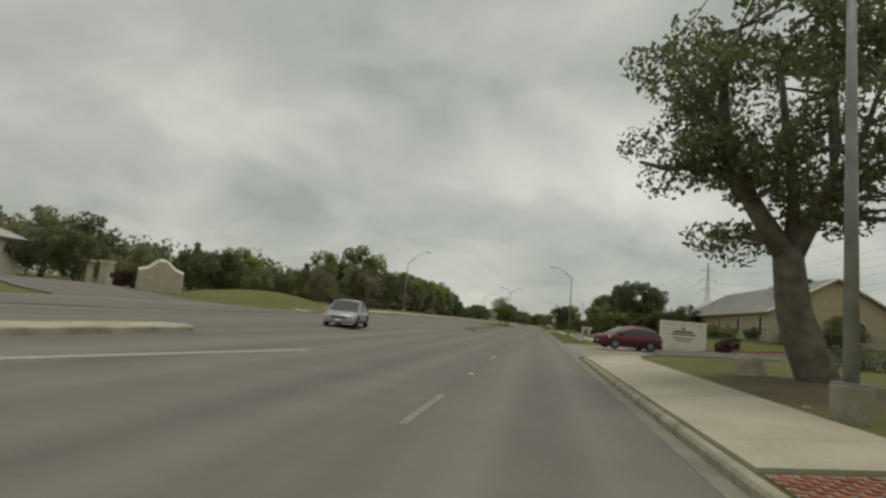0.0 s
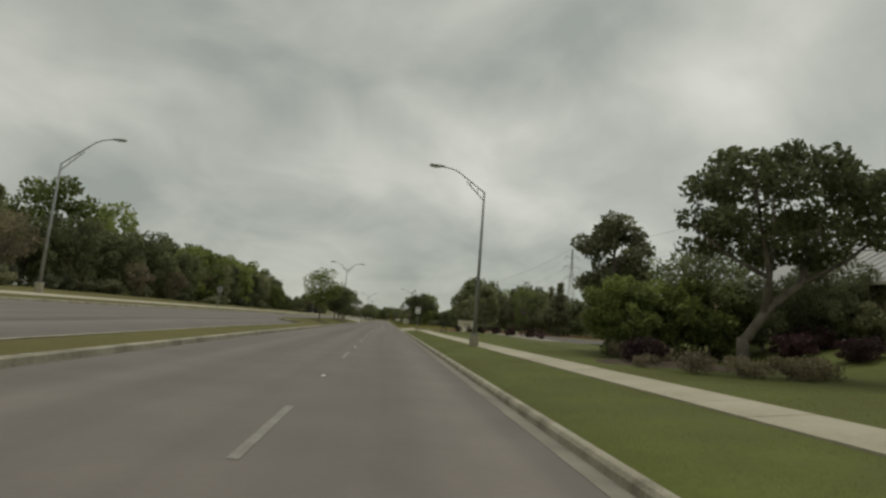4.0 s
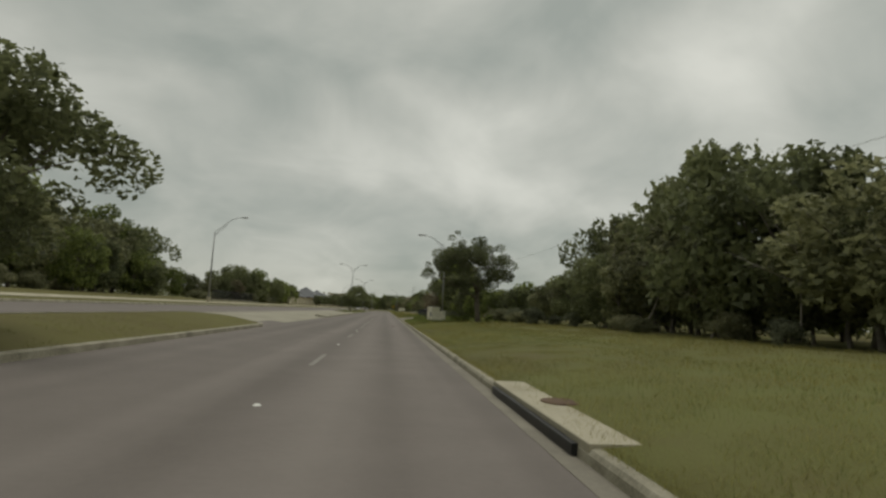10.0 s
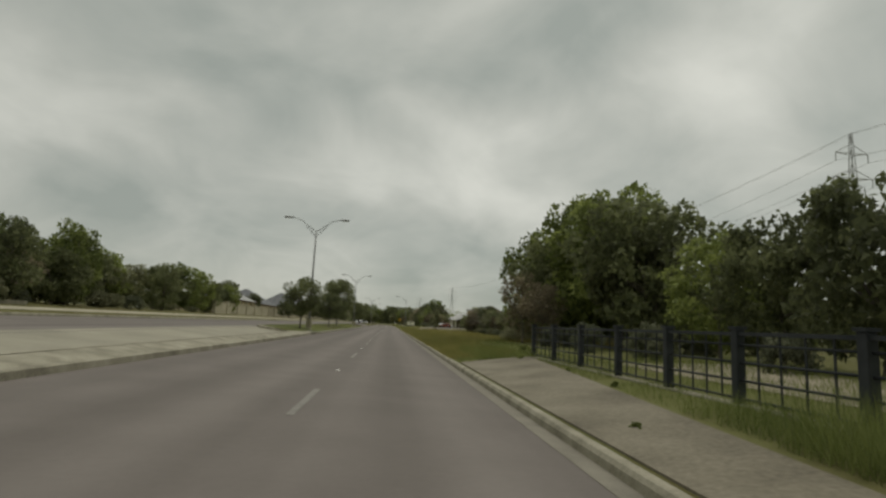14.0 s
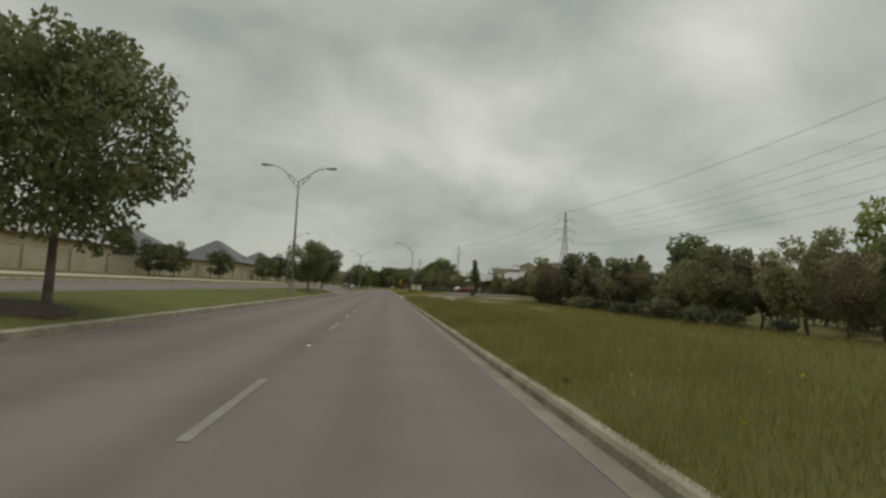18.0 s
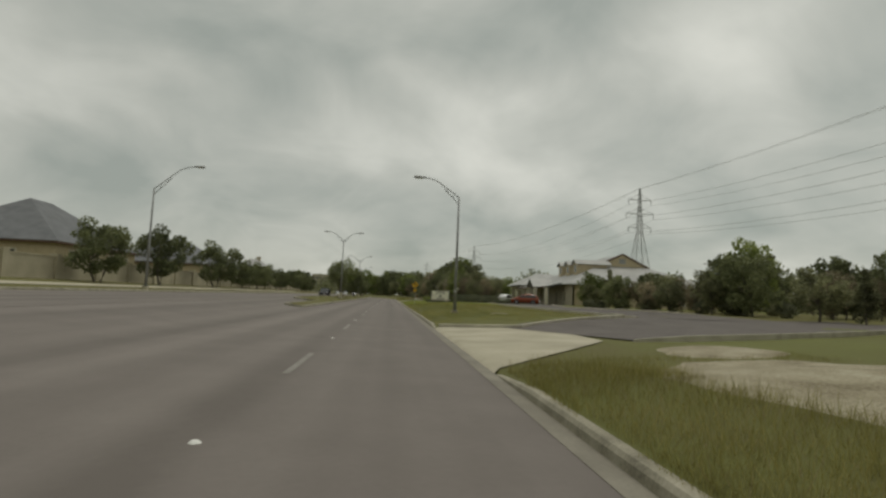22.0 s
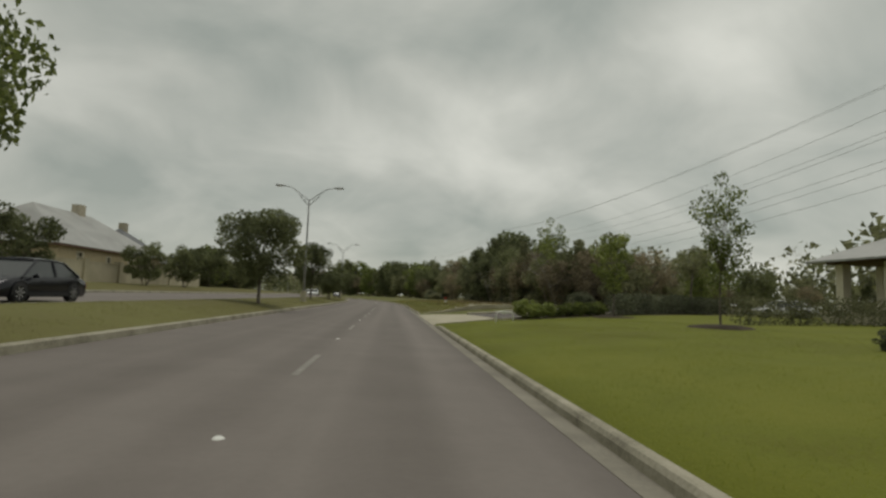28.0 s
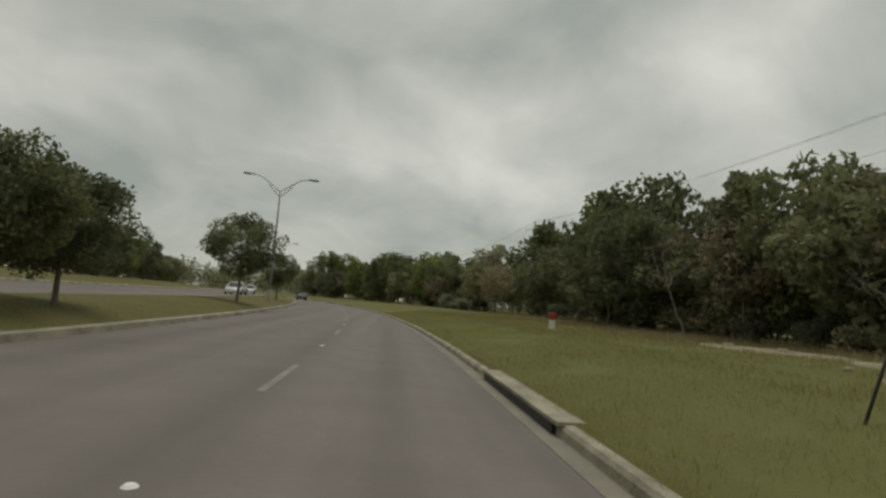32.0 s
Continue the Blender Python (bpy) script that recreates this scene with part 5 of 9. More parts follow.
def arch_ring(u0, u1, v0, v1, arched, wide, y0, y1):
    """Trim round an opening."""
    bm = bmesh.new()
    if not arched:
        add_box(bm, u0 - wide, u0, y0, y1, v0, v1 + wide); add_box(bm, u1, u1 + wide, y0, y1, v0, v1 + wide)
        add_box(bm, u0, u1, y0, y1, v1, v1 + wide)
        return bm
    r, c = (u1 - u0) / 2, (u0 + u1) / 2
    path = [(u0, v0)] + [(c - r * math.cos(a), v1 - r + r * math.sin(a)) for a in [math.pi * k / 12 for k in range(13)]] + [(u1, v0)]
    out = [(u0 - wide, v0)] + [(c - (r + wide) * math.cos(a), v1 - r + (r + wide) * math.sin(a)) for a in [math.pi * k / 12 for k in range(13)]] + [(u1 + wide, v0)]
    A = [[bm.verts.new((u, y, v)) for u, v in path] for y in (y0, y1)]
    B = [[bm.verts.new((u, y, v)) for u, v in out] for y in (y0, y1)]
    for i in range(len(path) - 1):
        bm.faces.new((A[0][i], A[0][i + 1], B[0][i + 1], B[0][i]))
        bm.faces.new((B[1][i], B[1][i + 1], A[1][i + 1], A[1][i]))
        bm.faces.new((B[0][i], B[0][i + 1], B[1][i + 1], B[1][i]))
        bm.faces.new((A[1][i], A[1][i + 1], A[0][i + 1], A[0][i]))
    return bm


def build_wall(parent, m, length, height, openings, mat, trim, stone=0.0, sills=True):
    bm = wall_panel(length, height, 0.25, openings)
    bmesh.ops.transform(bm, matrix=m, verts=bm.verts)
    part("wall", bm, mat, parent)
    if stone:
        gaps = sorted([(o[0] - 0.12, o[1] + 0.12) for o in openings if o[2] < stone])
        u, k = 0.0, 0
        for lo, hi in gaps + [(length, length)]:
            if lo > u + 0.05:
                bm = bmesh.new()
                add_box(bm, u, lo, -0.08, -0.002, 0, stone)
                add_box(bm, u, lo, -0.12, -0.002, stone, stone + 0.1)
                bmesh.ops.transform(bm, matrix=m, verts=bm.verts)
                part("stone_base", bm, M["limestone"], parent, "rough limestone base")
            u = hi
    for o in openings:
        if len(o) > 5 and o[5] == "void":
            bm = arch_ring(*o[:5], 0.16, -0.06, 0.0)
            bmesh.ops.transform(bm, matrix=m, verts=bm.verts)
            part("arch_trim", bm, trim, parent)
            continue
        u0, u1, v0, v1, arched = o[:5]
        win = part("window", (lambda b: (bmesh.ops.transform(b, matrix=m, verts=b.verts), b)[1])(arch_ring(u0, u1, v0, v1, arched, 0.13, -0.05, 0.06)), trim, parent, "cream-trimmed window")
        b = box_bm(u0, u1, 0.10, 0.12, v0, v1)
        bmesh.ops.transform(b, matrix=m, verts=b.verts)
        part("pane", b, M["glass"], win)
        b = box_bm((u0 + u1) / 2 - 0.025, (u0 + u1) / 2 + 0.025, 0.06, 0.1, v0, v1)
        mid = v0 + (v1 - v0) * 0.62
        add_box(b, u0, u1, 0.06, 0.1, mid - 0.025, mid + 0.025)
        bmesh.ops.transform(b, matrix=m, verts=b.verts)
        part("glazing_bar", b, trim, win)
        b = box_bm(u0 - 0.16, u1 + 0.16, -0.09, 0.1, v0 - 0.1, v0)
        bmesh.ops.transform(b, matrix=m, verts=b.verts)
        part("sill", b, trim, win)


def roof_mesh(polys, t=0.12):
    """Roof slabs from top polygons, with thickness."""
    bm = bmesh.new()
    for P in polys:
        a = [bm.verts.new(p) for p in P]
        b = [bm.verts.new((p[0], p[1], p[2] - t)) for p in P]
        bm.faces.new(a)
        bm.faces.new(b[::-1])
        for i in range(len(P)):
            j = (i + 1) % len(P)
            bm.faces.new((a[i], b[i], b[j], a[j]))
    return bm


def seams(a, b, c, d, step=0.6):
    """Standing seams on a roof slope from eave a-b to ridge d-c."""
    a, b, c, d = map(Vector, (a, b, c, d))
    n = max(2, int((b - a).length / step))
    nr = (b - a).cross(d - a).normalized()
    if nr.z < 0:
        nr = -nr
    pieces = []
    for i in range(1, n):
        u = i / n
        p, q = a.lerp(b, u), d.lerp(c, u)
        if (d - c).length < 0.5 * (b - a).length:
            # hip slope: run straight up until the hip line
            w = (q - p).normalized()
        pieces.append(tube([p + nr * 0.02, q + nr * 0.02], [0.025, 0.025], 4, False))
    return joined(pieces)


def tan_house():
    h = empty("house", pose(18.2, 53.0, 2.06), "tan stucco house with a pale metal gable roof", "house")
    W, D, H = 10.6, 34.0, 2.6
    build_wall(h, Matrix(), W, H, [(2.2, 3.05, 0.5, 2.2, True), (6.8, 7.65, 0.5, 2.2, True)], M["stucco"], M["trim"], 0.95)
    side = pose(0, 0, 0, 0, 0, -90) @ Matrix.Translation((-D, 0, 0))
    build_wall(h, side, D, H, [(D - 2.4, D - 1.6, 0.5, 2.2, True), (D - 8.2, D - 7.3, 0.7, 2.2, True), (D - 14.2, D - 13.3, 0.7, 2.2, True), (D - 20, D - 19.1, 0.7, 2.2, True), (D - 27, D - 26.1, 0.7, 2.2, True)], M["stucco"], M["trim"], 0.95)
    part("wall", box_bm(W - 0.25, W, 0.25, D, 0, H), M["stucco"], h)
    part("wall", box_bm(0.25, W - 0.25, D - 0.25, D, 0, H), M["stucco"], h)
    bm = bmesh.new()
    R = 3.4
    vs = [bm.verts.new(p) for p in ((0, 0, H), (W, 0, H), (W / 2, 0, H + R - 0.1), (0, 0.25, H), (W, 0.25, H), (W / 2, 0.25, H + R - 0.1))]
    bm.faces.new(vs[:3]); bm.faces.new(vs[3:][::-1])
    for i in range(3):
        j = (i + 1) % 3
        bm.faces.new((vs[i], vs[j], vs[3 + j], vs[3 + i]))
    part("gable", bm, M["stucco"], h)
    o, e = 0.45, -0.25
    zr, ze = H + R, H + e + 0.25
    hip = 6.0
    polys = [[(-o, -o, ze), (-o, D + o, ze), (W / 2, D - hip, zr), (W / 2, -o, zr)],
             [(W + o, D + o, ze), (W + o, -o, ze), (W / 2, -o, zr), (W / 2, D - hip, zr)],
             [(-o, D + o, ze), (W + o, D + o, ze), (W / 2, D - hip, zr)]]
    part("roof", roof_mesh(polys), M["roof"], h, "pale standing-seam metal roof")
    V, F = seams((-o, -o, ze), (-o, D - hip, ze), (W / 2, D - hip, zr), (W / 2, -o, zr))
    mesh_object("roof_seams", V, F, M["roof"], h)
    for x0, x1 in ((-o, W / 2), (W + o, W / 2)):
        V, F = tube([(x0, -o - 0.03, ze - 0.1), (x1, -o - 0.03, zr - 0.1)], [0.12, 0.12], 4)
        mesh_object("bargeboard", V, F, M["trim"], h)
    part("gutter", box_bm(-o - 0.1, -o, -o, D, ze - 0.16, ze - 0.02), M["trim"], h)
    V, F = tube([(-0.08, 0.15, ze - 0.15), (-0.08, 0.15, 0)], [0.05, 0.05], 6)
    mesh_object("downpipe", V, F, M["trim"], h)
    part("corner", box_bm(-0.02, 0.27, -0.02, 0.27, 0, H - 0.02), M["stucco"], h)
    part("corner", box_bm(-0.06, 0.29, -0.06, 0.29, -0.5, 0.95, None, 0.01), M["limestone"], h, "rough limestone corner base")
    # small cross gable behind the ridge
    polys = [[(W / 2 - 2.8, 4, zr - 0.6), (W / 2 - 2.8, 7, zr - 0.6), (W / 2 - 0.4, 7, zr + 0.28), (W / 2 - 0.4, 4, zr + 0.28)],
             [(W / 2 + 2.0, 7, zr - 0.6), (W / 2 + 2.0, 4, zr - 0.6), (W / 2 - 0.4, 4, zr + 0.28), (W / 2 - 0.4, 7, zr + 0.28)]]
    part("roof", roof_mesh(polys), M["roof"], h, "small raised roof gable")
    part("gable", box_bm(W / 2 - 2.0, W / 2 + 1.3, 4.25, 6.8, zr - 1.3, zr - 0.5), M["stucco"], h)
    part("plinth", box_bm(-0.1, W + 0.1, -0.1, D, -1.2, 0.0), M["limestone"], h, "rough limestone plinth")



tan_house()


def arched_church():
    c = empty("church", pose(34.77, 136.83, 1.45, 0, 0, -18) @ Matrix.Diagonal((1.18, 1.35, 1.55, 1)), "olive stucco building with a gabled arched porch", "building")
    H, P, D = 3.4, 6.6, 8.0
    # porch
    build_wall(c, Matrix.Translation((P, 0, 0)), 9.2, H, [(0.55, 2.35, 0.0, 3.0, True, "void"), (3.0, 6.2, 0.0, 3.38, True, "void"), (6.85, 8.65, 0.0, 3.0, True, "void")], M["stucco_green"], M["trim"])
    bm = bmesh.new()
    vs = [bm.verts.new(p) for p in ((P, 0, H), (P + 9.2, 0, H), (P + 4.6, 0, H + 2.9), (P, 0.25, H), (P + 9.2, 0.25, H), (P + 4.6, 0.25, H + 2.9))]
    bm.faces.new(vs[:3]); bm.faces.new(vs[3:][::-1])
    for i in range(3):
        j = (i + 1) % 3
        bm.faces.new((vs[i], vs[j], vs[3 + j], vs[3 + i]))
    part("gable", bm, M["stucco_green"], c)
    part("wall", box_bm(P, P + 0.25, 0.25, 3.4, 0, H), M["stucco_green"], c)
    part("wall", box_bm(P + 8.95, P + 9.2, 0.25, 3.4, 0, H), M["stucco_green"], c)
    o = 0.35
    polys = [[(P - o, -o, H - 0.1), (P - o, 5.6, H - 0.1), (P + 4.6, 5.6, H + 3.05), (P + 4.6, -o, H + 3.05)], [(P + 9.2 + o, 5.6, H - 0.1), (P + 9.2 + o, -o, H - 0.1), (P + 4.6, -o, H + 3.05), (P + 4.6, 5.6, H + 3.05)]]
    part("porch_roof", roof_mesh(polys), M["roof"], c, "pale metal gable roof")
    for x0, x1 in ((P - o, P + 4.6), (P + 9.2 + o, P + 4.6)):
        V, F = tube([(x0, -o - 0.03, H - 0.2), (x1, -o - 0.03, H + 2.95)], [0.13, 0.13], 4)
        mesh_object("bargeboard", V, F, M["trim"], c)
    # main body behind, with arched windows and a low hipped roof
    build_wall(c, Matrix.Translation((-1.1, 3.4, 0)), 18.9, 2.9, [(1.2, 2.1, 0.45, 1.95, True), (3.7, 4.6, 0.45, 1.95, True), (5.9, 6.8, 0.45, 1.95, True), (9.0, 10.2, 0.0, 1.9, False), (12.2, 13.1, 0.45, 1.95, True), (17.2, 18.1, 0.45, 1.95, True)], M["stucco_green"], M["trim"])
    part("wall", box_bm(-1.1, -0.85, 3.65, D, 0, 2.9), M["stucco_green"], c)
    part("wall", box_bm(17.55, 17.8, 3.65, D, 0, 2.9), M["stucco_green"], c)
    part("wall", box_bm(-0.85, 17.55, D - 0.25, D, 0, 2.9), M["stucco_green"], c)
    x0, x1, y0, y1, e, r = -1.5, 18.2, 3.0, D + 0.4, 2.9, 4.3
    ym, k = (y0 + y1) / 2, (y1 - y0) / 2
    part("roof", roof_mesh([[(x0, y0, e), (x1, y0, e), (x1 - k, ym, r), (x0 + k, ym, r)], [(x1, y1, e), (x0, y1, e), (x0 + k, ym, r), (x1 - k, ym, r)],
                            [(x0, y1, e), (x0, y0, e), (x0 + k, ym, r)], [(x1, y0, e), (x1, y1, e), (x1 - k, ym, r)]]), M["roof"], c, "pale metal hipped roof")
    part("band", box_bm(-1.14, 0.08, 3.34, 3.40, 0.5, 0.58), M["trim"], c, "cream string course")
    part("band", box_bm(1.02, 2.58, 3.34, 3.40, 0.5, 0.58), M["trim"], c, "cream string course")
    part("plinth", box_bm(-1.4, 18.1, -0.6, D, -0.7, 0.0), M["concrete"], c)


arched_church()


def hip_house(x, s, w, d, h, rise, mat, roof, label, chimney=False, overhang=0.5):
    X, Y = way(x, s)
    g = empty("house", pose(X, Y, ground_z(x, s)), label, "house", "houses behind the boundary wall")
    build_wall(g, pose(w / 2, -d / 2, 0, 0, 0, 90), d, h, [(d * 0.15, d * 0.15 + 0.9, 1.7, 2.6, False), (d * 0.4, d * 0.4 + 0.7, 1.9, 2.5, False), (d * 0.62, d * 0.62 + 0.9, 1.7, 2.6, False), (d * 0.85, d * 0.85 + 0.7, 1.9, 2.5, False)], mat, M["trim"])
    build_wall(g, pose(-w / 2, -d / 2, 0), w - 0.25, h, [(w * 0.25, w * 0.25 + 1.1, 1.0, 2.4, False), (w * 0.65, w * 0.65 + 1.1, 1.0, 2.4, False)], mat, M["trim"])
    part("wall", box_bm(-w / 2, -w / 2 + 0.25, -d / 2 + 0.25, d / 2, 0, h), mat, g)
    part("wall", box_bm(-w / 2 + 0.25, w / 2 - 0.25, d / 2 - 0.25, d / 2, 0, h), mat, g)
    o = overhang
    W, D, z = w / 2 + o, d / 2 + o, h - 0.05
    r = max(0.5, D - W * 0.95) if D > W else 0.4
    polys = [[(W, -D, z), (W, D, z), (0, r, z + rise), (0, -r, z + rise)], [(-W, D, z), (-W, -D, z), (0, -r, z + rise), (0, r, z + rise)],
             [(-W, -D, z), (W, -D, z), (0, -r, z + rise)], [(W, D, z), (-W, D, z), (0, r, z + rise)]]
    part("roof", roof_mesh(polys, 0.18), roof, g, "grey hipped roof")
    part("fascia", box_bm(W - 0.04, W + 0.02, -D, D, z - 0.26, z - 0.04), M["rust"], g)
    part("fascia", box_bm(-W, W, -D - 0.02, -D + 0.04, z - 0.26, z - 0.04), M["rust"], g)
    if chimney:
        part("chimney", box_bm(-0.5, 0.5, r * 0.4, r * 0.4 + 1.1, z + rise * 0.4, z + rise + 1.0, None, 0.03), M["limestone"], g, "stone chimney")
    return g


hip_house(-42, 341, 13, 20, 3.0, 3.6, M["stucco"], M["roof"], "tan house with a low grey metal roof")
hip_house(-43, 372, 13, 15, 3.0, 4.2, M["stucco"], M["tile_roof"], "tan house with a steep grey hipped roof")
hip_house(-40, 407, 13, 16, 3.4, 4.8, M["stucco"], M["tile_roof"], "tan stone house with a steep grey hipped roof")
hip_house(-39.5, 445, 13.5, 17, 3.4, 4.6, M["stucco"], M["tile_roof"], "tan stone house with a broad grey hipped roof")
hip_house(-41, 470, 12, 14, 3.2, 4.0, M["stucco"], M["tile_roof"], "tan house with a grey hipped roof behind trees")
hip_house(-38.5, 496, 12, 22, 3.3, 4.4, M["stucco"], M["roof"], "tan stone house with a long grey hipped roof", True)
hip_house(-44, 524, 12, 12, 3.3, 5.0, M["limestone"], M["tile_roof"], "stone house with a steep roof and chimney", True)
hip_house(-52, 34, 12, 10, 3.2, 2.8, M["cream"], M["roof"], "cream house with a pale roof beside the entrance")


def clinic():
    c = empty("clinic", pose(27.6, 431.0, 0.75), "limestone clinic with metal roof, dormers and porch", "building")
    W, D, H = 24.0, 26.0, 3.8
    build_wall(c, pose(0, 0, 0, 0, 0, -90) @ Matrix.Translation((-D, 0, 0)), D, H, [(2.5, 3.5, 0.9, 2.4, False), (7.5, 8.5, 0.9, 2.4, False), (12.0, 13.2, 0.0, 2.5, False), (16.6, 17.8, 0.0, 2.5, False), (21.0, 22.0, 0.9, 2.4, False)], M["limestone"], M["trim"])
    build_wall(c, Matrix(), W, H, [(6, 7.2, 0.9, 2.4, False), (12, 13.2, 0.9, 2.4, False), (18, 19.2, 0.9, 2.4, False)], M["stucco"], M["trim"])
    part("wall", box_bm(W - 0.25, W, 0.25, D, 0, H), M["limestone"], c)
    part("wall", box_bm(0.25, W - 0.25, D - 0.25, D, 0, H), M["limestone"], c)
    o = 0.9
    z, zr, g, mid = H - 0.05, H + 5.9, 8.4, W / 2
    zg = z + (7.2 + o) / (mid + o) * (zr - z)
    polys = [[(-o, D + o, z), (-o, -o, z), (7.2, g, zg), (mid, g, zr), (mid, D - 8, zr)],
             [(W + o, -o, z), (W + o, D + o, z), (mid, D - 8, zr), (mid, g, zr), (W - 7.2, g, zg)],
             [(-o, -o, z), (W + o, -o, z), (W - 7.2, g, zg), (7.2, g, zg)],
             [(W + o, D + o, z), (-o, D + o, z), (mid, D - 8, zr)]]
    part("roof", roof_mesh(polys, 0.16), M["roof"], c, "pale standing-seam metal roof")
    bm = bmesh.new()
    vs = [bm.verts.new(p) for k in (-0.05, 0.2) for p in ((7.1, g + k, zg - 0.05), (W - 7.1, g + k, zg - 0.05), (mid, g + k, zr + 0.02))]
    bm.faces.new(vs[:3]); bm.faces.new(vs[3:][::-1])
    for i in range(3):
        j = (i + 1) % 3
        bm.faces.new((vs[i], vs[j], vs[3 + j], vs[3 + i]))
    part("gable", bm, M["stucco"], c)
    part("vent", box_bm(mid - 0.6, mid + 0.6, g - 0.09, g - 0.055, zr - 1.7, zr - 0.8), M["roof"], c, "grey louvred gable vent")
    for x0, z0 in ((6.9, zg - 0.15), (W - 6.9, zg - 0.15)):
        V, F = tube([(x0, g - 0.2, z0), (mid, g - 0.2, zr + 0.08)], [0.14, 0.14], 4)
        mesh_object("bargeboard", V, F, M["rust"], c)
    # dormers on the roadside slope
    for y in (8.2, 12.4, 16.6):
        d = part("dormer", box_bm(3.2, 8.6, y - 1.0, y + 1.0, z + 1.4, z + 4.0), M["stucco"], c, "small tan dormer")
        r = [[(2.8, y - 1.35, z + 3.85), (2.8, y, z + 4.65), (9.4, y, z + 4.65), (9.4, y - 1.35, z + 3.85)], [(2.8, y, z + 4.65), (2.8, y + 1.35, z + 3.85), (9.4, y + 1.35, z + 3.85), (9.4, y, z + 4.65)]]
        part("dormer_roof", roof_mesh(r, 0.08), M["roof"], d)
        part("pane", box_bm(3.185, 3.198, y - 0.55, y + 0.55, z + 2.4, z + 3.6), M["glass"], d)
    # porch along the road side, with a small gable over the door
    pol = [[(-3.6, D - 1.0, z - 0.5), (-3.6, 3.5, z - 0.5), (-0.6, 3.5, z + 0.3), (-0.6, D - 1.0, z + 0.3)]]
    part("porch_roof", roof_mesh(pol, 0.12), M["roof"], c, "metal porch roof")
    part("fascia", box_bm(-3.66, -3.58, 3.5, D - 1, z - 0.77, z - 0.51), M["rust"], c)
    for y in (4.0, 13.2, 16.6, 20.0, D - 1.4):
        col = part("column", box_bm(-3.5, -3.0, y - 0.25, y + 0.25, 0.0, z - 0.62, None, 0.02), M["trim"], c, "square limestone column")
        part("column_base", box_bm(-3.58, -2.92, y - 0.33, y + 0.33, -0.2, 0.35), M["limestone"], col)
    pol = [[(-4.9, 6.6, z - 0.5), (-4.9, 9.0, z + 0.95), (-1.0, 9.0, z + 0.95), (-1.0, 6.6, z - 0.5)], [(-4.9, 9.0, z + 0.95), (-4.9, 11.4, z - 0.5), (-1.0, 11.4, z - 0.5), (-1.0, 9.0, z + 0.95)]]
    part("porch_roof", roof_mesh(pol, 0.12), M["roof"], c, "gabled porch roof")
    for y in (7.1, 10.9):
        part("column", box_bm(-4.6, -4.1, y - 0.25, y + 0.25, 0, z - 0.6, None, 0.02), M["trim"], c, "square limestone column")
    part("plinth", box_bm(-5.2, W, -0.3, D, -0.9, 0.0), M["concrete"], c)
    # lower wing with a columned veranda further on
    w2 = empty("pavilion", pose(25.0, 463.5, 1.5), "open pavilion with cream columns under a metal roof", "pavilion")
    for x in (0.3, 3.0, 5.7, 8.4, 11.1):
        for y in (-9.5, 0.3):
            part("column", box_bm(x - 0.27, x + 0.27, y - 0.27, y + 0.27, 0, 2.9, None, 0.02), M["trim"], w2)
    for y in (-6.3, -3.0):
        part("column", box_bm(0.03, 0.57, y - 0.27, y + 0.27, 0, 2.9, None, 0.02), M["trim"], w2)
    part("beam", box_bm(-0.3, 11.8, -10.0, 0.9, 2.9, 3.15), M["rust"], w2, "dark timber eaves")
    a, b = (-1.0, 12.6), (-10.8, 1.8)
    mx, my = 5.8, -4.5
    polys = [[(a[0], b[0], 3.1), (a[1], b[0], 3.1), (mx + 1.5, my, 5.8), (mx - 1.5, my, 5.8)], [(a[1], b[1], 3.1), (a[0], b[1], 3.1), (mx - 1.5, my, 5.8), (mx + 1.5, my, 5.8)],
             [(a[0], b[1], 3.1), (a[0], b[0], 3.1), (mx - 1.5, my, 5.8)], [(a[1], b[0], 3.1), (a[1], b[1], 3.1), (mx + 1.5, my, 5.8)]]
    part("roof", roof_mesh(polys, 0.12), M["roof"], w2, "hipped metal roof")
    part("floor_slab", box_bm(-0.5, 12, -10.2, 1.1, -1.2, 0.0), M["concrete"], w2)


clinic()


# distant office block beyond the bend
def office():
    o = empty("office_building", pose(-95, 960, 2.0), "distant pale office block with window bands", "building")
    for x0, x1, h in ((-14, 6, 17), (6, 30, 19.5), (30, 52, 16)):
        b = part("block", box_bm(x0, x1, 0, 16, 0, h), M["concrete"], o)
        for f in range(int(h / 4)):
            for k in range(int((x1 - x0) / 4)):
                u = x0 + 0.8 + k * 4
                part("window", box_bm(u, u + 2.6, -0.05, -0.003, 2.2 + f * 4, 4.2 + f * 4), M["glass"], b)


office()


# ---- side street to the gated entrance on the far side ----
STREET_FAR = [(-46, 42.2), (-40, 41), (-31.5, 35), (-27.8, 34.3), (-26, 35.7), (-24.8, 39), (-23.2, 43), (-20.9, 46)]
STREET_NEAR = [(-46, 31.5), (-33, 25.5), (-28.3, 23.2), (-26.2, 23.4), (-25.3, 22.6), (-24.6, 13), (-23, 6), (-20.9, 2)]


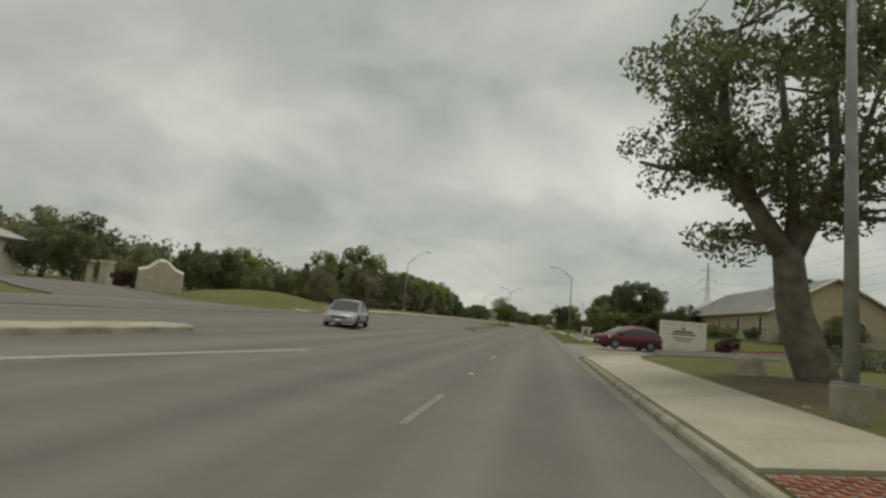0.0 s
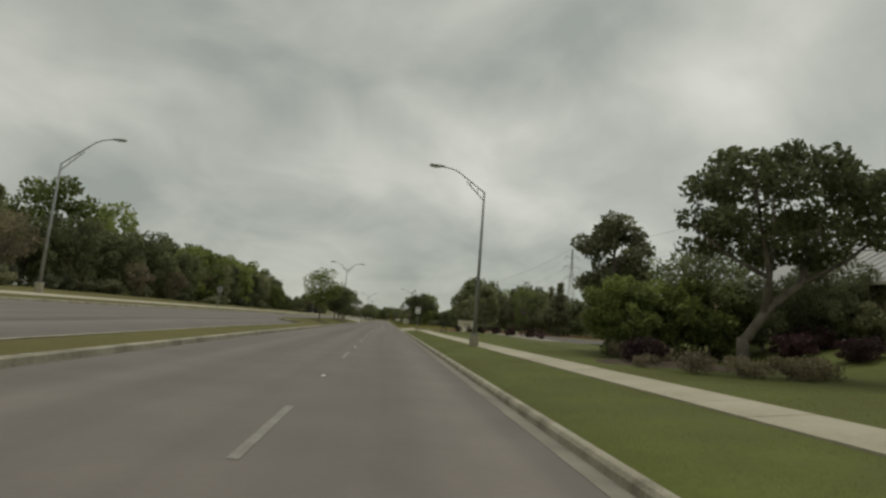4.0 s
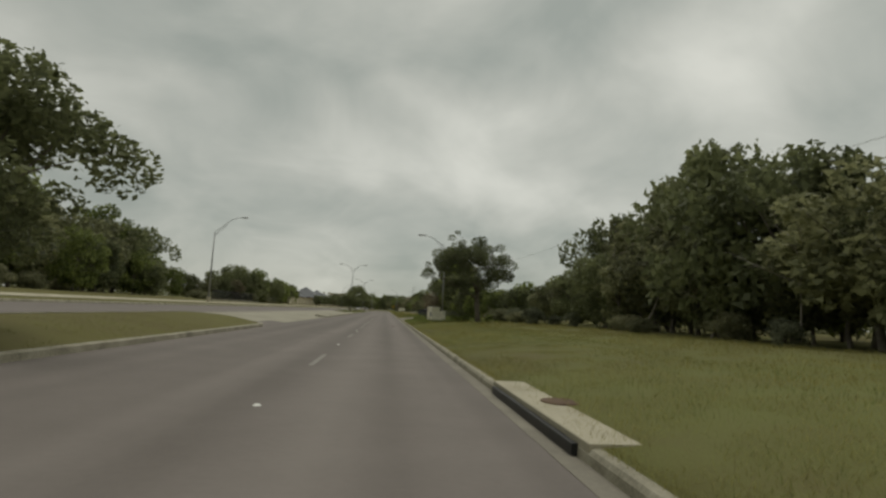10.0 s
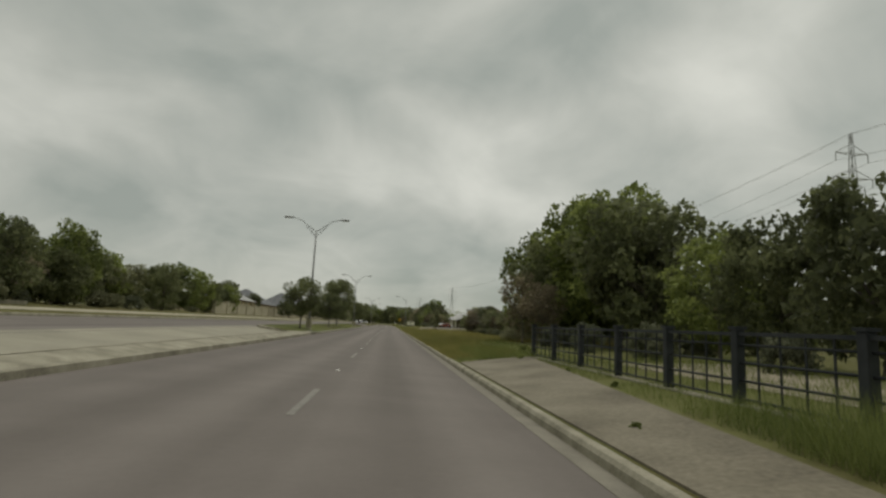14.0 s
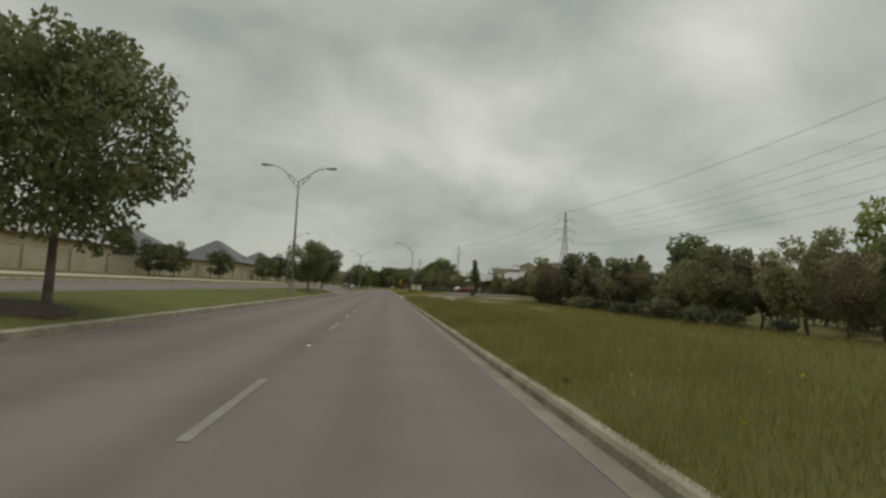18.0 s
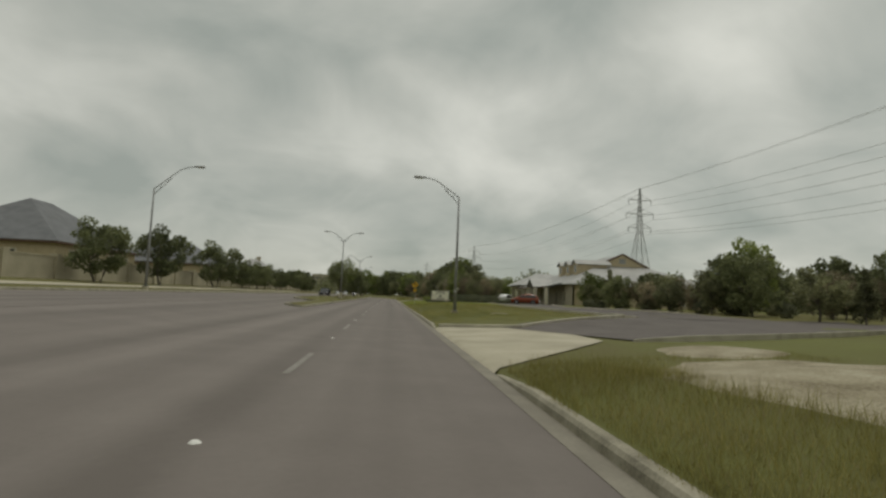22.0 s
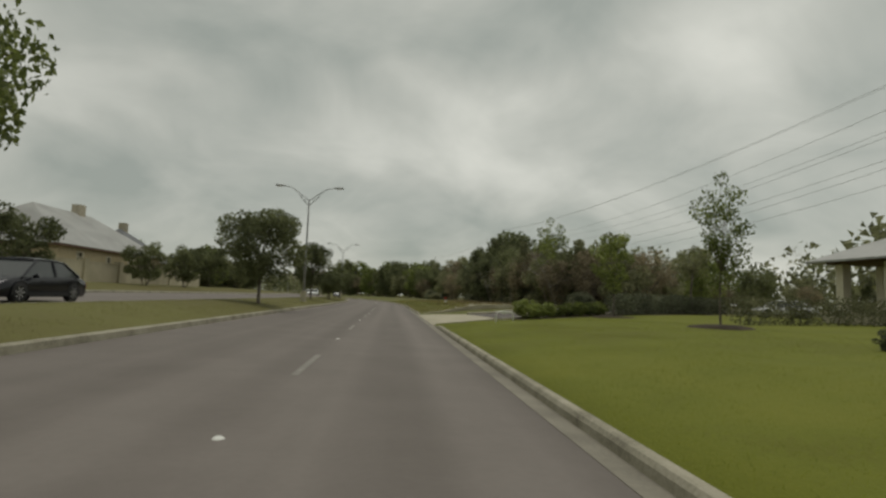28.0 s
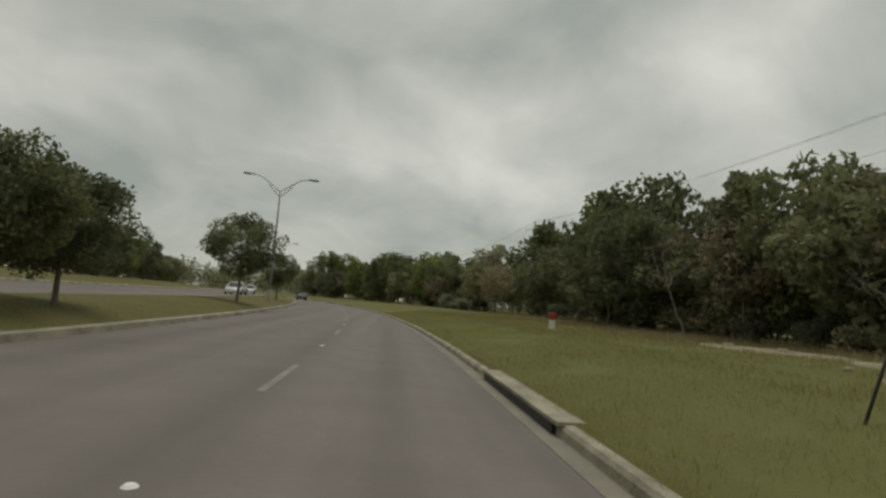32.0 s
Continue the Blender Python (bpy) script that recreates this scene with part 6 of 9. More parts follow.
def entrance_street():
    V, F = [], []
    n, m = 40, 16
    for i in range(n + 1):
        x = -20.9 - 25.1 * (i / n) ** 1.4
        near, far = lerp(STREET_NEAR, x), lerp(STREET_FAR, x)
        for j in range(m + 1):
            s = near + (far - near) * j / m
            V.append((x, s, max(ground_z(x, s), rz(max(x, -21.3), s)) + (0.055 if x < -21.2 else 0.02)))
    for i in range(n):
        for j in range(m):
            k = i * (m + 1) + j
            F.append((k, k + 1, k + m + 2, k + m + 1))
    tagged(mesh_object("road", V, F, M["asphalt"], None, True), "worn asphalt side street leading to the stone entrance", "", "", "structure")
    V = [(x, s, rz(x, s) + 0.007) for s in (3.0, 6.4, 9.0, 12.0, 15.0) for x in (-10.83 + 0.172 * (s - 3), -10.6 + 0.172 * (s - 3))]
    mesh_object("edge_line", V, [(2 * k, 2 * k + 1, 2 * k + 3, 2 * k + 2) for k in range(4)], M["line"], road_r)


entrance_street()


# ---- lettering ----
def lettering(text, size, m, mat, parent, name="lettering"):
    cu = bpy.data.curves.new(name, "FONT")
    cu.body, cu.size, cu.align_x, cu.align_y, cu.extrude = text, size, "CENTER", "CENTER", 0.002
    tmp = bpy.data.objects.new(name, cu)
    me = bpy.data.meshes.new_from_object(tmp)
    bpy.data.objects.remove(tmp)
    me.materials.append(mat)
    ob = new(name, me)
    ob.parent = parent
    ob.matrix_basis = m
    return ob


FRONT = Euler((radians(90), 0, 0)).to_matrix().to_4x4()


def at(x, y, z):
    return Matrix.Translation((x, y, z)) @ FRONT


def bars(parent, rows, y, mat, name="text_bar"):
    for x0, x1, z0, z1 in rows:
        part(name, box_bm(x0, x1, y - 0.004, y, z0, z1), mat, parent)


def rounded_plate(w, h, r, t=0.004):
    bm = bmesh.new()
    pts = []
    for cx, cz, a0 in ((w / 2 - r, h / 2 - r, 0), (-w / 2 + r, h / 2 - r, 90), (-w / 2 + r, -h / 2 + r, 180), (w / 2 - r, -h / 2 + r, 270)):
        for k in range(5):
            a = radians(a0 + 22.5 * k)
            pts.append((cx + r * math.cos(a), cz + r * math.sin(a)))
    f = [bm.verts.new((x, -t, z)) for x, z in pts]
    b = [bm.verts.new((x, 0, z)) for x, z in pts]
    bm.faces.new(f); bm.faces.new(b[::-1])
    for i in range(len(f)):
        j = (i + 1) % len(f)
        bm.faces.new((f[i], f[j], b[j], b[i]))
    return bm


def moved(bm, m):
    bmesh.ops.transform(bm, matrix=m, verts=bm.verts)
    return bm


# ---- road signs ----
def speed_sign():
    z = ground_z(1.13, 115.6) + 0.3
    s = empty("speed_sign", pose(1.13, 115.6, z), "white speed limit sign on a thin steel post", "road sign")
    part("post", box_bm(-0.03, 0.03, 0.0, 0.05, -0.6, 2.55), M["steel"], s)
    p = part("panel", moved(rounded_plate(0.61, 0.76, 0.05), Matrix.Translation((0, -0.002, 2.2))), M["sign_white"], s)
    for args in ((0.57, 0.72),):
        bm = moved(rounded_plate(0.57, 0.72, 0.04, 0.001), Matrix.Translation((0, -0.0065, 2.2)))
        part("border", bm, M["ink"], p)
        part("face", moved(rounded_plate(0.545, 0.695, 0.035, 0.001), Matrix.Translation((0, -0.008, 2.2))), M["sign_white"], p)
    lettering("SPEED", 0.13, at(0, -0.0115, 2.46), M["ink"], p)
    lettering("LIMIT", 0.13, at(0, -0.0115, 2.32), M["ink"], p)
    lettering("35", 0.36, at(0, -0.0115, 2.05), M["ink"], p)


speed_sign()


def curve_sign():
    z = ground_z(1.2, 422.5)
    s = empty("curve_sign", pose(1.48, 422.6, z), "yellow diamond sign with bent arrow above speed plaque", "road sign")
    V, F = tube([(0, 0.03, -0.3), (0, 0.03, 3.2)], [0.03, 0.03], 8)
    mesh_object("post", V, F, M["steel"], s, True)
    d = moved(rounded_plate(0.74, 0.74, 0.05), Matrix.Translation((0, -0.004, 2.78)) @ Euler((0, radians(45), 0)).to_matrix().to_4x4())
    p = part("panel", d, M["sign_yellow"], s, "yellow diamond panel")
    # border line as four thin bars
    for k in range(4):
        b = box_bm(-0.325, 0.325, -0.0015, 0, 0.335, 0.348)
        part("border", moved(b, Matrix.Translation((0, -0.009, 2.78)) @ Euler((0, radians(45 + 90 * k), 0)).to_matrix().to_4x4()), M["ink"], p)
    # bent arrow: shaft and head
    c, half = [(0.14, -0.245), (0.14, -0.065), (0.107, 0.05), (0.016, 0.123), (-0.05, 0.156)], 0.045
    bm = bmesh.new()
    L, R = [], []
    for i, (x, zz) in enumerate(c):
        a, b = c[max(i - 1, 0)], c[min(i + 1, len(c) - 1)]
        dx, dz = b[0] - a[0], b[1] - a[1]
        n = math.hypot(dx, dz)
        L.append(bm.verts.new((x - dz / n * half, -0.0105, zz + dx / n * half + 2.78)))
        R.append(bm.verts.new((x + dz / n * half, -0.0105, zz - dx / n * half + 2.78)))
    for i in range(len(c) - 1):
        bm.faces.new((L[i], L[i + 1], R[i + 1], R[i]))
    bm.faces.new([bm.verts.new((x, -0.0105, zz + 2.78)) for x, zz in ((0.0, 0.27), (-0.205, 0.205), (-0.10, 0.025))])
    part("arrow", bm, M["ink"], p)
    q = part("plaque", moved(rounded_plate(0.42, 0.46, 0.035), Matrix.Translation((0, -0.004, 1.99))), M["sign_yellow"], s, "yellow speed plaque")
    lettering("35", 0.26, at(0, -0.0095, 2.06), M["ink"], q)
    lettering("MPH", 0.125, at(0, -0.0095, 1.86), M["ink"], q)
    b = bmesh.new()
    bmesh.ops.create_cone(b, cap_ends=True, segments=14, radius1=0.16, radius2=0.06, depth=0.08)
    mound = part("soil_mound", moved(b, Matrix.Translation((1.48, 422.6, z))), M["mulch"])
    tagged(mound, "small mound of bare soil round the sign post", "soil")


curve_sign()


def back_sign(x, s, label):
    b = empty("road_sign", pose(x, s, ground_z(x, s)), label, "road sign")
    part("post", box_bm(-0.03, 0.03, -0.05, 0.0, -0.3, 2.5), M["steel"], b)
    part("panel", moved(rounded_plate(0.61, 0.76, 0.05), Matrix.Translation((0, 0.006, 2.25))), M["steel"], b)


back_sign(-22.6, 121.0, "back of a small sign on a thin post")


def yard_sign():
    z = ground_z(1.45, 48.9)
    y = empty("yard_sign", pose(1.45, 48.9, z, 0, 0, 4), "white yard sign in a black wire frame", "sign")
    bm = bmesh.new()
    for x in (-0.36, 0.36):
        add_box(bm, x - 0.012, x + 0.012, -0.012, 0.012, -0.15, 1.05)
    for h in (0.28, 0.86, 1.04, 0.44):
        add_box(bm, -0.36, 0.36, -0.012, 0.012, h - 0.01, h + 0.01)
    part("frame", bm, M["black_iron"], y)
    p = part("panel", box_bm(-0.345, 0.345, -0.008, 0.008, 0.46, 0.84), M["sign_white"], y)
    t = part("header", box_bm(-0.345, 0.345, -0.008, 0.008, 0.88, 1.02), M["sign_white"], y)
    lettering("NOW HIRING", 0.1, at(0, -0.012, 0.95), M["ink"], t)
    lettering("CAREGIVERS", 0.105, at(0, -0.012, 0.71), M["ink"], p)
    lettering("CNAs", 0.11, at(0, -0.012, 0.57), M["ink"], p)


yard_sign()


# ---- monument signs ----
def monument_cream():
    m = empty("monument_sign", pose(9.85, 48.7, ground_z(9.85, 48.7)), "cream stucco monument sign with dark lettering bars", "sign")
    part("body", box_bm(-1.6, 1.6, -0.25, 0.25, -0.2, 2.2, None, 0.02), M["sign_cream"], m)
    part("cap", box_bm(-1.78, 1.78, -0.34, 0.34, 2.2, 2.38, None, 0.03), M["sign_cream"], m)
    part("pier", box_bm(-1.78, -1.45, -0.33, 0.33, -0.2, 2.2, None, 0.02), M["sign_cream"], m)
    part("pier", box_bm(1.45, 1.78, -0.33, 0.33, -0.2, 2.2, None, 0.02), M["sign_cream"], m)
    panel = part("panel", box_bm(-1.3, 1.3, -0.268, -0.252, 0.5, 2.0), M["sign_cream"], m)
    bars(panel, [(-0.75, 0.75, 1.45, 1.6), (-0.95, 0.95, 1.25, 1.36), (-0.8, 0.8, 0.95, 1.03), (-0.6, 0.6, 0.75, 0.82), (-0.12, 0.12, 1.7, 1.88)], -0.269, M["ink"])


def monument_stone():
    m = empty("monument_sign", pose(9.25, 131.4, ground_z(9.25, 131.4), 0, 0, 10), "cream stone monument sign with a flat cap", "sign")
    part("base", box_bm(-1.3, 1.3, -0.4, 0.4, -0.2, 0.2, None, 0.02), M["trim"], m)
    part("pier", box_bm(-1.2, -0.85, -0.3, 0.3, 0.2, 1.58, None, 0.015), M["trim"], m)
    part("pier", box_bm(0.85, 1.2, -0.3, 0.3, 0.2, 1.58, None, 0.015), M["trim"], m)
    part("cap", box_bm(-1.32, 1.32, -0.38, 0.38, 1.58, 1.72, None, 0.03), M["trim"], m)
    p = part("panel", box_bm(-0.85, 0.85, -0.2, 0.2, 0.2, 1.58), M["sign_cream"], m)
    bars(p, [(-0.6, 0.6, 1.3, 1.38), (-0.68, 0.68, 1.08, 1.18), (-0.45, 0.45, 0.92, 0.99), (-0.5, 0.5, 0.7, 0.76)], -0.201, M["rust"])


def monument_clinic():
    m = empty("monument_sign", pose(6.2, 434.3, ground_z(6.2, 434.3), 0, 0, 10), "cream clinic sign on a limestone base", "sign")
    part("base", box_bm(-1.55, 1.75, -0.35, 0.35, -0.2, 0.42, None, 0.03), M["limestone"], m, "rough limestone base")
    p = part("panel", box_bm(-1.4, 1.45, -0.2, 0.2, 0.42, 1.75, None, 0.015), M["sign_cream"], m)
    bars(p, [(-0.8, 0.8, 1.56, 1.66), (-0.62, 0.62, 0.54, 0.66)], -0.201, M["ink"])
    lettering("Veterinary Clinic", 0.25, at(0, -0.204, 1.36), M["ink"], p)
    bm = bmesh.new()
    pts = [(0, -0.2), (-0.2, 0.02), (-0.2, 0.14), (-0.1, 0.2), (0, 0.13), (0.1, 0.2), (0.2, 0.14), (0.2, 0.02)]
    bm.faces.new([bm.verts.new((x, -0.204, 0.97 + z)) for x, z in pts])
    part("emblem", bm, M["ink"], p)
    part("cap", box_bm(-1.46, 1.5, -0.26, 0.26, 1.75, 1.83, None, 0.02), M["sign_cream"], m)
    bars(m, [(-1.43, -1.405, 0.6, 1.6)], -0.1, M["ink"])


def monument_gable():
    m = empty("monument_sign", pose(-31.5, 38.0, ground_z(-31.5, 38) - 0.05, 0, 0, 50), "limestone entrance sign with a pointed gable top", "sign")
    bm = bmesh.new()
    prof = [(-1.6, 0), (1.6, 0), (1.6, 1.5), (0.9, 1.75), (0.25, 2.35), (-0.25, 2.35), (-0.9, 1.75), (-1.6, 1.5)]
    f = [bm.verts.new((x, -0.3, z)) for x, z in prof]
    b = [bm.verts.new((x, 0.3, z)) for x, z in prof]
    bm.faces.new(f); bm.faces.new(b[::-1])
    for i in range(len(prof)):
        j = (i + 1) % len(prof)
        bm.faces.new((f[i], f[j], b[j], b[i]))
    part("body", bm, M["limestone"], m)
    pieces = []
    for a, b in zip(prof[2:7], prof[3:8]):
        pieces.append(tube([(a[0], 0, a[1] + 0.04), (b[0], 0, b[1] + 0.04)], [0.2, 0.2], 4))
    V, F = joined(pieces)
    mesh_object("coping", V, F, M["trim"], m)


monument_cream(); monument_stone(); monument_clinic(); monument_gable()
for x, s in ((-40.2, 42.2), (-43.6, 43.6)):
    z = ground_z(x, s)
    pl = empty("entrance_pillar", pose(x, s, z), "square limestone entrance pillar", "pillar", "entrance pillars")
    part("shaft", box_bm(-0.4, 0.4, -0.4, 0.4, -0.1, 2.0, None, 0.02), M["limestone"], pl)
    part("cap", box_bm(-0.5, 0.5, -0.5, 0.5, 2.0, 2.16, None, 0.02), M["trim"], pl)


# ---- utility cabinets, hydrants, drain ----
def cabinets():
    z = 0.42
    c = empty("utility_cabinet", pose(3.1, 206.3, z, 0, 0, -58), "tall beige utility cabinet on a concrete pad", "cabinet", "utility cabinets by the lamp")
    part("body", box_bm(-0.48, 0.48, -0.5, 0.5, 0.05, 1.52, None, 0.02), M["cabinet"], c)
    part("lid", box_bm(-0.51, 0.51, -0.53, 0.53, 1.52, 1.58, None, 0.015), M["cabinet"], c)
    part("door", box_bm(-0.44, 0.0, -0.515, -0.502, 0.12, 1.45), M["cabinet"], c)
    part("door", box_bm(0.01, 0.44, -0.515, -0.502, 0.12, 1.45), M["cabinet"], c)
    part("latch", box_bm(0.38, 0.45, -0.54, -0.515, 1.28, 1.5), M["steel"], c)
    part("pad", box_bm(-0.6, 0.6, -0.62, 0.62, -0.25, 0.05), M["concrete"], c)
    c = empty("utility_cabinet", pose(3.35, 203.6, z - 0.02), "wide beige utility cabinet with a grey side box", "cabinet", "utility cabinets by the lamp")
    part("body", box_bm(-0.72, 0.72, -0.5, 0.5, 0.05, 1.1, None, 0.02), M["cabinet"], c)
    part("lid", box_bm(-0.76, 0.76, -0.54, 0.54, 1.1, 1.17, None, 0.015), M["cabinet"], c)
    part("door", box_bm(-0.66, -0.02, -0.515, -0.502, 0.12, 1.04), M["cabinet"], c)
    part("door", box_bm(0.0, 0.66, -0.515, -0.502, 0.12, 1.04), M["cabinet"], c)
    part("latch", box_bm(0.52, 0.58, -0.54, -0.515, 0.86, 1.08), M["steel"], c)
    part("vent_panel", box_bm(-0.4, 0.3, -0.525, -0.516, 0.72, 0.94), M["cabinet"], c)
    part("side_box", box_bm(-0.88, -0.72, -0.34, -0.06, 0.55, 1.0, None, 0.01), M["steel"], c, "grey side box")
    part("sticker", box_bm(-0.737, -0.722, -0.46, -0.36, 0.93, 1.06), M["sign_yellow"], c)
    part("pad", box_bm(-0.9, 0.9, -0.65, 0.65, -0.25, 0.05), M["concrete"], c)


cabinets()


def hydrant(x, s, label, cap):
    h = empty("fire_hydrant", pose(x, s, ground_z(x, s)), label, "hydrant", "fire hydrants")
    bm = bmesh.new()
    rings = []
    prof = [(0.15, -0.1), (0.15, 0.04), (0.1, 0.06), (0.1, 0.45), (0.14, 0.47), (0.14, 0.52), (0.105, 0.54)]
    for r, z in prof:
        rings.append([bm.verts.new((r * math.cos(a), r * math.sin(a), z)) for a in [2 * math.pi * k / 14 for k in range(14)]])
    for a, b in zip(rings, rings[1:]):
        for k in range(14):
            bm.faces.new((a[k], a[(k + 1) % 14], b[(k + 1) % 14], b[k]))
    part("barrel", bm, M["hydrant_white"], h, "white barrel", True)
    bm = bmesh.new()
    bmesh.ops.create_uvsphere(bm, u_segments=14, v_segments=8, radius=0.12)
    bmesh.ops.translate(bm, verts=bm.verts, vec=(0, 0, 0.56))
    part("bonnet", bm, cap, h, "coloured bonnet", True)
    for rot in (0, 180, 270):
        V, F = tube([(0.08, 0, 0), (0.2, 0, 0)], [0.055, 0.055], 10)
        mesh_object("nozzle", [Matrix.Rotation(radians(rot), 3, "Z") @ Vector(v) + Vector((0, 0, 0.36)) for v in V], F, M["hydrant_white"], h, True)
    V, F = tube([(0, 0, 0.66), (0, 0, 0.73)], [0.03, 0.025], 5)
    mesh_object("top_nut", V, F, cap, h)


hydrant(2.0, 53.9, "white fire hydrant with a red bonnet on the verge", M["hydrant_red"])
hydrant(3.35, 213.4, "white fire hydrant with a red bonnet in weeds", M["hydrant_red"])


def storm_drain():
    d = empty("storm_drain", pose(0, 154.5, 0), "concrete kerb inlet with a dark slot and manhole", "", "", "structure")
    # no opening is cut: a solid black bar paints the shade inside the inlet
    part("slot", box_bm(-0.06, 0.012, -2.2, 2.2, 0.0, 0.13), M["ink"], d, "black bar painting the shade inside the inlet slot")
    part("top_slab", box_bm(0.02, 1.25, -2.5, 2.5, 0.02, 0.2, None, 0.015), M["concrete"], d)
    bm = bmesh.new()
    bmesh.ops.create_cone(bm, cap_ends=True, segments=24, radius1=0.33, radius2=0.32, depth=0.02)
    part("manhole_cover", moved(bm, Matrix.Translation((0.6, 0.1, 0.212))), M["rust"], d, "rusty manhole cover")


storm_drain()
inlet = empty("storm_drain", pose(0, 500.5, 0), "long kerb inlet with a dark slot under a thin lintel", "", "", "structure")
# again a solid black bar in place of the shaded hollow under the lintel
part("slot", box_bm(-0.05, 0.012, -2.3, 2.3, 0.0, 0.125), M["ink"], inlet, "black bar painting the shade inside the inlet slot")
part("lintel", box_bm(-0.055, 0.32, -2.5, 2.5, 0.128, 0.185, None, 0.012), M["kerb"], inlet)
stake = empty("stake", pose(3.3, 497.3, ground_z(3.3, 497.3), 0, 20, 0), "thin dark leaning metal stake in the weeds", "stake")
V, F = tube([(0, 0, -0.25), (0, 0, 1.75)], [0.02, 0.017], 6)
mesh_object("rod", V, F, M["dark_iron"], stake, True)
part("cap", box_bm(-0.03, 0.03, -0.03, 0.03, 1.74, 1.79, None, 0.008), M["dark_iron"], stake)
bm = bmesh.new()
bmesh.ops.create_cone(bm, cap_ends=True, segments=24, radius1=0.38, radius2=0.38, depth=0.01)
tagged(part("manhole_cover", moved(bm, Matrix.Translation((-1.6, 193.2, 0.058))), M["rust"]), "worn iron manhole cover in the lane", "manhole cover")
bm = bmesh.new()
bmesh.ops.create_cone(bm, cap_ends=True, segments=24, radius1=0.38, radius2=0.38, depth=0.01)
tagged(part("manhole_cover", moved(bm, Matrix.Translation((-1.75, 418.3, 0.062))), M["rust"]), "worn iron manhole cover in the lane", "manhole cover")
part_box = part("valve_box", box_bm(4.3, 5.2, 378.2, 379.1, 0.3, 0.62), M["concrete"])
tagged(part_box, "small pale concrete valve box in the grass", "valve box")


def pipe_hoop(x, s, mat, label, w=0.9, h=0.85):
    z = ground_z(x, s)
    pts = [(-w / 2, 0, -0.2), (-w / 2, 0, h - 0.14), (-w / 2 + 0.05, 0, h - 0.04), (-w / 2 + 0.15, 0, h), (w / 2 - 0.15, 0, h), (w / 2 - 0.05, 0, h - 0.04), (w / 2, 0, h - 0.14), (w / 2, 0, -0.2)]
    V, F = tube(pts, [0.045] * 8, 8)
    e = empty("pipe_hoop", pose(x, s, z, 0, 0, 12), label, "pipe")
    mesh_object("pipe", V, F, mat, e, True)
    part("valve", box_bm(-0.12, 0.12, -0.06, 0.06, h - 0.1, h + 0.08, None, 0.01), mat, e)


pipe_hoop(3.72, 111.0, M["black_iron"], "black wrapped backflow pipe on the lawn", 0.48, 0.66)
pipe_hoop(3.85, 461.8, M["sign_white"], "white backflow pipe hoop on the lawn", 1.0, 0.62)
V, F = tube([(0.32, 0.1, 1.55), (0, 0, -0.2)], [0.018, 0.018], 6)
gp = empty("guy_wire_guard", pose(4.3, 497.6, ground_z(4.3, 497.6)), "thin dark leaning stake in the grass", "stake")
mesh_object("stake", V, F, M["black_iron"], gp)


# ---- power pylons and wires ----
def pylon(h):
    t = empty("pylon", Matrix(), "grey steel lattice pylon carrying power lines", "pylon", "pylons of the power line")

    def half(z):
        return 3.6 - 2.9 * min(1, z / (h * 0.62)) if z < h * 0.62 else 0.7 * (1 - 0.75 * (z - h * 0.62) / (h * 0.38))
    zs = [h * k for k in (0, 0.14, 0.27, 0.38, 0.47, 0.55, 0.62, 0.7, 0.78, 0.86, 0.93, 1.0)]
    for sx, sy in ((-1, -1), (-1, 1), (1, 1), (1, -1)):
        V, F = tube([(sx * half(z), sy * half(z), z) for z in zs], [0.085] * len(zs), 4)
        mesh_object("leg", V, F, M["pylon"], t)
    pieces = []
    for a, b in zip(zs, zs[1:]):
        p, q = half(a), half(b)
        for k in range(4):
            c = [(-1, -1), (1, -1), (1, 1), (-1, 1)]
            u, v = c[k], c[(k + 1) % 4]
            pieces.append(tube([(u[0] * p, u[1] * p, a), (v[0] * q, v[1] * q, b)], [0.04, 0.04], 4, False))
            pieces.append(tube([(v[0] * p, v[1] * p, a), (u[0] * q, u[1] * q, b)], [0.04, 0.04], 4, False))
            pieces.append(tube([(u[0] * q, u[1] * q, b), (v[0] * q, v[1] * q, b)], [0.04, 0.04], 4, False))
    V, F = joined(pieces)
    mesh_object("bracing", V, F, M["pylon"], t)
    for z in (0.66, 0.78, 0.90):
        for s in (-1, 1):
            w = 3.4 if z < 0.7 or z > 0.85 else 4.1
            pts = [tube([(s * 0.5, y, h * z), (s * w, 0, h * z + 0.2)], [0.09, 0.07], 4) for y in (-0.5, 0.5)] + [tube([(s * 0.4, 0, h * z + 1.9), (s * w, 0, h * z + 0.2)], [0.08, 0.07], 4)]
            V, F = joined(pts)
            arm = mesh_object("crossarm", V, F, M["pylon"], t)
            V, F = tube([(s * w, 0, h * z + 0.15), (s * w, 0, h * z - 1.6)], [0.09, 0.09], 6)
            mesh_object("insulator", V, F, M["pylon"], arm)
    return t


LINE = lambda s: 85.6 - (s - 308.5) * 0.09
tower = pylon(41.5)
tower.matrix_basis = pose(LINE(308.5), 308.5, 1.2)
spots = [(122.0, 41.5), (308.5, 41.5), (494.0, 34.0), (690.0, 34.0), (885.0, 34.0), (-65.0, 41.5)]
for s, h in spots:
    if s != 308.5:
        copy_thing(tower, pose(LINE(s), s, 1.2) @ Matrix.Diagonal((1, 1, h / 41.5, 1)))


